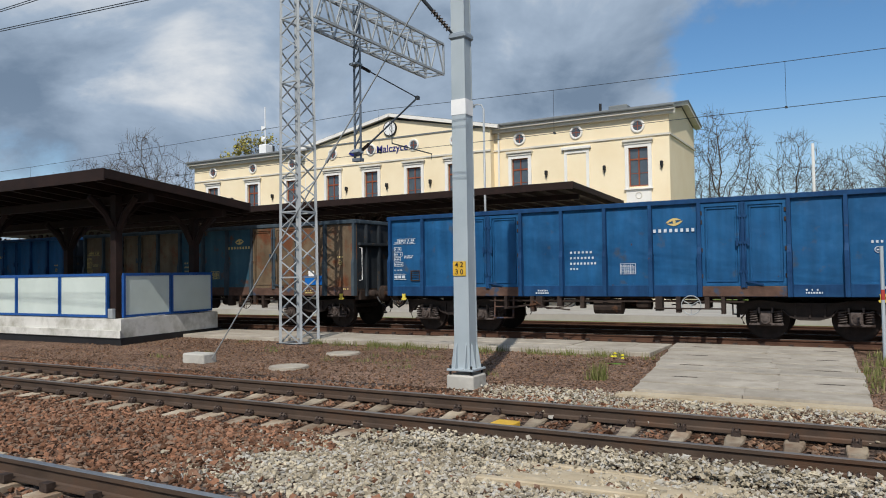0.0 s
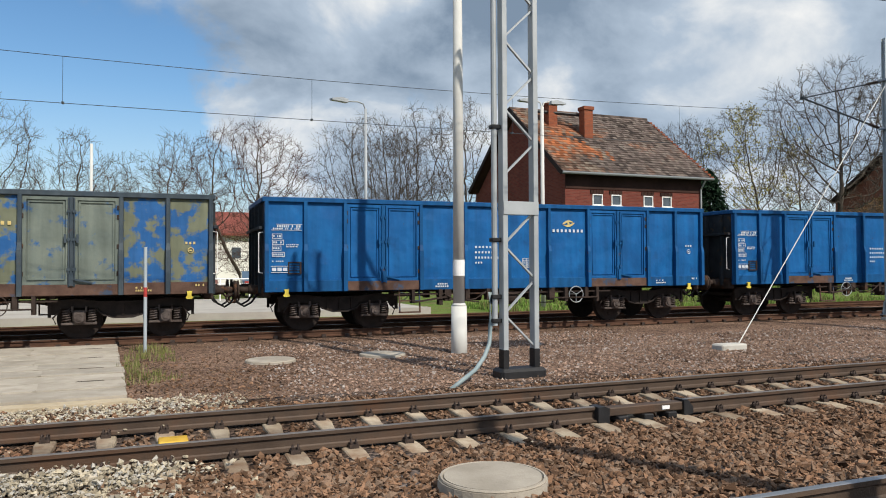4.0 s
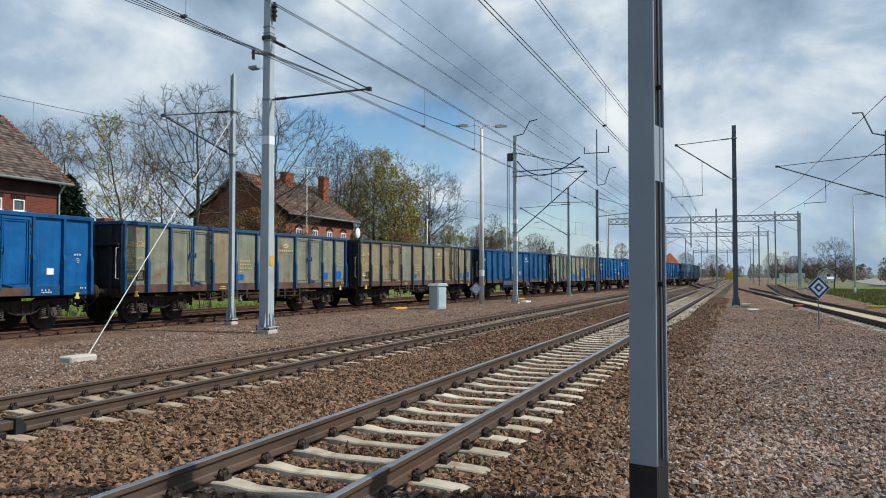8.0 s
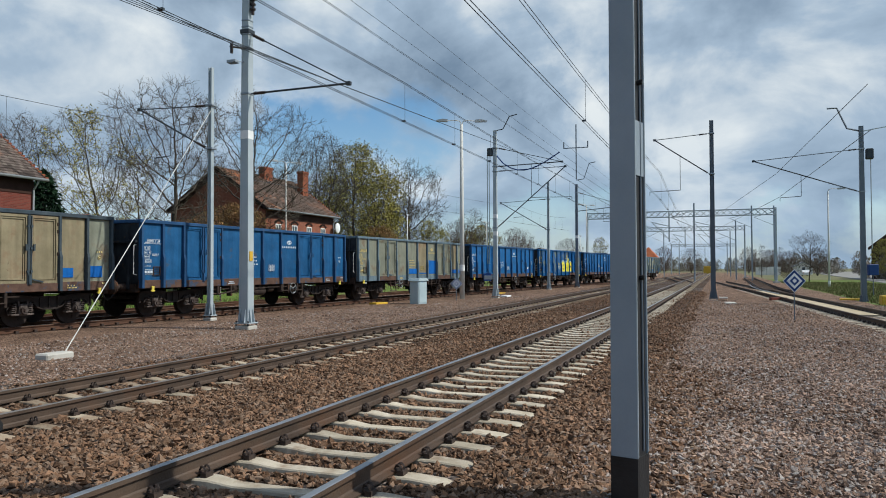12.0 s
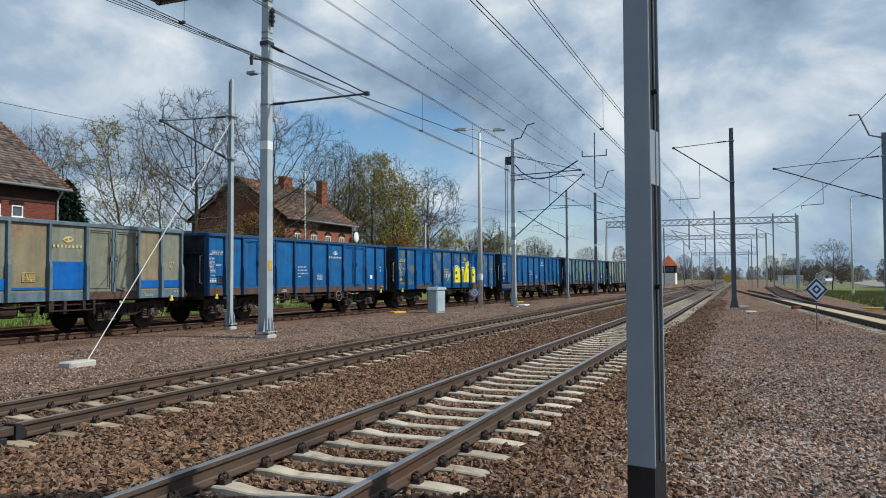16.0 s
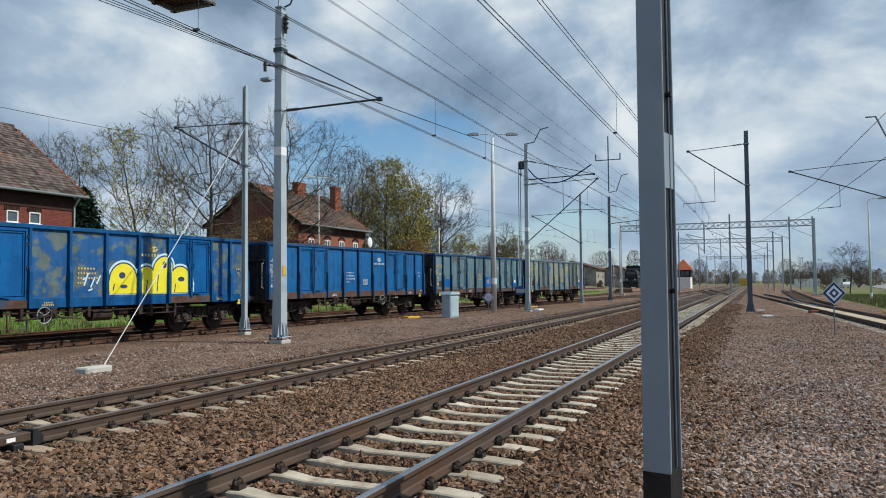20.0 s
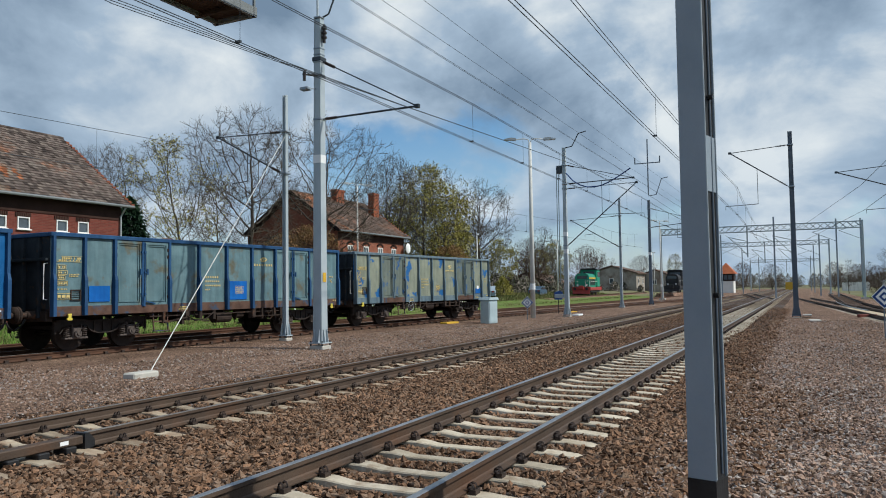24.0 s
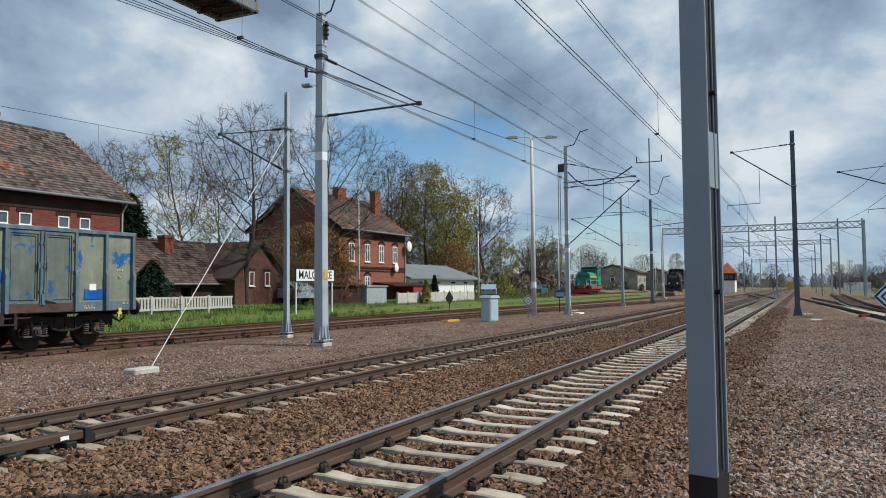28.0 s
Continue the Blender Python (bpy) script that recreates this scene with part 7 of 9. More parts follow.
    for a in (C0 - 0.7, C1 + 0.7):
        gr.face_set([(a, -0.7, eave + 0.16), (cx, -0.7, apex + 0.32), (cx, depth / 2, apex + 0.32), (a, depth / 2, eave + 0.16), (a, -0.7, eave + 0.22), (cx, -0.7, apex + 0.38), (cx, depth / 2, apex + 0.38), (a, depth / 2, eave + 0.22)],
                    [(0, 1, 2, 3), (4, 5, 6, 7), (0, 1, 5, 4), (1, 2, 6, 5), (2, 3, 7, 6), (3, 0, 4, 7)])
    part("gable_roof", gr, M_slate, s)
    CX, CZ = -26.32, 11.07
    ck = part("clock", Form().tube((CX, -0.5, CZ), (CX, -0.62, CZ), 0.49, n=32), M_black, s, "round black-rimmed station clock")
    part("dial", Form().tube((CX, -0.62, CZ), (CX, -0.635, CZ), 0.43, n=32), M_white, ck)
    marks = Form()
    for k in range(12):
        a = 6.28318 * k / 12
        marks.beam((CX + 0.33 * math.sin(a), -0.64, CZ + 0.33 * math.cos(a)), (CX + 0.4 * math.sin(a), -0.64, CZ + 0.4 * math.cos(a)), 0.035, 0.01)
    part("hour_marks", marks, M_black, ck)
    part("hour_pointer", Form().beam((CX, -0.65, CZ), (CX + 0.13, -0.65, CZ + 0.2), 0.05, 0.012), M_black, ck)
    part("minute_pointer", Form().beam((CX, -0.655, CZ), (CX + 0.2, -0.655, CZ - 0.27), 0.04, 0.012), M_black, ck)
    digits(s, "Malczyce", 0.66, pose(-26.22, -0.53, 9.8, 90, 0, 0), M_letters)
    part("emblem", Form().prism([(-29.6, 9.78), (-29.3, 10.0), (-28.8, 10.0), (-28.45, 9.8), (-28.8, 9.58), (-29.3, 9.58)], "y", -0.56, -0.505), M_letters, s, "dark blue railway emblem")
    for x in (-12.6, -16.0, -9.5, -23.4, -26.6, -29.8, -36.7, -40.6):
        y = -0.5 if C0 < x < C1 else 0
        part("wall_lamp", Form().box(x - 0.07, x + 0.07, y - 0.2, y, 7.35, 7.6, 0.02).tube((x, y - 0.1, 7.2), (x, y - 0.1, 7.35), 0.04, n=6), M_black, s)
    for x in (C1 + 0.35, C0 - 0.3):
        part("downpipe", Form().tube((x, -0.12, 0.2), (x, -0.12, eave), 0.06, n=8), M_trimw, s)
    part("aerial_box", Form().box(-39.95, -39.25, 2.0, 2.8, eave + 0.5, eave + 1.5, 0.05), M_white, s)
    part("aerial_mast", Form().tube((-39.65, 2.4, eave + 1.0), (-39.65, 2.4, eave + 4.4), 0.04, n=6).prism([(-39.95, eave + 3.0), (-39.55, eave + 2.8), (-39.95, eave + 2.6)], "y", 2.3, 2.5).prism([(-39.95, eave + 2.2), (-39.55, eave + 2.0), (-39.95, eave + 1.8)], "y", 2.3, 2.5), M_white, s)


def round_window(s, x, z, y):
    w = part("round_window", Form().ring((x, y - 0.02, z), (0, 1, 0), 0.32, 0.07, 22, 6), M_trimw, s, "white ring round a small attic window")
    part("pane", Form().tube((x, y - 0.012, z), (x, y - 0.006, z), 0.3, n=22), M_pane, w)
    part("glazing_bar", Form().box(x - 0.02, x + 0.02, y - 0.03, y - 0.013, z - 0.28, z + 0.28).box(x - 0.28, x + 0.28, y - 0.03, y - 0.013, z - 0.02, z + 0.02), M_sash, w)


station()

# forecourt paving and low canopy behind the train
solid("forecourt", Form().box(-75, 10.5, 28.3, 39.9, -0.6, -0.13).box(-75, 10.5, 27.75, 28.3, -0.6, -0.11), M_paving, "pale paved station platform and forecourt", "platform", kind="structure")


def canopy(x0, x1, y0, y1, z, label, posts, slope=0.35):
    """Single-pitch timber roof, high at the front (y0), on braced posts."""
    c = thing("platform_canopy", label, "canopy", group="timber platform canopies")

    def at(y):
        return z + slope * (y1 - y) / (y1 - y0)

    part("roof", Form().prism([(y0, at(y0)), (y1, z), (y1, z + 0.07), (y0, at(y0) + 0.07)], "x", x0, x1), M_wood_dark, c)
    part("fascia", Form().box(x0, x1 + 0.04, y0 - 0.05, y0, at(y0) - 0.2, at(y0) + 0.11), M_wood_dark, c)
    part("fascia", Form().box(x0, x1 + 0.04, y1, y1 + 0.05, z - 0.2, z + 0.11), M_wood_dark, c)
    part("end_board", Form().prism([(y0, at(y0) - 0.14), (y1, z - 0.14), (y1, z + 0.1), (y0, at(y0) + 0.1)], "x", x1, x1 + 0.04), M_wood_dark, c)
    x = x1 - 0.4
    while x > max(x0, -48):
        part("rafter", Form().beam((x, y0 + 0.05, at(y0) - 0.11), (x, y1 - 0.05, z - 0.11), 0.1, 0.2), M_wood_dark, c)
        x -= 0.95
    for y in (y0 + 1.7, y1 - 0.75):
        part("purlin", Form().box(x0, x1 - 0.3, y - 0.1, y + 0.1, at(y) - 0.44, at(y) - 0.2), M_wood_dark, c)
    for px, py, pz in posts:
        h = at(py) - 0.24
        p = part("post", Form().box(px - 0.12, px + 0.12, py - 0.12, py + 0.12, pz, h, 0.02), M_wood_dark, c)
        for dx, dy in ((-1, 0), (1, 0), (0, -1), (0, 1)):
            part("brace", Form().wire([(px + dx * 0.1, py + dy * 0.1, h - 1.0), (px + dx * 0.35, py + dy * 0.35, h - 0.55), (px + dx * 0.85, py + dy * 0.85, h - 0.1)], 0.09, 6), M_wood_dark, p)
    return c


canopy(-62, -10.9, 30.0, 37.4, 4.98, "long dark timber canopy over the far platform", [(x, 33.7, -0.2) for x in range(-60, -14, 6)], slope=0.24)

# island platform with a panelled parapet and canopy
plat = thing("platform_island", "whitewashed concrete platform block with a dark plinth", "platform", kind="structure")
part("body", Form().prism([(-80, 13.75), (-18.25, 13.75), (-18.75, 17.75), (-80, 17.75)], "z", -0.1, 0.42), M_whitewash, plat)
part("ledge", Form().prism([(-80, 13.66), (-18.17, 13.66), (-18.25, 13.75), (-80, 13.75)], "z", -0.1, 0.1), M_whitewash, plat)
part("plinth", Form().prism([(-80, 13.72), (-18.22, 13.72), (-18.72, 17.78), (-80, 17.78)], "z", -0.6, -0.1), M_black, plat, "black tarred plinth")
panels = [(pose(-18.95 - 2.2 * i, 13.86, 0.42, 0, 0, 180), 2.19) for i in range(9)] + [(pose(-18.40 - 0.24 * i, 13.92 + 1.86 * i, 0.42, 0, 0, 97.4), 1.85) for i in range(2)]
for m, w in panels:
    p = part("parapet_panel", Form().box(0.07, w - 0.05, -0.008, 0.008, 0.1, 1.2), M_panel_white, plat, "milky white panel", at=m)
    part("frame", Form().box(0, w, -0.03, 0.03, 1.2, 1.28).box(0, w, -0.03, 0.03, 0.03, 0.1).box(0, 0.07, -0.04, 0.04, 0.1, 1.2).box(w - 0.05, w, -0.03, 0.03, 0.1, 1.2), M_blue_frame, p, "blue steel frame")
canopy(-80, -17.3, 12.55, 17.7, 3.78, "dark timber canopy over the island platform", [(-18.75, 13.98, 0.42), (-19.0, 17.0, 0.42)] + [(-25.5 - 6.5 * k, y, 0.42) for k in range(5) for y in (14.3, 17.0)], slope=0.52)
solid("junction_box", Form().box(-0.1, 0.1, -0.06, 0.06, 0, 0.28, 0.015), M_galv, "small grey junction box on the platform post", "junction box", at=pose(-18.72, 13.8, 0.42))

# ---- concrete walkway ----
M_soot_joint = paint("dark_joint", (0.05, 0.042, 0.035), (0.1, 0.085, 0.07), rough=0.95)
M_sand = paint("sandy_concrete", (0.36, 0.29, 0.19), (0.52, 0.44, 0.32), scale=2.5, rough=0.95, bump=0.4, fine=30)
walkway = thing("walkway", "worn concrete slab crossing leading to the siding", "walkway", kind="structure")
rng = random.Random(4)
cracks = Form()
for i in range(9):
    y0, y1 = 11.62 + 0.735 * i, 11.62 + 0.735 * (i + 1) - 0.016
    xl, xr = -3.42 - 0.09 * i, -0.22 - 0.04 * i
    j, top = rng.uniform(-0.03, 0.03), -0.242 + 0.0105 * i + rng.uniform(-0.006, 0.006)
    split = xl + (xr - xl) * rng.uniform(0.35, 0.7)
    for a, b in ((xl + j, split), (split + 0.008, xr + j)):
        notch = rng.uniform(0.0, 0.05)
        part("slab", Form().prism([(a, y0), (b - notch, y0), (b, y0 + 0.08), (b - 0.045, y1), (a - 0.06, y1)], "z", -0.5, top), M_slab, walkway)
    if i % 2 == 1:
        for a in (xl + 0.35, xr - 0.75):
            cracks.prism([(a, y1 - 0.03), (a + 0.2, y1 - 0.05), (a + 0.42, y1 - 0.025), (a + 0.4, y1 + 0.03), (a + 0.05, y1 + 0.025)], "z", -0.4, top + 0.004)
part("broken_joint", cracks, M_soot_joint, walkway, "dark broken slab joints")
part("edge_slab", Form().prism([(-3.6, 11.28), (-0.1, 11.32), (-0.2, 11.6), (-3.5, 11.6)], "z", -0.5, -0.285), M_sand, walkway, "sandy worn front strip")
path = thing("footpath", "concrete slab footpath along the siding", "footpath", kind="structure")
for i in range(11):
    x = -19.0 + 1.4 * i
    for y0, y1 in ((16.12, 17.15), (17.17, 18.2)):
        if x < -4.6:
            part("slab", Form().box(x + rng.uniform(-0.02, 0.02), min(x + 1.385, -4.3), y0 + rng.uniform(-0.02, 0.02), y1, -0.6, -0.175 + rng.uniform(-0.012, 0.01), 0.012), M_slab, path)
for x, y in ((-4.25, 8.75), (0.28, 8.8)):
    b = thing("yellow_track_plate", "yellow plate lying between the rails", "track plate", pose(x, y, -0.275, 0, 0, 0))
    part("plate", Form().box(-0.15, 0.15, -0.14, 0.14, -0.1, -0.03, 0.01), M_yellow, b)


# ---- houses ----
def tiles(form, p0, along, up, width, run, tile_w=0.24, course=0.27, keep=None, seed=0):
    """Overlapping tiles on a slope: p0 lower corner, unit vectors along the eave and up the slope."""
    rng = random.Random(seed)
    p0, along, up = Vector(p0), Vector(along), Vector(up)
    nrm = along.cross(up).normalized()
    for r in range(int(run / course)):
        for c in range(int(width / tile_w)):
            a = c * tile_w + (tile_w / 2 if r % 2 else 0)
            if keep and not keep(a, r * course):
                continue
            j = rng.uniform(-0.012, 0.012)
            q = p0 + along * a + up * (r * course + j)
            lift = 0.035 + rng.uniform(0, 0.018)
            w = along * (tile_w - 0.012)
            t = up * (course * 1.18)
            form.face_set([q + nrm * lift, q + w + nrm * lift, q + w + t + nrm * 0.012, q + t + nrm * 0.012, q, q + w], [(0, 1, 2, 3), (4, 5, 1, 0)])
    return form


def gable_house(name, label, x0, x1, y0, y1, zg, ze, zr, wall_mat, tile_mat, over=0.45, warm=-1.0):
    h = thing(name, label, "house")
    ym = (y0 + y1) / 2
    run = math.hypot(ym - y0 + over, zr - ze)
    part("roof", Form().face_set([(x0 - over, y0 - over, ze), (x1 + over, y0 - over, ze), (x1 + over, ym, zr), (x0 - over, ym, zr), (x0 - over, y0 - over, ze - 0.14), (x1 + over, y0 - over, ze - 0.14), (x1 + over, ym, zr - 0.14), (x0 - over, ym, zr - 0.14)], [(0, 1, 2, 3), (4, 5, 6, 7), (0, 1, 5, 4), (1, 2, 6, 5), (2, 3, 7, 6), (3, 0, 4, 7)]), M_dark_brown, h)
    part("roof", Form().face_set([(x0 - over, y1 + over, ze), (x1 + over, y1 + over, ze), (x1 + over, ym, zr), (x0 - over, ym, zr), (x0 - over, y1 + over, ze - 0.14), (x1 + over, y1 + over, ze - 0.14), (x1 + over, ym, zr - 0.14), (x0 - over, ym, zr - 0.14)], [(0, 1, 2, 3), (4, 5, 6, 7), (0, 1, 5, 4), (1, 2, 6, 5), (2, 3, 7, 6), (3, 0, 4, 7)]), M_dark_brown, h)
    wide = x1 - x0 + 2 * over - 0.1

    def is_warm(a, r):
        return a / wide < warm + 0.3 * warm * (r / run - 0.5) + 0.1 * math.sin(r * 2.3 + a) + 0.06 * math.sin(a * 9.1 + r * 13.7)

    for zone, mat, words in ((is_warm, M_tile, "warmer orange clay tiles"), (lambda a, r: not is_warm(a, r), tile_mat, "greyed weathered clay tiles")):
        f = tiles(Form(), (x0 - over, y0 - over, ze + 0.004), (1, 0, 0), Vector((0, ym - y0 + over, zr - ze)).normalized(), wide, run - 0.1, keep=zone, seed=len(label))
        if f.v:
            tagged(part("roof_tiles", f, mat, h, words), kind="stuff")
    ridge = Form()
    k = x0 - over
    while k < x1 + over - 0.1:
        ridge.tube((k, ym, zr - 0.03), (k + 0.36, ym, zr - 0.02), 0.12, 0.105, n=8)
        k += 0.34
    part("ridge_tiles", ridge, tile_mat, h)
    verge = Form()
    for i in range(int(run / 0.3)):
        u = i * 0.3 / run
        verge.box(x1 + over - 0.12, x1 + over + 0.08, y0 - over + (ym - y0 + over) * u, y0 - over + (ym - y0 + over) * u + 0.24, ze + (zr - ze) * u - 0.02, ze + (zr - ze) * u + 0.1)
    part("verge_tiles", verge, M_chimney, h, "orange verge tiles")
    part("gutter", Form().tube((x0 - over, y0 - over - 0.07, ze - 0.06), (x1 + over, y0 - over - 0.07, ze - 0.06), 0.075, n=8), M_slate, h)
    part("downpipe", Form().wire([(x1 - 0.06, y0 - over, ze - 0.15), (x1 - 0.06, y0 - 0.09, ze - 0.6), (x1 - 0.06, y0 - 0.09, zg)], 0.05, 8), M_galv, h)
    for x in (x0, x1 - 0.36):
        part("wall", Form().prism([(y0 + 0.37, zg - 0.4), (y1, zg - 0.4), (y1, ze - 0.1), (ym, zr - 0.3), (y0 + 0.37, ze - 0.02)], "x", x, x + 0.36), wall_mat, h)
    part("wall", Form().box(x0, x1, y1, y1 + 0.36, zg - 0.4, ze - 0.1), wall_mat, h)
    part("bargeboard", Form().beam((x0 - over - 0.02, y0 - over, ze - 0.06), (x0 - over - 0.02, ym, zr - 0.06), 0.05, 0.24).beam((x0 - over - 0.02, y1 + over, ze - 0.06), (x0 - over - 0.02, ym, zr - 0.06), 0.05, 0.24), M_wood_dark, h)
    return h


def chimney(h, x, y, z0, z1, w=0.62, d=0.62):
    c = part("chimney", Form().box(x - w / 2, x + w / 2, y - d / 2, y + d / 2, z0, z1 - 0.2), M_chimney, h, "red brick chimney")
    part("cap", Form().box(x - w / 2 - 0.06, x + w / 2 + 0.06, y - d / 2 - 0.06, y + d / 2 + 0.06, z1 - 0.2, z1, 0.015), M_chimney, c)
    part("flue", Form().box(x - w / 4, x + w / 4, y - d / 4, y + d / 4, z1, z1 + 0.012), M_black, c)


def small_window(h, x, y, z, w, hh, arched=False):
    fr = 0.055 if hh < 1 else 0.08
    win = part("window", Form().box(x - w / 2, x - w / 2 + fr, y - 0.03, y + 0.1, z, z + hh).box(x + w / 2 - fr, x + w / 2, y - 0.03, y + 0.1, z, z + hh).box(x - w / 2 + fr, x + w / 2 - fr, y - 0.03, y + 0.1, z, z + fr).box(x - w / 2 + fr, x + w / 2 - fr, y - 0.03, y + 0.1, z + hh - fr, z + hh), M_winframe, h, "white casement window")
    part("pane", Form().box(x - w / 2 + fr, x + w / 2 - fr, y + 0.03, y + 0.04, z + fr, z + hh - fr), M_pane, win)
    part("window_sill", Form().box(x - w / 2 - 0.06, x + w / 2 + 0.06, y - 0.1, y, z - 0.06, z, 0.01), M_winframe, win)
    if hh > 1:
        part("mullion", Form().box(x - 0.035, x + 0.035, y - 0.02, y + 0.06, z + fr, z + hh - fr).box(x - w / 2 + fr, x - 0.035, y - 0.02, y + 0.06, z + hh * 0.64, z + hh * 0.64 + 0.06).box(x + 0.035, x + w / 2 - fr, y - 0.02, y + 0.06, z + hh * 0.64, z + hh * 0.64 + 0.06), M_winframe, win)
        head = Form()
        for i in range(9):
            a = math.pi * (0.18 + 0.64 * i / 8)
            head.beam((x + 0.62 * w * math.cos(a), y - 0.02, z + hh - 0.14 + 0.4 * w * math.sin(a)), (x + 0.86 * w * math.cos(a), y - 0.02, z + hh - 0.14 + 0.62 * w * math.sin(a)), 0.07, 0.08)
        part("brick_arch", head, M_dark_brown, win, "dark brick arch")
    else:
        head = Form()
        for i in range(int(w / 0.09) + 3):
            head.box(x - w / 2 - 0.12 + 0.09 * i, x - w / 2 - 0.05 + 0.09 * i, y - 0.05, y, z + hh + 0.02, z + hh + 0.2)
        part("brick_lintel", head, M_dark_brown, win, "soldier-course brick lintel")


# house beside the station
h1 = gable_house("brick_house", "red brick house with a weathered orange-brown tile roof and two chimneys", 19.85, 28.5, 33.0, 43.6, -0.3, 6.25, 10.55, M_brick, M_tile_grey, warm=0.33)
wins = [(21.78, 0.62), (22.94, 0.62), (24.97, 0.62), (26.18, 0.62)]
part("wall", wall_with_openings(19.85, 28.5, -0.7, 6.2, [(x - 0.31, x + 0.31, 4.62, 5.2) for x, w in wins] + [(x - 0.45, x + 0.45, 1.2, 2.8) for x in (21.9, 24.2, 26.5)], 0.36), M_brick, h1, at=pose(0, 33, 0))
for x, w in wins:
    small_window(h1, x, 33.0, 4.62, w, 0.58)
for x in (21.9, 24.2, 26.5):
    small_window(h1, x, 33.0, 1.2, 0.9, 1.6)
part("soot_frieze", Form().box(19.85, 28.5, 32.96, 33.0, 5.45, 6.15), M_dark_brown, h1, "dark raised band below the eave")
chimney(h1, 21.3, 36.9, 9.0, 10.75, 0.55, 0.55)
chimney(h1, 23.0, 35.9, 8.4, 10.4, 0.55, 0.55)
part("chimney_pipe", Form().tube((20.4, 37.0, 10.2), (23.0, 36.2, 10.0), 0.09, n=8), M_black, h1)

# house further along
G2 = 0.55
h2 = gable_house("brick_house", "two-storey brown brick house with a tile roof and arched white windows", 50.9, 62.0, 34.0, 43.0, G2, 6.45, 9.95, M_brick2, M_tile_dark, warm=0.16)
up_w, lo_w = [52.75, 55.25, 57.65, 60.1], [52.75, 55.25]
part("wall", wall_with_openings(50.9, 62.0, G2 - 0.8, 6.4, [(x - 0.42, x + 0.42, 3.75, 5.3) for x in up_w] + [(x - 0.42, x + 0.42, 1.35, 2.5) for x in lo_w], 0.36), M_brick2, h2, at=pose(0, 34, 0))
for x in up_w:
    small_window(h2, x, 34.0, 3.75, 0.84, 1.55)
for x in lo_w:
    small_window(h2, x, 34.0, 1.35, 0.84, 1.15)
part("string_course", Form().box(50.85, 62.05, 33.9, 34.0, 3.2, 3.36).box(50.85, 62.05, 33.93, 34.0, 2.95, 3.05), M_dark_brown, h2)
part("soot_frieze", Form().box(50.9, 62.0, 33.96, 34.0, 5.7, 6.3), M_dark_brown, h2)
chimney(h2, 57.2, 38.2, 9.2, 10.75, 1.3, 0.6)
chimney(h2, 60.9, 36.6, 7.4, 10.7, 0.95, 0.6)
part("dish", Form().ball((62.0, 33.5, 5.4), 0.5, 14, 8, (0.9, 0.25, 1.0)).tube((62.0, 33.6, 5.4), (62.0, 34.0, 5.2), 0.03, n=6), M_white, h2, "white satellite dish")
part("dish", Form().ball((59.7, 33.6, 3.3), 0.4, 14, 8, (0.9, 0.25, 1.0)).tube((59.7, 33.7, 3.3), (59.7, 34.0, 3.2), 0.03, n=6), M_white, h2, "white satellite dish")
part("porch", Form().prism([(33.9, 2.0), (31.8, 1.75), (31.8, 1.62), (33.9, 1.87)], "x", 56.0, 64.0), M_dark_brown, h2, "low dark lean-to roof")
part("porch_wall", Form().box(59.8, 63.4, 31.9, 33.9, 0.3, 1.66), paint("red_shed", (0.22, 0.03, 0.03), (0.3, 0.05, 0.04), bump=0.1), h2, "red boarded lean-to")

low = gable_house("cottage", "low cottage with a long dark tile roof behind the fence", 28.4, 39.8, 34.2, 42.0, 0.4, 1.9, 4.75, M_brick2, M_tile_dark, over=0.3)
part("wall", wall_with_openings(28.4, 37.4, 0.0, 1.85, [(30.5, 31.3, 0.9, 1.6), (34.0, 34.8, 0.9, 1.6)], 0.3), M_dark_brown, low, at=pose(0, 34.2, 0))
chimney(low, 35.4, 37.0, 3.6, 5.0, 0.7, 0.6)
wing = thing("cottage_wing", "brick gable wing of the cottage with dark bargeboards", "house")
part("wall", Form().prism([(37.4, 0.0), (42.4, 0.0), (42.4, 2.3), (39.9, 4.35), (37.4, 2.3)], "y", 33.0, 40.0), M_brick_old, wing)
part("roof", Form().face_set([(36.9, 32.8, 2.05), (39.9, 32.8, 4.6), (39.9, 40.2, 4.6), (36.9, 40.2, 2.05), (36.9, 32.8, 2.2), (39.9, 32.8, 4.75), (39.9, 40.2, 4.75), (36.9, 40.2, 2.2)], [(0, 1, 2, 3), (4, 5, 6, 7), (0, 1, 5, 4), (1, 2, 6, 5), (2, 3, 7, 6), (3, 0, 4, 7)]), M_tile_dark, wing)
part("roof", Form().face_set([(42.9, 32.8, 2.05), (39.9, 32.8, 4.6), (39.9, 40.2, 4.6), (42.9, 40.2, 2.05), (42.9, 32.8, 2.2), (39.9, 32.8, 4.75), (39.9, 40.2, 4.75), (42.9, 40.2, 2.2)], [(0, 1, 2, 3), (4, 5, 6, 7), (0, 1, 5, 4), (1, 2, 6, 5), (2, 3, 7, 6), (3, 0, 4, 7)]), M_tile_dark, wing)
part("bargeboard", Form().beam((36.9, 32.76, 2.1), (39.9, 32.76, 4.66), 0.05, 0.16).beam((42.9, 32.76, 2.1), (39.9, 32.76, 4.66), 0.05, 0.12), M_wood_dark, wing, "dark weathered bargeboards")
for x in (39.0, 40.6):
    small_window(wing, x, 32.98, 1.7, 0.5, 0.95)

shed = thing("outbuilding", "low white outbuilding with a grey sheet roof", "shed")
part("wall", Form().box(66.5, 83.0, 36.0, 44.0, 0.0, 2.45), M_trimw, shed)
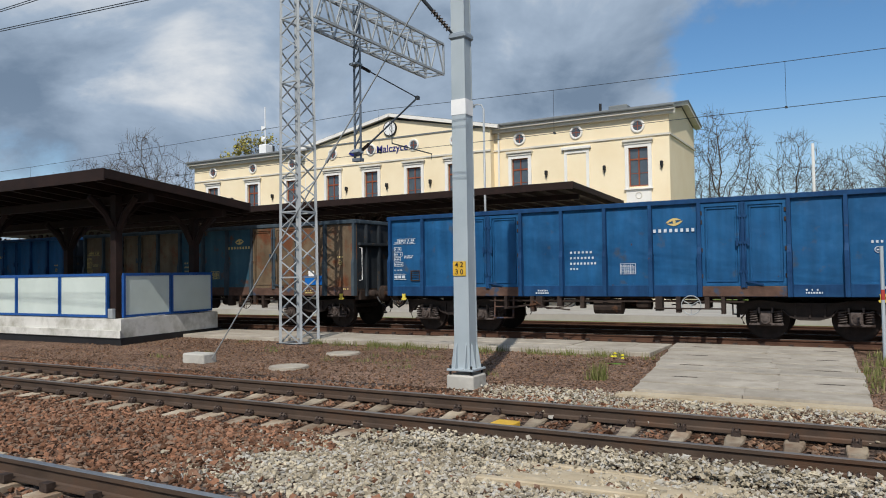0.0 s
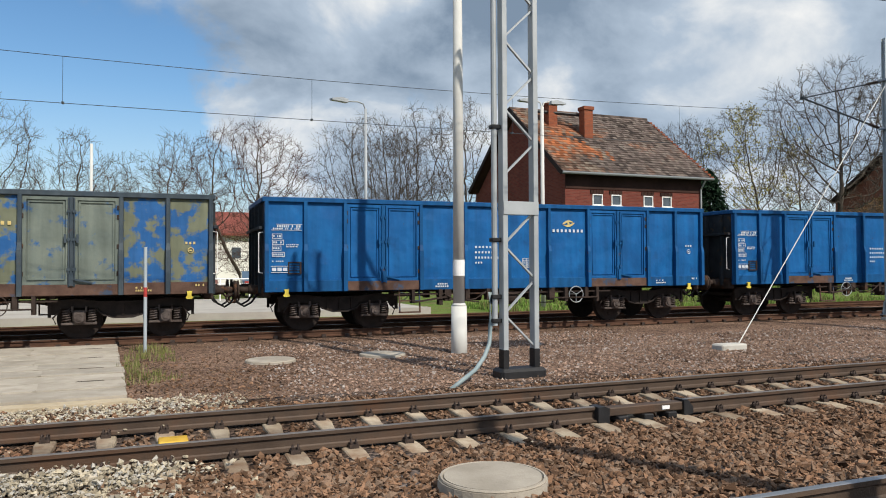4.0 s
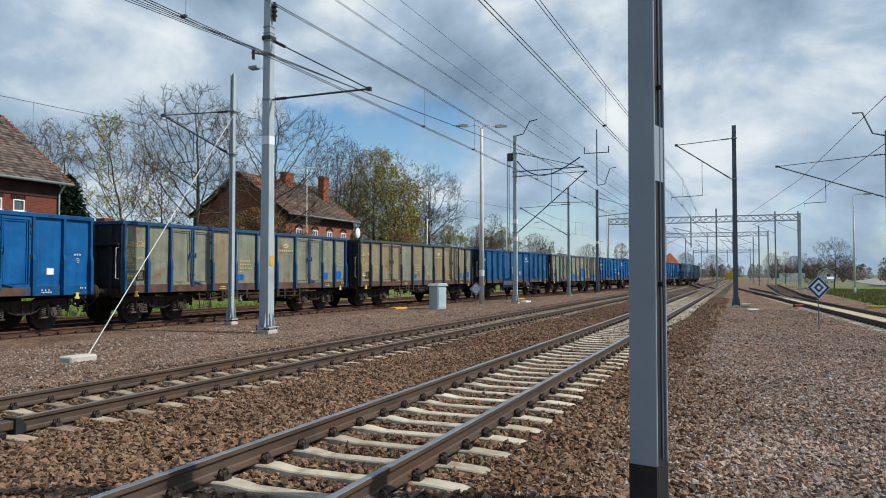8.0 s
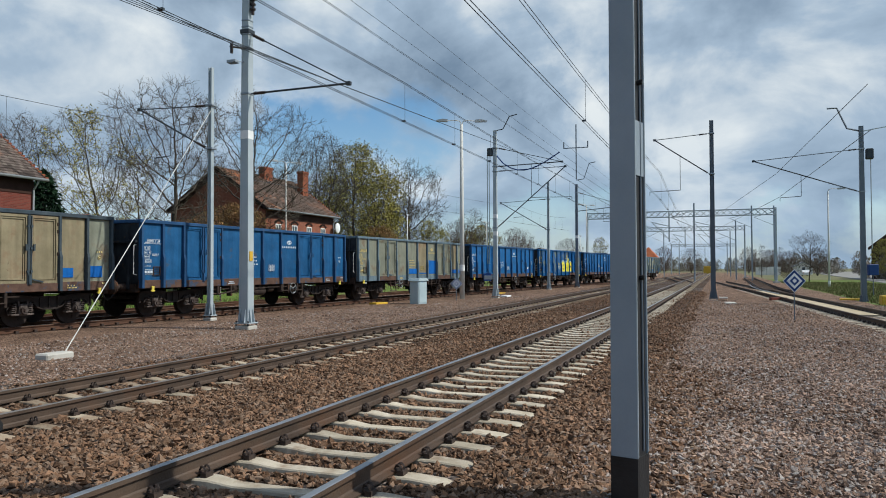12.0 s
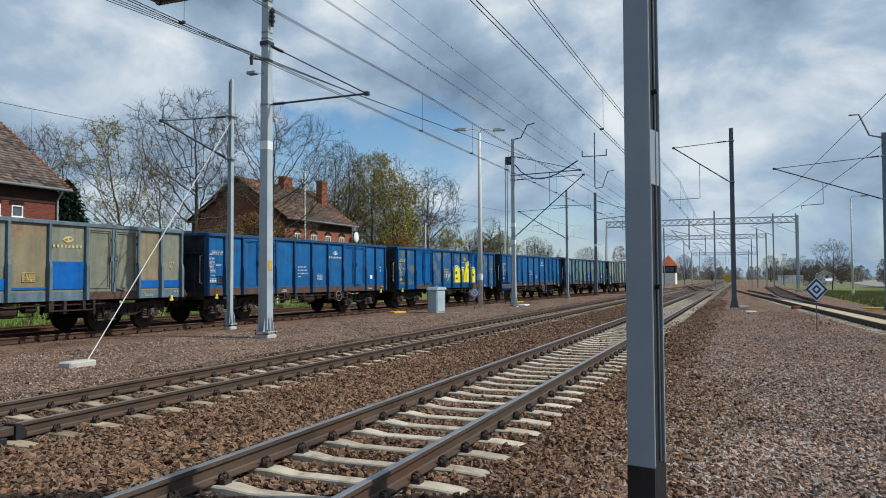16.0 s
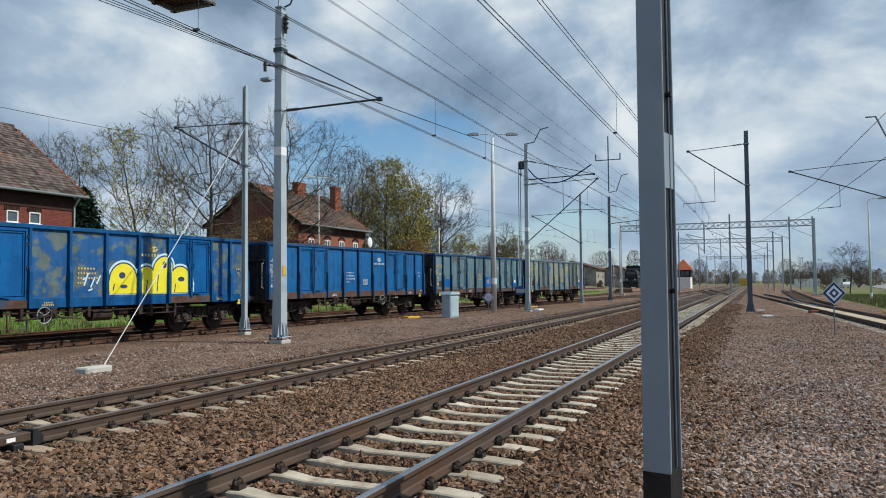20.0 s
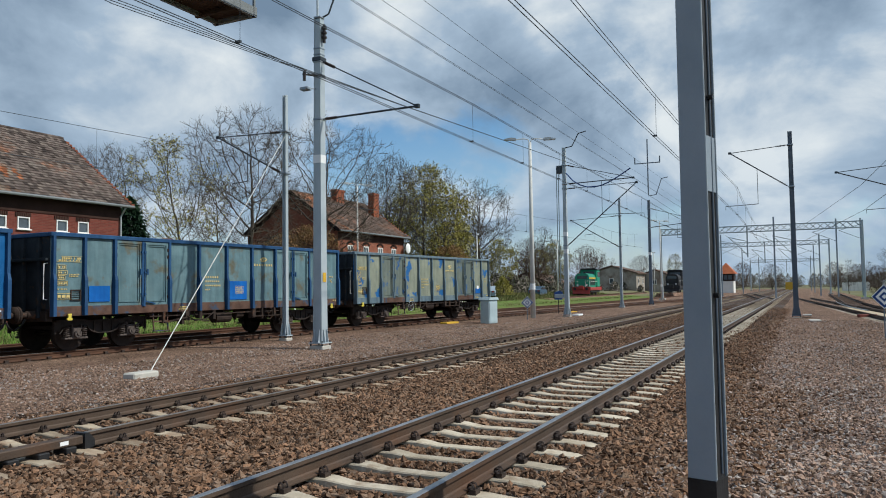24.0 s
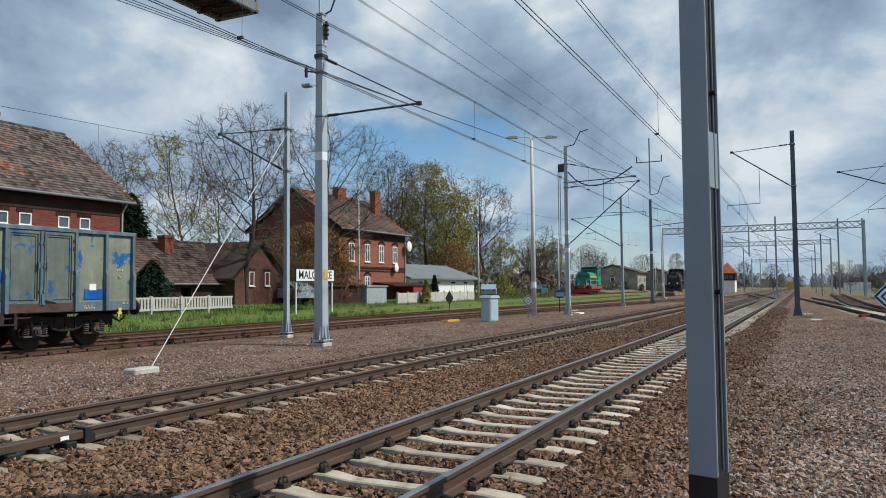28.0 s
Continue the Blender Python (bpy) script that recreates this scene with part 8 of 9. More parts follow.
part("roof", Form().prism([(35.4, 2.35), (40.0, 4.0), (44.6, 2.35), (44.6, 2.5), (40.0, 4.15), (35.4, 2.5)], "x", 65.8, 83.6), M_slate, shed)
for x in (69.0, 73.0, 77.0, 80.5):
    small_window(shed, x, 35.98, 1.0, 0.7, 0.9)

# fences, sheds, name board
for i in range(4):
    f = thing("fence_panel", "pale precast concrete fence panel with vertical slots", "fence", pose(26.6 + 2.1 * i, 31.0, level(28, 31) + 0.22), group="precast fence panels")
    part("post", Form().box(-0.07, 0.07, -0.08, 0.08, -0.6, 0.78, 0.01), M_fence, f)
    part("rail", Form().box(0.07, 2.03, -0.03, 0.03, 0.62, 0.72), M_fence, f)
    part("rail", Form().box(0.07, 2.03, -0.03, 0.03, 0.0, 0.12), M_fence, f)
    for k in range(9):
        part("slat", Form().box(0.12 + 0.215 * k, 0.25 + 0.215 * k, -0.025, 0.025, 0.12, 0.62), M_fence, f)
for i in range(9):
    f = thing("fence_panel", "pale concrete fence panel by the brick house", "fence", pose(54.5 + 1.8 * i, 30.6, 0.15), group="solid fence panels")
    part("post", Form().box(-0.06, 0.06, -0.07, 0.07, -0.5, 1.0, 0.01), M_fence, f)
    part("sheet", Form().box(0.06, 1.74, -0.03, 0.03, 0.0, 0.9, 0.01), M_fence, f)
solid("grey_shed", Form().box(0, 3.1, 0, 2.0, -0.4, 1.5, 0.02).prism([(-0.1, 1.5), (3.2, 1.5), (3.2, 1.58), (-0.1, 1.62)], "y", -0.1, 2.1), paint("grey_sheet", (0.25, 0.29, 0.31), (0.33, 0.37, 0.39), bump=0.05), "small grey sheet-metal shed on the grass", "shed", at=pose(50.3, 31.0, 0.1))
solid("dark_shed", Form().box(0, 4.6, 0, 1.8, -0.3, 1.55, 0.02).prism([(-0.2, 1.5), (4.8, 1.62), (4.8, 1.7), (-0.2, 1.58)], "y", -0.2, 2.0), M_dark_brown, "low dark board shed beside the brick house", "shed", at=pose(45.5, 31.4, 0.1))
sign = thing("station_name_board", "white station name board with dark letters on two white posts", "name board", pose(37.85, 28.5, -0.1, 0, 0, 0))
part("board", Form().box(0.0, 4.15, -0.03, 0.03, 2.08, 2.82, 0.01), M_white, sign)
part("frame", Form().box(-0.04, 4.19, -0.04, 0.03, 2.82, 2.87).box(-0.04, 4.19, -0.04, 0.03, 2.03, 2.08).box(-0.05, 0.0, -0.04, 0.03, 2.08, 2.82).box(4.15, 4.2, -0.04, 0.03, 2.08, 2.82), M_black, sign)
for x in (0.1, 4.05):
    part("post", Form().tube((x, 0.07, -0.5), (x, 0.07, 2.8), 0.05, n=10), M_white, sign)
digits(sign, "MALCZYCE", 0.72, pose(2.07, -0.036, 2.45, 90, 0, 0), M_black)

# ---- distance ----
M_loco_g = paint("green_loco", (0.015, 0.19, 0.12), (0.028, 0.28, 0.18), rough=0.5, bump=0.05)
M_loco_r = paint("red_loco", (0.30, 0.03, 0.03), (0.42, 0.06, 0.05), rough=0.5, bump=0.05)
M_red_rust = paint("red_brown_steel", (0.16, 0.04, 0.03), (0.24, 0.075, 0.055), rough=0.8, bump=0.1)
M_loco_k = paint("black_loco", (0.012, 0.013, 0.014), (0.04, 0.04, 0.045), rough=0.6, bump=0.1)


def loco(x, y, z, turn, body_mat, frame_mat, label, stripe=None):
    l = thing("shunting_locomotive", label, "locomotive", pose(x, y, z, 0, 0, turn), group="parked locomotives")
    part("frame", Form().box(-4.0, 4.0, -1.35, 1.35, 0.75, 1.2, 0.04), frame_mat, l)
    arch = [(-1.1, 1.2), (1.1, 1.2), (1.1, 2.75), (0.95, 3.1), (0.6, 3.32), (-0.6, 3.32), (-0.95, 3.1), (-1.1, 2.75)]
    part("hood", Form().prism(arch, "x", -3.6, 1.0), body_mat, l)
    part("hood", Form().prism([(y, z - 0.5 if z > 1.3 else z) for y, z in arch], "x", 3.0, 3.8), body_mat, l)
    for y in (-0.7, 0.7):
        part("headlight", Form().tube((-3.6, y, 1.55), (-3.7, y, 1.55), 0.14, n=12), M_white, l)
    part("front_window", Form().box(-3.63, -3.6, -0.75, 0.75, 2.5, 2.95), M_pane, l)
    part("snow_plate", Form().prism([(-4.2, 0.2), (-4.35, 0.25), (-4.2, 0.75), (-4.1, 0.75)], "y", -1.3, 1.3).box(-4.5, -4.15, -0.35, 0.35, 0.85, 1.45, 0.04), frame_mat, l)
    for y in (-1.25, 1.25):
        part("end_rail", Form().wire([(-3.95, y, 1.2), (-3.95, y, 2.15), (-3.95, y * 0.45, 2.15), (-3.95, y * 0.45, 1.2)], 0.03, 6), M_white if stripe else M_loco_k, l)
    cab = part("cab", Form().box(1.0, 3.0, -1.35, 1.35, 1.2, 4.0, 0.14), body_mat, l)
    part("cab_roof", Form().prism([(-1.45, 3.95), (1.45, 3.95), (1.0, 4.2), (-1.0, 4.2)], "x", 0.8, 3.2), M_loco_k, cab)
    for s in (-1, 1):
        part("window", Form().box(1.3, 2.7, s * 1.36 - 0.01, s * 1.36 + 0.01, 2.8, 3.6), M_pane, cab)
        part("handrail", Form().tube((-3.7, s * 1.3, 2.1), (0.9, s * 1.3, 2.1), 0.025, n=6), M_white, l)
        for x in (-2.4, 0, 2.4):
            part("wheel", Form().tube((x, s * 0.7, 0.48), (x, s * 0.84, 0.48), 0.48, n=20), M_loco_k, l)
    part("running_gear", Form().box(-3.3, 3.3, -0.62, 0.62, 0.25, 0.75).box(-3.2, 3.2, -1.2, -0.9, 0.4, 0.75, 0.05).box(-3.2, 3.2, 0.9, 1.2, 0.4, 0.75, 0.05), M_loco_k, l)
    part("end_window", Form().box(0.98, 1.0, -0.9, 0.9, 3.3, 3.7), M_pane, cab)
    for k in range(5):
        part("louvre", Form().box(-3.3 + 0.8 * k, -2.75 + 0.8 * k, -1.125, -1.1, 1.5, 2.5), M_loco_k, l)
    part("buffer_beam", Form().box(-4.15, -4.0, -1.4, 1.4, 0.7, 1.3, 0.03), frame_mat, l)
    part("buffer_beam", Form().box(4.0, 4.15, -1.4, 1.4, 0.7, 1.3, 0.03), frame_mat, l)
    for y in (-0.9, 0.9):
        part("buffer", Form().tube((-4.15, y, 1.0), (-4.55, y, 1.0), 0.12, n=10).tube((-4.55, y, 1.0), (-4.6, y, 1.0), 0.22, n=14), M_loco_k, l)
    if stripe:
        for s in (-1, 1):
            part("stripe", Form().box(-3.5, 0.98, s * 1.105 - 0.006, s * 1.105 + 0.006, 2.5, 2.72), M_yellow, l, "yellow stripe")
    part("exhaust", Form().tube((-1.5, 0, 3.2), (-1.5, 0, 3.6), 0.14, n=10), M_loco_k, l)
    return l


loco(115, 30.3, 0.28, 2, M_loco_g, M_loco_r, "green shunting locomotive with a red frame, parked on a siding", True)
loco(141, 21.0, 0.3, 2, M_loco_k, M_loco_k, "black shunting locomotive parked further along")
track("track_shed", "weedy siding track with parked locomotives", lambda x: 30.3, 95, 160, 0.28, (0, 0), M_rail_rust, M_rail_rust, SLEEPER_OLD, clips=(0, 0))
solid("siding_bank", Form().prism([(27.5, -0.6), (34.0, -0.6), (33.0, 0.1), (28.6, 0.1)], "x", 90, 165), M_gravel, "low gravel bank under the locomotive siding", "bank", kind="structure")
solid("siding_bed", Form().prism([(19.2, -0.6), (22.8, -0.6), (22.3, 0.3), (19.7, 0.3)], "x", 130, 160), M_gravel, "gravel bed under the far locomotive", "bank", kind="structure")


def plain_house(x, y, z, w, d, he, hr, wall_mat, roof_mat, label, windows=2, turn=0, name="house"):
    h = thing(name, label, "house", pose(x, y, z, 0, 0, turn))
    part("wall", Form().prism([(-d / 2, -0.6), (d / 2, -0.6), (d / 2, he), (0, hr - 0.1), (-d / 2, he)], "x", -w / 2, w / 2), wall_mat, h)
    for s in (-1, 1):
        part("roof", Form().face_set([(-w / 2 - 0.4, s * (d / 2 + 0.5), he - 0.2), (w / 2 + 0.4, s * (d / 2 + 0.5), he - 0.2), (w / 2 + 0.4, 0, hr), (-w / 2 - 0.4, 0, hr), (-w / 2 - 0.4, s * (d / 2 + 0.5), he), (w / 2 + 0.4, s * (d / 2 + 0.5), he), (w / 2 + 0.4, 0, hr + 0.2), (-w / 2 - 0.4, 0, hr + 0.2)], [(0, 1, 2, 3), (4, 5, 6, 7), (0, 1, 5, 4), (1, 2, 6, 5), (2, 3, 7, 6), (3, 0, 4, 7)]), roof_mat, h)
    for i in range(windows):
        xx = -w / 2 + w * (i + 0.5) / windows
        win = part("window", Form().box(xx - 0.5, xx + 0.5, -d / 2 - 0.04, -d / 2, he * 0.45, he * 0.45 + 1.2), M_winframe, h)
        part("pane", Form().box(xx - 0.4, xx + 0.4, -d / 2 - 0.05, -d / 2 - 0.04, he * 0.45 + 0.1, he * 0.45 + 1.1), M_pane, win)
    for i in range(max(1, windows - 1)):
        yy = -d / 2 + d * (i + 0.5) / max(1, windows - 1)
        win = part("window", Form().box(-w / 2 - 0.04, -w / 2, yy - 0.5, yy + 0.5, he * 0.45, he * 0.45 + 1.2), M_winframe, h)
        part("pane", Form().box(-w / 2 - 0.05, -w / 2 - 0.04, yy - 0.4, yy + 0.4, he * 0.45 + 0.1, he * 0.45 + 1.1), M_pane, win)
    return h


M_tile_orange = paint("orange_tile", (0.34, 0.09, 0.035), (0.46, 0.14, 0.06), scale=1, rough=0.8, bump=0.2)
M_ruin = paint("stained_render", (0.24, 0.215, 0.185), (0.42, 0.385, 0.335), scale=0.5, rough=0.92, bump=0.2, fine=12, third=(0.2, 0.15, 0.12), third_at=0.58, third_scale=0.6, third_soft=0.2)
plain_house(172, 38.5, 0.3, 10, 11, 4.2, 5.8, M_ruin, M_tile_dark, "weathered grey rendered house beyond the sidings", 2)
plain_house(182, 31.0, 0.3, 8, 8, 3.4, 5.0, M_ruin, M_tile_dark, "small grey house beyond the sidings", 2)
plain_house(138, 46.5, 0.3, 12, 8, 2.3, 3.9, M_dark_brown, M_tile_dark, "long low dark house among the trees", 3)
tower = thing("signal_box", "white signal box with an orange hipped roof beside the line", "signal box", pose(190, 16.2, 0.3))
part("wall", Form().box(-3, 3, -1.7, 1.7, -0.6, 2.2), M_trimw, tower)
part("glazed_storey", Form().box(-3.1, 3.1, -1.8, 1.8, 2.2, 3.9), M_wood_dark, tower)
for k in range(3):
    part("window", Form().box(-3.13, -3.1, -1.4 + 1.0 * k, -0.6 + 1.0 * k, 2.5, 3.6), M_pane, tower)
part("roof", Form().face_set([(-3.6, -2.3, 3.9), (3.6, -2.3, 3.9), (3.6, 2.3, 3.9), (-3.6, 2.3, 3.9), (-1.5, 0, 6.5), (1.5, 0, 6.5)], [(0, 1, 5, 4), (1, 2, 5), (2, 3, 4, 5), (3, 0, 4), (3, 2, 1, 0)]), M_tile_orange, tower)
# white apartment house glimpsed between the wagons, and cars
plain_house(4.5, 75, 0.2, 16, 10, 4.3, 6.4, M_trimw, M_red_rust, "white house with a red-brown roof beyond the forecourt", 5)
# to the right of the line
plain_house(150, -31.0, -0.5, 12, 11, 5.5, 10.2, M_dark_brown, M_tile_dark, "dark brick house beyond the side road", 2, turn=-10)
plain_house(260, -24.7, -0.4, 8, 5, 2.4, 3.7, M_trimw, M_slate, "low white house with a grey roof beyond the yard", 2)
for i in range(7):
    f = thing("fence_panel", "pale concrete wall panel far along the line", "fence", pose(225, -9.6 - 0.92 * i, -0.4, 0, 0, -90), group="far wall panels")
    part("sheet", Form().box(0, 0.9, -0.06, 0.06, -0.3, 2.3), M_trimw, f)
    part("post", Form().box(-0.04, 0.04, -0.1, 0.1, -0.3, 2.4), M_fence, f)
solid("side_road", Form().prism([(60, -16.4), (101, -19.2), (200, -26.0), (420, -41.5), (420, -80), (287, -54), (101, -36), (60, -30)], "z", -0.9, -0.37), M_asphalt, "pale grey paved yard beyond the grass", "road", kind="structure")

# right-hand siding with its turnout
track("track_right", "rusty diverging siding beside the main line", lambda x: -5.3 + 0.073 * (x - 29), 14, 100, -0.09, (20, 70), M_rail, M_rail, SLEEPER, step=4, clips=(20, 60))
solid("pale_bed", Form().prism([(32.0, -5.75), (62.0, -3.45), (64.0, -2.2), (62.0, -2.0), (32.0, -4.4)], "z", -0.6, -0.245), M_sand, "pale dusty bed between the turnout rails", "ballast bed", kind="structure")
track("track_right_branch", "rusty track leaving the turnout along the grass", lambda x: -3.9 - 0.012 * (x - 60) - 0.35 * max(0.0, (74 - x) / 14) ** 2, 60, 140, -0.1, (60, 80), M_rail_rust, M_rail, SLEEPER_OLD, step=4, clips=(0, 0))
solid("point_blade", Form().wire([(80.1, -2.9, -0.12), (72.0, -2.75, -0.12), (60.6, -3.0, -0.12), (52.0, -3.6, -0.12)], 0.04, 6), M_rail_head, "bright curved point blade of the turnout", "rail")
for x, y in ((40.9, -0.55), (44.6, -4.1)):
    solid("pale_slab", Form().box(-0.7, 0.7, -0.25, 0.25, -0.1, 0.06, 0.02), M_concrete, "pale concrete slab lying beside the turnout", "slab", at=pose(x, y, level(x, y), 0, 0, 4))
track("crossover", "turnout track joining the two main lines", lambda x: Y_A + (Y_B - Y_A) * (x - 90) / 55 if x < 145 else Y_B, 90, 145, -0.06, (0, 0), M_rail, M_rail, SLEEPER_OLD, step=4, clips=(0, 0))
solid("red_marker", Form().box(-0.5, 0.5, -0.12, 0.12, 0, 0.16, 0.02), M_red_rust, "red-brown sleeper end marker lying beside the siding", "marker", at=pose(46.2, -3.15, level(46, -3), 0, 0, -60))
solid("yellow_gear", Form().box(-0.7, 0.7, -0.15, 0.15, 0, 0.1, 0.02), M_yellow, "yellow point-machine cover beside the siding", "cover", at=pose(48.8, -7.3, level(48, -7), 0, 0, 90))
solid("yellow_cabin", Form().box(-1.2, 1.2, -1.6, 1.6, 0, 2.6, 0.05), M_yellow, "small yellow cabin far along the line", "cabin", at=pose(262, 3.2, -0.4))


def parked_car(x, y, z, turn, material, label):
    c = thing("parked_car", label, "car", pose(x, y, z, 0, 0, turn), group="parked cars")
    body = [(-2.1, 0.3), (2.1, 0.3), (2.15, 0.7), (1.9, 0.85), (1.15, 0.95), (0.5, 1.42), (-1.2, 1.45), (-1.9, 0.98), (-2.12, 0.9)]
    part("body", Form().prism(body, "y", -0.85, 0.85), material, c)
    for s in (-1, 1):
        part("side_window", Form().prism([(1.0, 0.98), (0.45, 1.36), (-1.15, 1.38), (-1.75, 1.0)], "y", s * 0.856 - 0.006, s * 0.856 + 0.006), M_pane, c)
        for xx in (-1.3, 1.3):
            w = part("wheel", Form().tube((xx, s * 0.68, 0.32), (xx, s * 0.87, 0.32), 0.32, n=18), M_black, c)
            part("rim", Form().tube((xx, s * 0.87, 0.32), (xx, s * 0.88, 0.32), 0.2, n=14), M_galv, w)
        part("tail_light", Form().box(-2.14, -2.08, s * 0.6 - 0.12, s * 0.6 + 0.12, 0.7, 0.88), M_loco_r, c)


M_car_w = paint("white_car", (0.62, 0.63, 0.64), (0.7, 0.7, 0.7), rough=0.3, bump=0.0)
M_car_b = paint("blue_car", (0.05, 0.09, 0.14), (0.08, 0.13, 0.19), rough=0.3, bump=0.0)
M_car_s = paint("silver_blue_car", (0.25, 0.32, 0.38), (0.33, 0.4, 0.46), rough=0.3, bump=0.0)
M_car_r = paint("red_car", (0.32, 0.03, 0.02), (0.4, 0.05, 0.04), rough=0.3, bump=0.0)
parked_car(80.6, 33.0, 0.35, 20, M_car_s, "silver-blue parked car beside the fence")
parked_car(104.0, 34.6, 0.3, 12, M_car_b, "dark blue parked car beside the sidings")
parked_car(100.5, 33.6, 0.3, 5, M_car_b, "dark parked car in front of the trees")
parked_car(42.6, 33.0, 0.55, 80, M_car_s, "silver-blue parked car beside the brick house")
parked_car(205, -20.0, -0.45, 5, M_car_w, "white car on the distant side road")
parked_car(3.0, 46.0, -0.2, 80, M_car_r, "red parked car on the forecourt")
parked_car(6.2, 46.0, -0.2, 85, M_car_b, "dark parked car on the forecourt")
rail_f = thing("street_railing", "white pedestrian railing on the forecourt", "railing", pose(2.0, 38.0, -0.13))
for k in range(5):
    part("post", Form().tube((1.4 * k, 0, -0.2), (1.4 * k, 0, 1.05), 0.035, n=8), M_white, rail_f)
for z in (0.5, 0.8, 1.05):
    part("rail", Form().tube((0, 0, z), (5.6, 0, z), 0.03, n=8), M_white, rail_f)

# ---- trees ----
M_bark = paint("bark", (0.04, 0.033, 0.027), (0.10, 0.083, 0.067), scale=3, rough=0.95, bump=0.5, fine=25)
M_twig = paint("twigs", (0.05, 0.041, 0.032), (0.125, 0.104, 0.08), scale=2, rough=0.95, bump=0.0)
M_twig_red = paint("reddish_twigs", (0.05, 0.028, 0.022), (0.115, 0.066, 0.05), scale=2, rough=0.95, bump=0.0)
M_leaf = island_vary(paint("young_leaves", (0.235, 0.215, 0.042), (0.4, 0.355, 0.085), scale=0.4, rough=0.8, bump=0.0), 0.4, (0.15, 0.12, 0.04))
M_leaf_brown = island_vary(paint("dry_leaves", (0.26, 0.14, 0.06), (0.42, 0.24, 0.11), scale=0.4, rough=0.85, bump=0.0), 0.4, (0.1, 0.1, 0.03))
M_needle = island_vary(paint("dark_needles", (0.008, 0.022, 0.012), (0.02, 0.045, 0.022), scale=0.6, rough=0.9, bump=0.0), 0.4)


def tree_shape(seed, height, width, clear=0.25, points=700, stems=1, step=0.3, gaps=0.5, rise=0.12):
    """Grows limbs towards points scattered in a crown; gives (from, to, radius, radius) for limbs and for twigs."""
    rng = np.random.RandomState(seed)
    u = rng.uniform(0, 1, points * 4)
    a = rng.uniform(0, 2 * math.pi, points * 4)
    edge = np.clip(4 * (u + 0.06) * (1.02 - u), 0, 1) ** 0.55 * (1 + 0.2 * np.sin(2 * a + seed) + 0.14 * np.sin(3 * a + 7 * u))
    r = edge * rng.uniform(0, 1, points * 4) ** 0.45 * width / 2
    aim = np.stack([r * np.cos(a), r * np.sin(a), height * (clear + (1 - clear) * u)], 1)
    wave = np.sin(aim[:, 0] * 2.1 + seed) + np.sin(aim[:, 1] * 1.9 + 2 * seed) + np.sin(aim[:, 2] * 1.7 + seed)
    aim = aim[wave > -gaps * 1.6][:points]
    nodes, parent = [np.array([0, 0, -0.3])], [-1]
    for k in range(stems):
        p = np.array([0.1 * math.cos(2.4 * k), 0.1 * math.sin(2.4 * k), 0.0]) if stems > 1 else np.array([0, 0, 0.0])
        d = np.array([0.3 * math.cos(2.4 * k), 0.3 * math.sin(2.4 * k), 1.0]) if stems > 1 else np.array([0, 0, 1.0])
        last = 0
        while p[2] < height * (clear + (0.18 if stems == 1 else 0.3)):
            nodes.append(p); parent.append(last); last = len(nodes) - 1
            d = d + rng.normal(0, 0.07, 3); d[2] = max(d[2], 0.9)
            p = p + d / np.linalg.norm(d) * step
    best, nearest = np.full(len(aim), 1e9), np.zeros(len(aim), int)
    seen, kids = 0, {}
    alive = np.ones(len(aim), bool)
    for _ in range(160):
        for i in range(seen, len(nodes)):
            dd = np.linalg.norm(aim - nodes[i], axis=1)
            hit = dd < best
            best[hit], nearest[hit] = dd[hit], i
        seen = len(nodes)
        alive &= best > step * 1.25
        if not alive.any() or seen > 9000:
            break
        live = np.nonzero(alive)[0]
        for i in np.unique(nearest[live]):
            if kids.get(i, 0) > 2:
                alive[live[nearest[live] == i]] = False
                continue
            mine = live[nearest[live] == i]
            pull = aim[mine] - nodes[i]
            pull = (pull / np.linalg.norm(pull, axis=1)[:, None]).mean(0) + rng.normal(0, 0.13, 3) + np.array([0, 0, rise])
            nodes.append(nodes[i] + pull / (np.linalg.norm(pull) + 1e-6) * step)
            parent.append(int(i))
            kids[i] = kids.get(i, 0) + 1
    load = np.zeros(len(nodes))
    for i in range(len(nodes) - 1, -1, -1):
        load[i] = max(load[i], 0.010 ** 2.15)
        if parent[i] >= 0:
            load[parent[i]] += load[i]
    rad = load ** (1 / 2.15)
    limbs, twigs = [], []
    for i, p in enumerate(nodes):
        if parent[i] < 0:
            continue
        q = nodes[parent[i]]
        limbs.append((Vector(q), Vector(p), float(min(rad[parent[i]], rad[i] * 1.35)), float(rad[i])))
        if rad[i] < 0.027:
            d = (p - q) / step
            for _ in range(2 if kids.get(i, 0) else 4):
                e = d * 0.8 + rng.normal(0, 0.55, 3) + np.array([0, 0, 0.25])
                e = e / np.linalg.norm(e)
                m = p + e * rng.uniform(0.18, 0.42)
                g = e + rng.normal(0, 0.3, 3) + np.array([0, 0, 0.15])
                twigs.append((Vector(p), Vector(m), 0.0085, 0.007))
                twigs.append((Vector(m), Vector(m + g * rng.uniform(0.15, 0.36)), 0.007, 0.005))
    return limbs, twigs


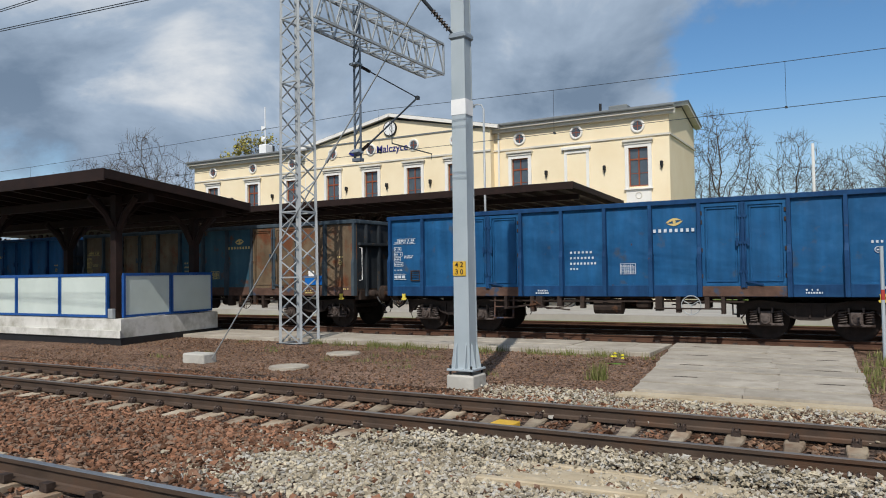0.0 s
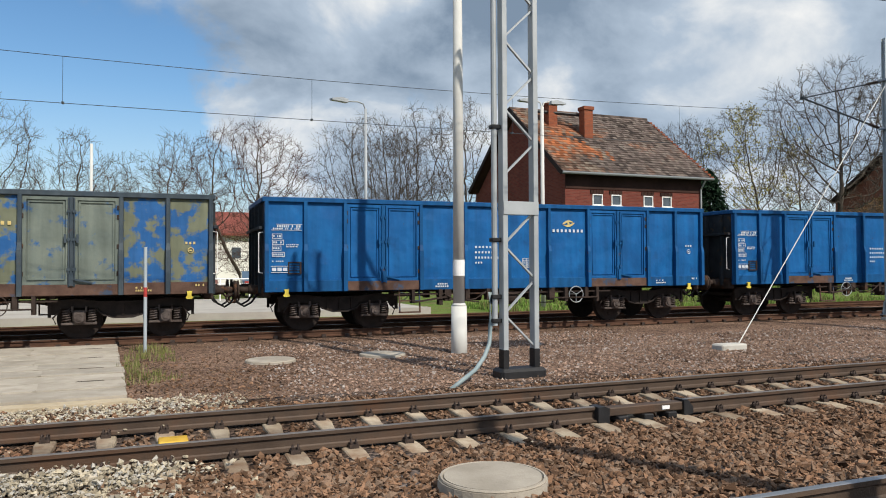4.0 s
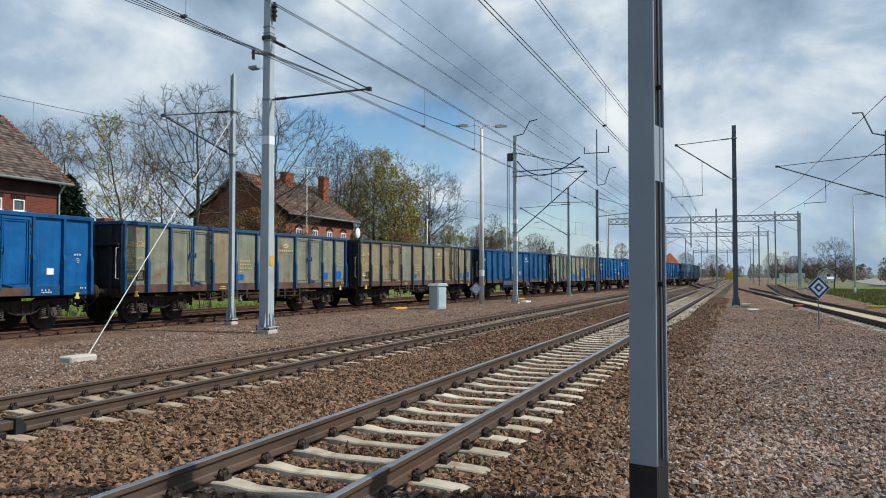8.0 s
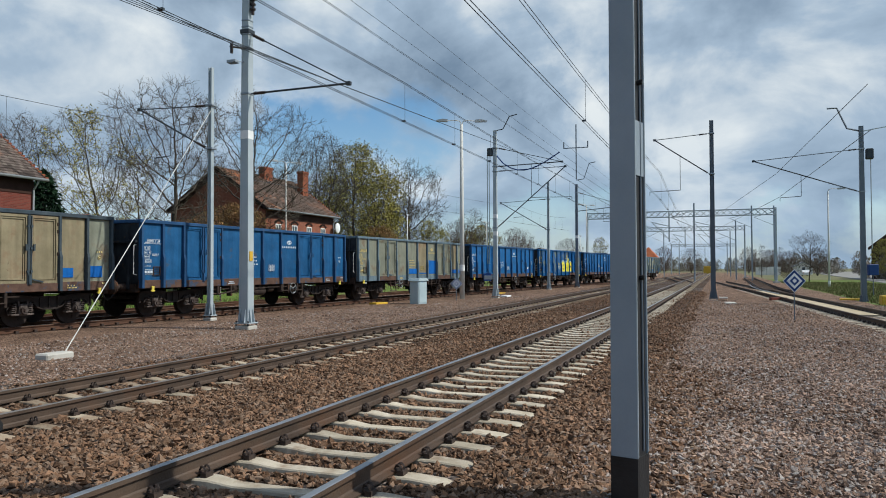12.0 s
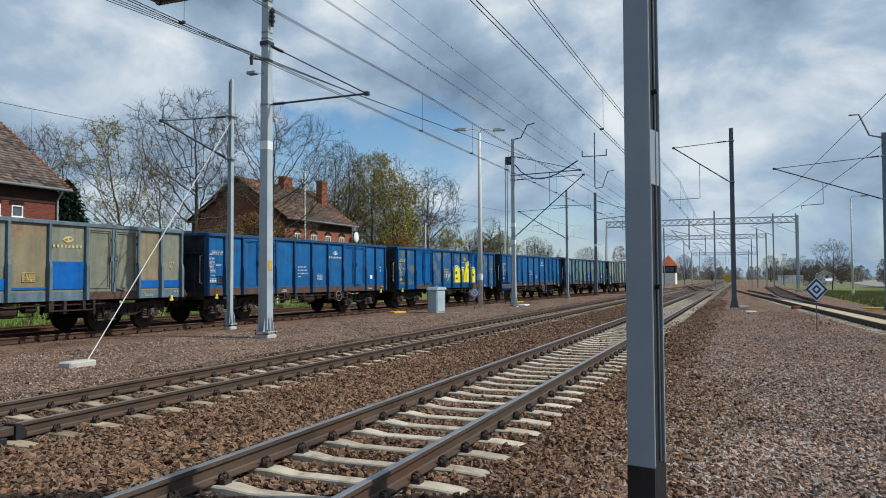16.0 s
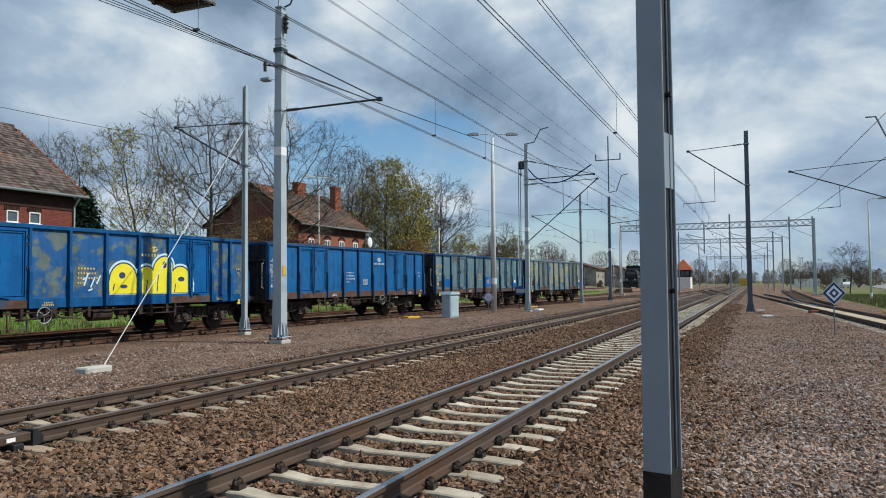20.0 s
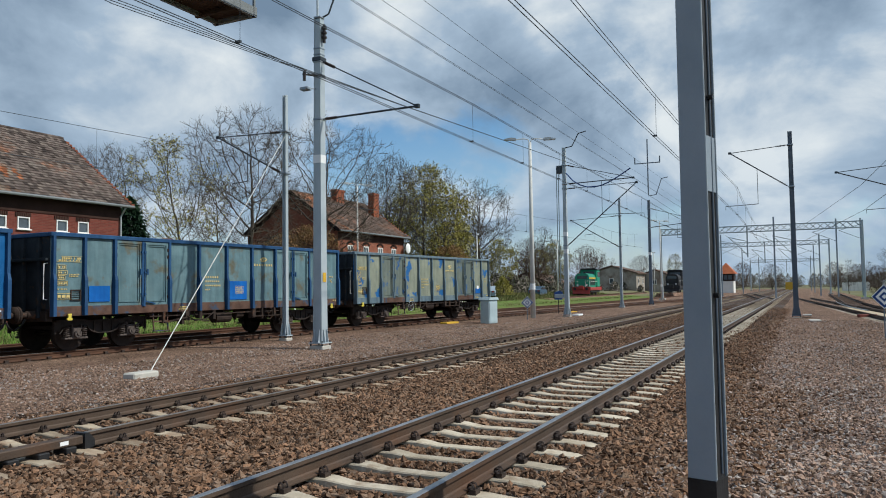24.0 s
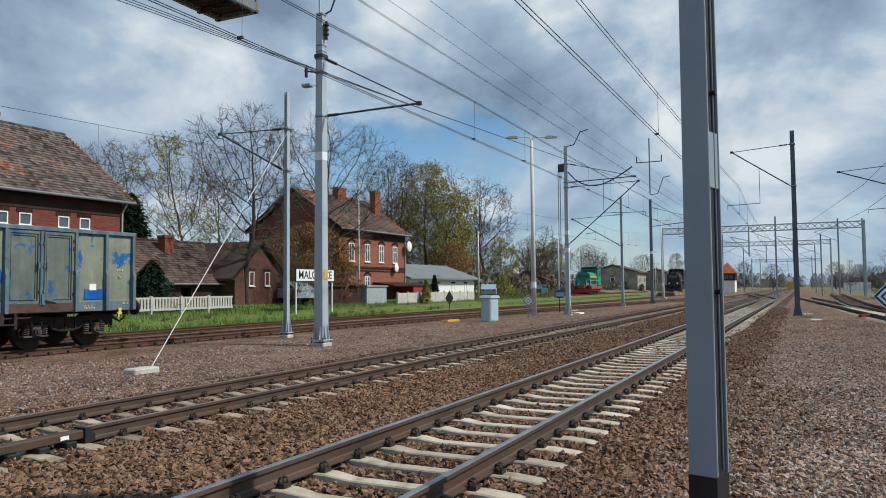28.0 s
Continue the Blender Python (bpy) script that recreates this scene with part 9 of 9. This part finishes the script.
def tree(name, label, seed, height, width, clear=0.25, points=700, stems=1, gaps=0.5, rise=0.12, leaves=0, leaf_mat=None, twig_mat=None, leaf_size=0.1, at=None):
    limbs, twigs = tree_shape(seed, height, width, clear, points, stems, gaps=gaps, rise=rise)
    t = thing(name, label, "tree", at, group="trees round the station")
    wood, twig = Form(), Form()
    for a, b, r0, r1 in limbs:
        if r1 > 0.03:
            wood.tube(a, b, r0, r1, n=7 if r1 > 0.09 else 5, caps=False)
        else:
            twig.tube(a, b, r0, r1, n=3, caps=False)
    for a, b, r0, r1 in twigs:
        twig.tube(a, b, r0, r1, n=3, caps=False)
    part("trunk", wood, M_bark, t)
    part("crown", twig, twig_mat or M_twig, t)
    if leaves:
        rng = np.random.RandomState(seed)
        tips = np.array([b[:] for a, b, r0, r1 in twigs])
        tips = tips[np.sin(tips[:, 0] * 1.3 + seed) + np.sin(tips[:, 2] * 1.6) > -0.9]
        c = tips[rng.randint(0, len(tips), leaves)] + rng.normal(0, 0.1, (leaves, 3))
        u = rng.normal(0, 1, (leaves, 3)); u /= np.linalg.norm(u, axis=1)[:, None]
        v = np.cross(u, rng.normal(0, 1, (leaves, 3))); v /= np.linalg.norm(v, axis=1)[:, None]
        s = leaf_size * rng.uniform(0.5, 1.2, (leaves, 1))
        q = np.stack([c - u * s, c + v * s * 0.6, c + u * s, c - v * s * 0.6], 1).reshape(-1, 3)
        tagged(part("leaves", raw_mesh("leaves", q, np.arange(leaves * 4).reshape(-1, 4), leaf_mat or M_leaf), None, t), kind="stuff")
    return t


def placed(x, y, h, base_h, turn, z=None):
    return pose(x, y, level(x, y) - 0.05 if z is None else z, 0, 0, turn) @ Matrix.Scale(h / base_h, 4)


T1 = tree("bare_tree", "slim dark bare tree with crooked limbs", 3, 12.5, 5.2, 0.2, 800, gaps=0.35, at=placed(-8.5, 52, 12.6, 12.5, 0))
T2 = tree("bare_tree", "small bare tree with a rounded open crown", 8, 10, 6.0, 0.22, 850, gaps=0.4, at=placed(-4.4, 54, 10.6, 10, 40))
T3 = tree("budding_tree", "large tree with a haze of young leaves", 14, 16, 9, 0.22, 1200, gaps=0.5, leaves=7000, leaf_size=0.095, at=placed(93.5, 48, 18.3, 16, 0))
T4 = tree("reddish_tree", "rounded bare tree with dense reddish-brown twigs", 21, 11, 9.0, 0.1, 1900, stems=3, gaps=1.2, twig_mat=M_twig_red, at=placed(6.5, 52, 11.4, 11, 0))
T5 = tree("bare_tree", "tall bare tree with several upright stems", 33, 13, 7.8, 0.12, 1500, stems=4, gaps=0.5, rise=0.35, at=placed(14.9, 52, 12.6, 13, 10))
T6 = tree("young_green_tree", "tree in fresh yellow-green leaf", 41, 12, 6.8, 0.2, 700, gaps=0.7, leaves=8000, leaf_size=0.125, at=placed(103, 48, 11.0, 12, 0))
T7 = tree("brown_leaved_tree", "low spreading tree with dry brown leaves", 52, 9, 9, 0.12, 1000, stems=2, gaps=0.8, leaves=16000, leaf_size=0.1, leaf_mat=M_leaf_brown, twig_mat=M_twig_red, at=placed(45.8, 33.2, 5.6, 9, 0))
T8 = tree("bare_tree", "tall bare tree with wide crooked limbs", 64, 13.5, 8.6, 0.25, 1400, gaps=0.35, at=placed(38.6, 33.0, 13.2, 13.5, 0))
# shape, x, y, height, turn
trees_near_station = [
    (T2, 1.6, 54, 10.3, 150), (T1, -2.0, 56, 9.0, 60), (T1, 19.1, 52, 13.2, 80), (T1, 22.2, 52, 13.9, 250), (T5, 17.6, 55, 12.2, 120), (T2, -14, 58, 12, 60), (T6, -51.7, 54, 16.6, 0), (T2, -72.3, 58, 17.3, 0), (T5, -78.1, 58, 15.9, 50), (T2, -86.9, 60, 15.8, 140),
]
trees_by_houses = [
    (T5, 43.0, 52, 13.7, 60), (T3, 45.4, 47, 11.9, 140), (T1, 50.5, 47, 12.4, 200), (T5, 40.9, 31.3, 4.6, 30), (T5, 42.7, 31.4, 4.0, 200), (T8, 46.9, 32.4, 14.6, 130), (T5, 83.0, 48, 19.0, 60), (T1, 88.5, 50, 17.5, 20),
    (T3, 100, 50, 17.0, 120), (T7, 95.0, 45, 11.0, 40), (T6, 96.5, 47, 17.5, 40), (T6, 90.5, 51, 14.5, 200), (T8, 120, 50, 20.2, 200), (T2, 115, 52, 15.0, 15), (T2, 128, 42, 11.0, 10),
    (T7, 43.4, 32.6, 5.0, 120), (T7, 47.4, 36.2, 8.4, 70), (T7, 48.6, 39.6, 7.6, 160), (T7, 48.6, 32.2, 5.4, 210), (T7, 101, 45, 8.0, 300), (T5, 108, 46, 12.0, 90), (T6, 113, 44, 9.5, 310), (T4, 126, 44, 9.0, 100), (T4, 133, 46, 8.0, 10), (T6, 140, 47, 9.0, 160),
    (T2, 148, 46, 10.0, 70), (T6, 161.7, 50, 11.6, 0), (T4, 172, 45, 8.5, 60), (T2, 182, 44, 8.5, 130), (T4, 227, 60, 13.0, 150),
]
trees_beyond_road = [
    (T8, 118, -12.1, 7.4, 40), (T4, 122, -9.6, 4.2, 20), (T6, 128, -23.5, 6.8, 0), (T6, 120, -30, 7.5, 100), (T4, 135, -31, 6.5, 10), (T6, 133, -27, 5.5, 200), (T2, 160, -8, 6.0, 80), (T6, 150, -38, 8, 30),
]
trees_far_along = [
    (T4, 205, 24, 7, 10), (T2, 222, 22, 8, 60), (T4, 240, 26, 8, 150), (T3, 230, 34, 9, 0), (T4, 210, 40, 9, 70), (T4, 235, -14, 7, 20), (T2, 255, -18, 8, 80), (T4, 215, -24, 7, 150),
    (T4, 270, 18, 9, 30), (T4, 290, -10, 9, 10), (T4, 300, 10, 9, 60),
]
BASE_H = {T1: 12.5, T2: 10, T3: 16, T4: 11, T5: 13, T6: 12, T7: 9, T8: 13.5}
for shape, x, y, h, turn in trees_near_station + trees_by_houses + trees_beyond_road + trees_far_along:
    copy_thing(shape, placed(x, y, h, BASE_H[shape], turn))


def conifer(name, label, x, y, h, r, n, mat, seed, droop=0.4):
    t = thing(name, label, "tree" if h > 3 else "shrub", pose(x, y, level(x, y)), group="evergreens")
    part("trunk", Form().tube((0, 0, -0.3), (0, 0, h * 0.95), r * 0.09, 0.02, n=6), M_bark, t)
    rng = np.random.RandomState(seed)
    z = rng.uniform(0.04, 1, n) ** 0.8
    a = rng.uniform(0, 6.283, n)
    lobes = 0.75 + 0.25 * np.sin(a * 5 + z * 40) * np.cos(z * 57 + a * 2)
    rad = r * (1 - z) ** 0.75 * lobes * rng.uniform(0.35, 1.05, n) + 0.04
    c = np.stack([rad * np.cos(a), rad * np.sin(a), z * h], 1)
    u = np.stack([np.cos(a), np.sin(a), -droop * np.ones(n)], 1) + rng.normal(0, 0.4, (n, 3)); u /= np.linalg.norm(u, axis=1)[:, None]
    v = np.cross(u, rng.normal(0, 1, (n, 3))); v /= np.linalg.norm(v, axis=1)[:, None]
    s = 0.16 * (h / 7) ** 0.5 * rng.uniform(0.5, 1.3, (n, 1))
    q = np.stack([c - u * s, c + v * s * 0.4, c + u * s, c - v * s * 0.4], 1).reshape(-1, 3)
    tagged(part("needles", raw_mesh("needles", q, np.arange(n * 4).reshape(-1, 4), mat), None, t), kind="stuff")


conifer("spruce_tree", "dark green spruce behind the brick house", 36.6, 41.5, 7.5, 3.4, 7000, M_needle, 1)
conifer("evergreen_shrub", "dense dark green shrub by the cottage", 30.0, 32.4, 2.7, 2.0, 6000, M_needle, 2)
conifer("thuja", "narrow green thuja by the fence", 58.6, 30.0, 2.2, 0.7, 2500, M_leaf, 3)
conifer("thuja", "narrow dark thuja beside the white outbuilding", 63.5, 31.6, 2.4, 0.6, 2500, M_needle, 4)
conifer("evergreen_shrub", "round green shrub beside the parked cars", 84.8, 32.8, 2.5, 2.1, 4500, M_leaf, 5)
conifer("evergreen_shrub", "low shrub at the cottage wall", 44.5, 32.0, 1.4, 1.0, 2000, M_leaf_brown, 6)


# far woods along the horizon
def far_woods(x0, x1, y0, y1, n, hmin, hmax, seed):
    rng = np.random.RandomState(seed)
    m = n * 420
    cx, cy = rng.uniform(x0, x1, n), rng.uniform(y0, y1, n)
    hh = rng.uniform(hmin, hmax, n)
    i = rng.randint(0, n, m)
    ang, z = rng.uniform(0, 6.283, m), rng.uniform(0.03, 1, m)
    rad = hh[i] * 0.38 * np.sin(np.pi * np.clip(z * 0.9 + 0.1, 0, 1)) ** 0.6 * rng.uniform(0.2, 1, m)
    c = np.stack([cx[i] + rad * np.cos(ang), cy[i] + rad * np.sin(ang), z * hh[i] - 0.5], 1)
    u = rng.normal(0, 1, (m, 3)); u[:, 2] += 0.8; u /= np.linalg.norm(u, axis=1)[:, None]
    v = np.cross(u, rng.normal(0, 1, (m, 3))); v /= np.linalg.norm(v, axis=1)[:, None]
    s = rng.uniform(0.12, 0.42, (m, 1))
    q = np.stack([c - u * s, c + v * s * 0.35, c + u * s, c - v * s * 0.35], 1).reshape(-1, 3)
    ob = new("far_woods", raw_mesh("far_woods", q, np.arange(m * 4).reshape(-1, 4), M_woods))
    tagged(ob, "distant leafless woods along the horizon", "woods", kind="stuff")


# Paler than the near twigs: the haze of distance is mixed into this colour.
M_woods = island_vary(paint("far_woods", (0.17, 0.145, 0.125), (0.28, 0.245, 0.215), scale=0.1, rough=0.95, bump=0.0), 0.3, (0.11, 0.12, 0.06))
far_woods(250, 420, 25, 140, 130, 3, 7.5, 1)
far_woods(250, 480, -110, -14, 130, 3, 7.5, 2)
far_woods(110, 240, 62, 95, 50, 4, 8, 3)
far_woods(84, 140, 38.5, 44, 44, 1.8, 4.2, 8)
far_woods(148, 168, 30, 41, 16, 1.4, 3.2, 9)
far_woods(118, 160, -34, -24, 26, 2.5, 5.5, 10)
far_woods(140, 240, -75, -34, 60, 3, 7, 4)
far_woods(-150, -40, 55, 95, 50, 6, 10, 6)
far_woods(430, 520, -60, 60, 130, 5, 9, 7)


# ---- grass, weeds ----
def tufts(x0, x1, y0, y1, n, hmin, hmax, seed, material, label, name="grass_tufts", clump=0.0, broad=1.0):
    rng = np.random.RandomState(seed)
    x, y = rng.uniform(x0, x1, n), rng.uniform(y0, y1, n)
    if clump:
        k = max(3, int(n * clump))
        cx, cy = rng.uniform(x0, x1, k), rng.uniform(y0, y1, k)
        j = rng.randint(0, k, n)
        x, y = cx[j] + rng.normal(0, 0.12, n), cy[j] + rng.normal(0, 0.1, n)
    z = np.array([level(a, b) for a, b in zip(x, y)]) - 0.02
    a = rng.uniform(0, 6.283, n)
    h, w = rng.uniform(hmin, hmax, n), rng.uniform(0.006, 0.014, n) * broad
    lean = rng.uniform(0.05, 0.5, n) * h
    b = np.stack([x, y, z], 1)
    d = np.stack([np.cos(a), np.sin(a), 0 * a], 1)
    e = np.stack([-np.sin(a), np.cos(a), 0 * a], 1)
    tip = b + e * lean[:, None] + np.stack([0 * h, 0 * h, h], 1)
    q = np.stack([b - d * w[:, None], b + d * w[:, None], tip], 1).reshape(-1, 3)
    tagged(new(name, raw_mesh(name, q, np.arange(n * 3).reshape(-1, 3), material)), label, "grass", kind="stuff")


tufts(-14, -4.2, 15.7, 16.1, 1700, 0.05, 0.2, 1, M_weed, "weeds and grass along the footpath edge", clump=0.02)
tufts(-0.3, 0.5, 13.0, 18.2, 900, 0.05, 0.2, 2, M_weed, "grass tufts beside the walkway", clump=0.03)
tufts(-16, -4, 11.5, 16.5, 900, 0.04, 0.14, 3, M_weed, "sparse weeds on the gravel", clump=0.03)
tufts(-4.55, -4.2, 12.65, 12.95, 130, 0.12, 0.42, 4, M_weed, "bushy green weed by the mast")
tufts(13, 75, 26.2, 32.0, 60000, 0.08, 0.32, 5, M_blade, "grassy bank in front of the houses", broad=2.2)
tufts(13, 75, 26.0, 30.0, 6000, 0.15, 0.5, 15, M_blade_dry, "taller dry grass on the bank", clump=0.02, broad=2.0)
tufts(66, 130, 25.0, 36.0, 26000, 0.1, 0.4, 6, M_blade_dry, "grass in front of the trees", broad=4.0)
tufts(40, 110, -18, -7.6, 26000, 0.08, 0.25, 7, M_blade_dry, "grass verge beside the line", broad=3.0)
dand = thing("dandelion", "small yellow dandelion flowers among the weeds", "flower", pose(-4.65, 14.9, -0.32))
for k in range(5):
    part("flower", Form().ball((0.12 * math.cos(2.1 * k), 0.12 * math.sin(2.1 * k), 0.14 + 0.02 * k), 0.035, 8, 5, (1, 1, 0.5)), M_graffiti, dand)
part("leaves", Form().prism([(-0.2, 0), (0, 0.06), (0.2, 0), (0, -0.06)], "z", 0.0, 0.03), M_blade, dand)


# ---- loose stones ----
def stones(name, label, areas, material, seed, rmin, rmax, avoid=True, sink=0.35, outside=None, lift=0.0):
    """Angular broken stones; areas are (x0, x1, y0, y1, per square metre)."""
    rng = np.random.RandomState(seed)
    xs, ys = [], []
    for x0, x1, y0, y1, d in areas:
        n = int((x1 - x0) * (y1 - y0) * d)
        xs.append(rng.uniform(x0, x1, n) + rng.normal(0, 0.3, n)); ys.append(rng.uniform(y0, y1, n) + rng.normal(0, 0.1 if y1 > 2 else 0.25, n))
    x, y = np.concatenate(xs), np.concatenate(ys)
    if avoid:
        keep = np.ones(len(x), bool)
        for yc, x_start in ((Y_A, -40 + 0.2), (Y_B, -60 + 0.2)):
            dy = np.abs(y - yc)
            keep &= ~(np.abs(dy - GAUGE) < 0.1)
            ph = np.abs((x - x_start + 0.3) % 0.6 - 0.3)
            keep &= ~((dy < 1.33) & (ph < 0.17))
        x, y = x[keep], y[keep]
    if outside:
        inside = (x > outside[0] + 0.35 * np.sin(y * 5)) & (x < outside[1] + 0.3 * np.sin(y * 7)) & (y > outside[2] + 0.25 * np.sin(x * 3)) & (y < outside[3])
        keep = ~inside | (rng.rand(len(x)) < 0.04)
        x, y = x[keep], y[keep]
    n = len(x)
    ky, kz = zip(*LEVELS)
    z = np.interp(y, ky, kz) + lift * rng.uniform(0.3, 1, n)
    s = rng.uniform(rmin, rmax, n) * (0.7 + 0.6 * rng.rand(n))
    octa = np.array([(1, 0, 0), (-1, 0, 0), (0, 1, 0), (0, -1, 0), (0, 0, 1), (0, 0, -1)], float)
    v = octa[None] * (s[:, None, None] * rng.uniform(0.7, 1.25, (n, 6, 1))) + rng.normal(0, 0.2, (n, 6, 3)) * s[:, None, None]
    v *= rng.uniform(0.55, 1.35, (n, 1, 3))
    ax = rng.normal(0, 1, (n, 3)); ax /= np.linalg.norm(ax, axis=1)[:, None]
    an = rng.uniform(0, 6.283, n)
    c, si = np.cos(an)[:, None, None], np.sin(an)[:, None, None]
    k = np.broadcast_to(ax[:, None], v.shape)
    v = v * c + np.cross(k, v) * si + k * (k * v).sum(2, keepdims=True) * (1 - c)
    v[:, :, 2] *= 0.8
    v += np.stack([x, y, z + s * (1 - sink) * rng.uniform(0.0, 1.0, n)], 1)[:, None]
    f = np.array([(0, 2, 4), (2, 1, 4), (1, 3, 4), (3, 0, 4), (2, 0, 5), (1, 2, 5), (3, 1, 5), (0, 3, 5)])
    faces = (np.arange(n)[:, None, None] * 6 + f[None]).reshape(-1, 3)
    me = bpy.data.meshes.new(name)
    me.vertices.add(n * 6)
    me.vertices.foreach_set("co", v.reshape(-1).astype(np.float32))
    m = len(faces)
    me.loops.add(m * 3)
    me.loops.foreach_set("vertex_index", faces.reshape(-1).astype(np.int32))
    me.polygons.add(m)
    me.polygons.foreach_set("loop_start", np.arange(0, m * 3, 3, dtype=np.int32))
    me.update(calc_edges=True)
    me.shade_flat()
    me.materials.append(material)
    tagged(new(name, me), label, "stones", kind="stuff")


stones("ballast_stones", "brown broken ballast stones round the tracks", [(-1.5, 10, 0.9, 5.4, 950), (-1.5, 10, 5.4, 7.4, 700), (10, 16, 0.8, 7.4, 600), (-1.5, 16, 7.4, 10.6, 420), (16, 30, 0.8, 10.6, 270), (30, 60, 0.8, 10.6, 75), (0.5, 14, 0.2, 1.0, 420), (2, 12, -0.5, 0.4, 40)], M_stone, 11, 0.017, 0.038, sink=0.15, outside=(-5.6, 0.0, 4.95, 7.6))
stones("ballast_stones", "reddish-brown broken ballast stones by the platform", [(-12, -1.5, 0.9, 7.4, 620), (-18, -1.5, 7.4, 10.6, 420)], M_stone_red, 21, 0.017, 0.038, sink=0.2, outside=(-5.6, 0.0, 4.95, 7.6))
stones("pale_stones", "pale fresh crushed stones round the crossing", [(-5.7, 0.0, 4.9, 7.75, 1250), (-6.3, 0.7, 5.2, 7.6, 200), (-5.6, 1.0, 9.6, 11.6, 650), (-5.0, 0.2, 7.9, 9.4, 30)], M_stone_pale, 12, 0.011, 0.029, sink=0.1)
stones("gravel_stones", "dark brown gravel pieces on the ground by the platform", [(-20, 2, 10.4, 16.0, 110)], M_stone, 19, 0.0135, 0.028)
stones("gravel_stones", "grey-brown gravel on the open ground", [(2.5, 9, -2.0, 1.25, 1200), (9, 15, -3.2, 1.2, 750), (15, 26, -5.2, 1.0, 320), (26, 42, -8.0, 0.9, 80), (2, 12, 10.4, 17.6, 130), (12, 34, 10.4, 16.0, 100), (34, 50, 10.4, 15.0, 30)], M_gravel_stone, 13, 0.0135, 0.03)

stones("pale_stones", "pale crushed stones banked over the sleeper ends", [(-4.9, 0.1, 7.2, 7.72, 1500), (-4.4, 0.5, 9.55, 10.0, 900)], M_stone_pale, 17, 0.013, 0.03, avoid=False, sink=0.1, lift=0.09)
# flat sandy spread with two half-buried boards
rng = np.random.RandomState(31)
spread = Form()
NX, NY = 40, 22
grid_v, grid_f = [], []
for iy in range(NY):
    for ix in range(NX):
        x, y = -3.75 + 2.6 * ix / (NX - 1) + 0.25 * iy / NY, 6.25 + 1.0 * iy / (NY - 1)
        rim = min(ix, NX - 1 - ix, iy * 1.6, (NY - 1 - iy) * 1.6) / 6.0
        hump = 0.052 * min(1, rim) + 0.02 * math.sin(x * 7.1 + y * 3.0) * math.sin(y * 9.0 + x) + rng.uniform(-0.006, 0.006)
        grid_v.append((x, y, level(x, y) - 0.035 + hump))
for iy in range(NY - 1):
    for ix in range(NX - 1):
        k = iy * NX + ix
        grid_f.append((k, k + 1, k + NX + 1, k + NX))
spread.face_set(grid_v, grid_f)
solid("sand_spread", spread, M_sand, "trodden sandy patch among the pale stones", "sand", kind="structure", smooth=True)
for x, y, w, turn in ((-2.95, 7.08, 1.0, -3.0), (-3.35, 6.22, 1.5, 4.0)):
    solid("half_buried_board", Form().box(0, w, -0.045, 0.045, -0.06, 0.03, 0.012), M_sand, "pale board half buried in the crushed stones", "board", at=pose(x, y, level(x, y) + 0.015, 0, 0, turn), group="half-buried boards")


def motions():
    """The train rolls past towards the station, wheels turning."""
    for k, w in enumerate(WAGONS):
        walk(w, [(t / 2, wagon_pose(train_x(t / 2) + PITCH * (k + FIRST))) for t in range(57)])
    turns = [(f / FPS, math.degrees((train_x(f / FPS) - train_x(0)) / 0.46)) for f in range(0, 28 * FPS + 1, 2)]
    for ws, x in WHEELSETS:
        walk(ws, [(t, pose(x, 0, 0.46, 0, a, 0)) for t, a in turns])


motions()
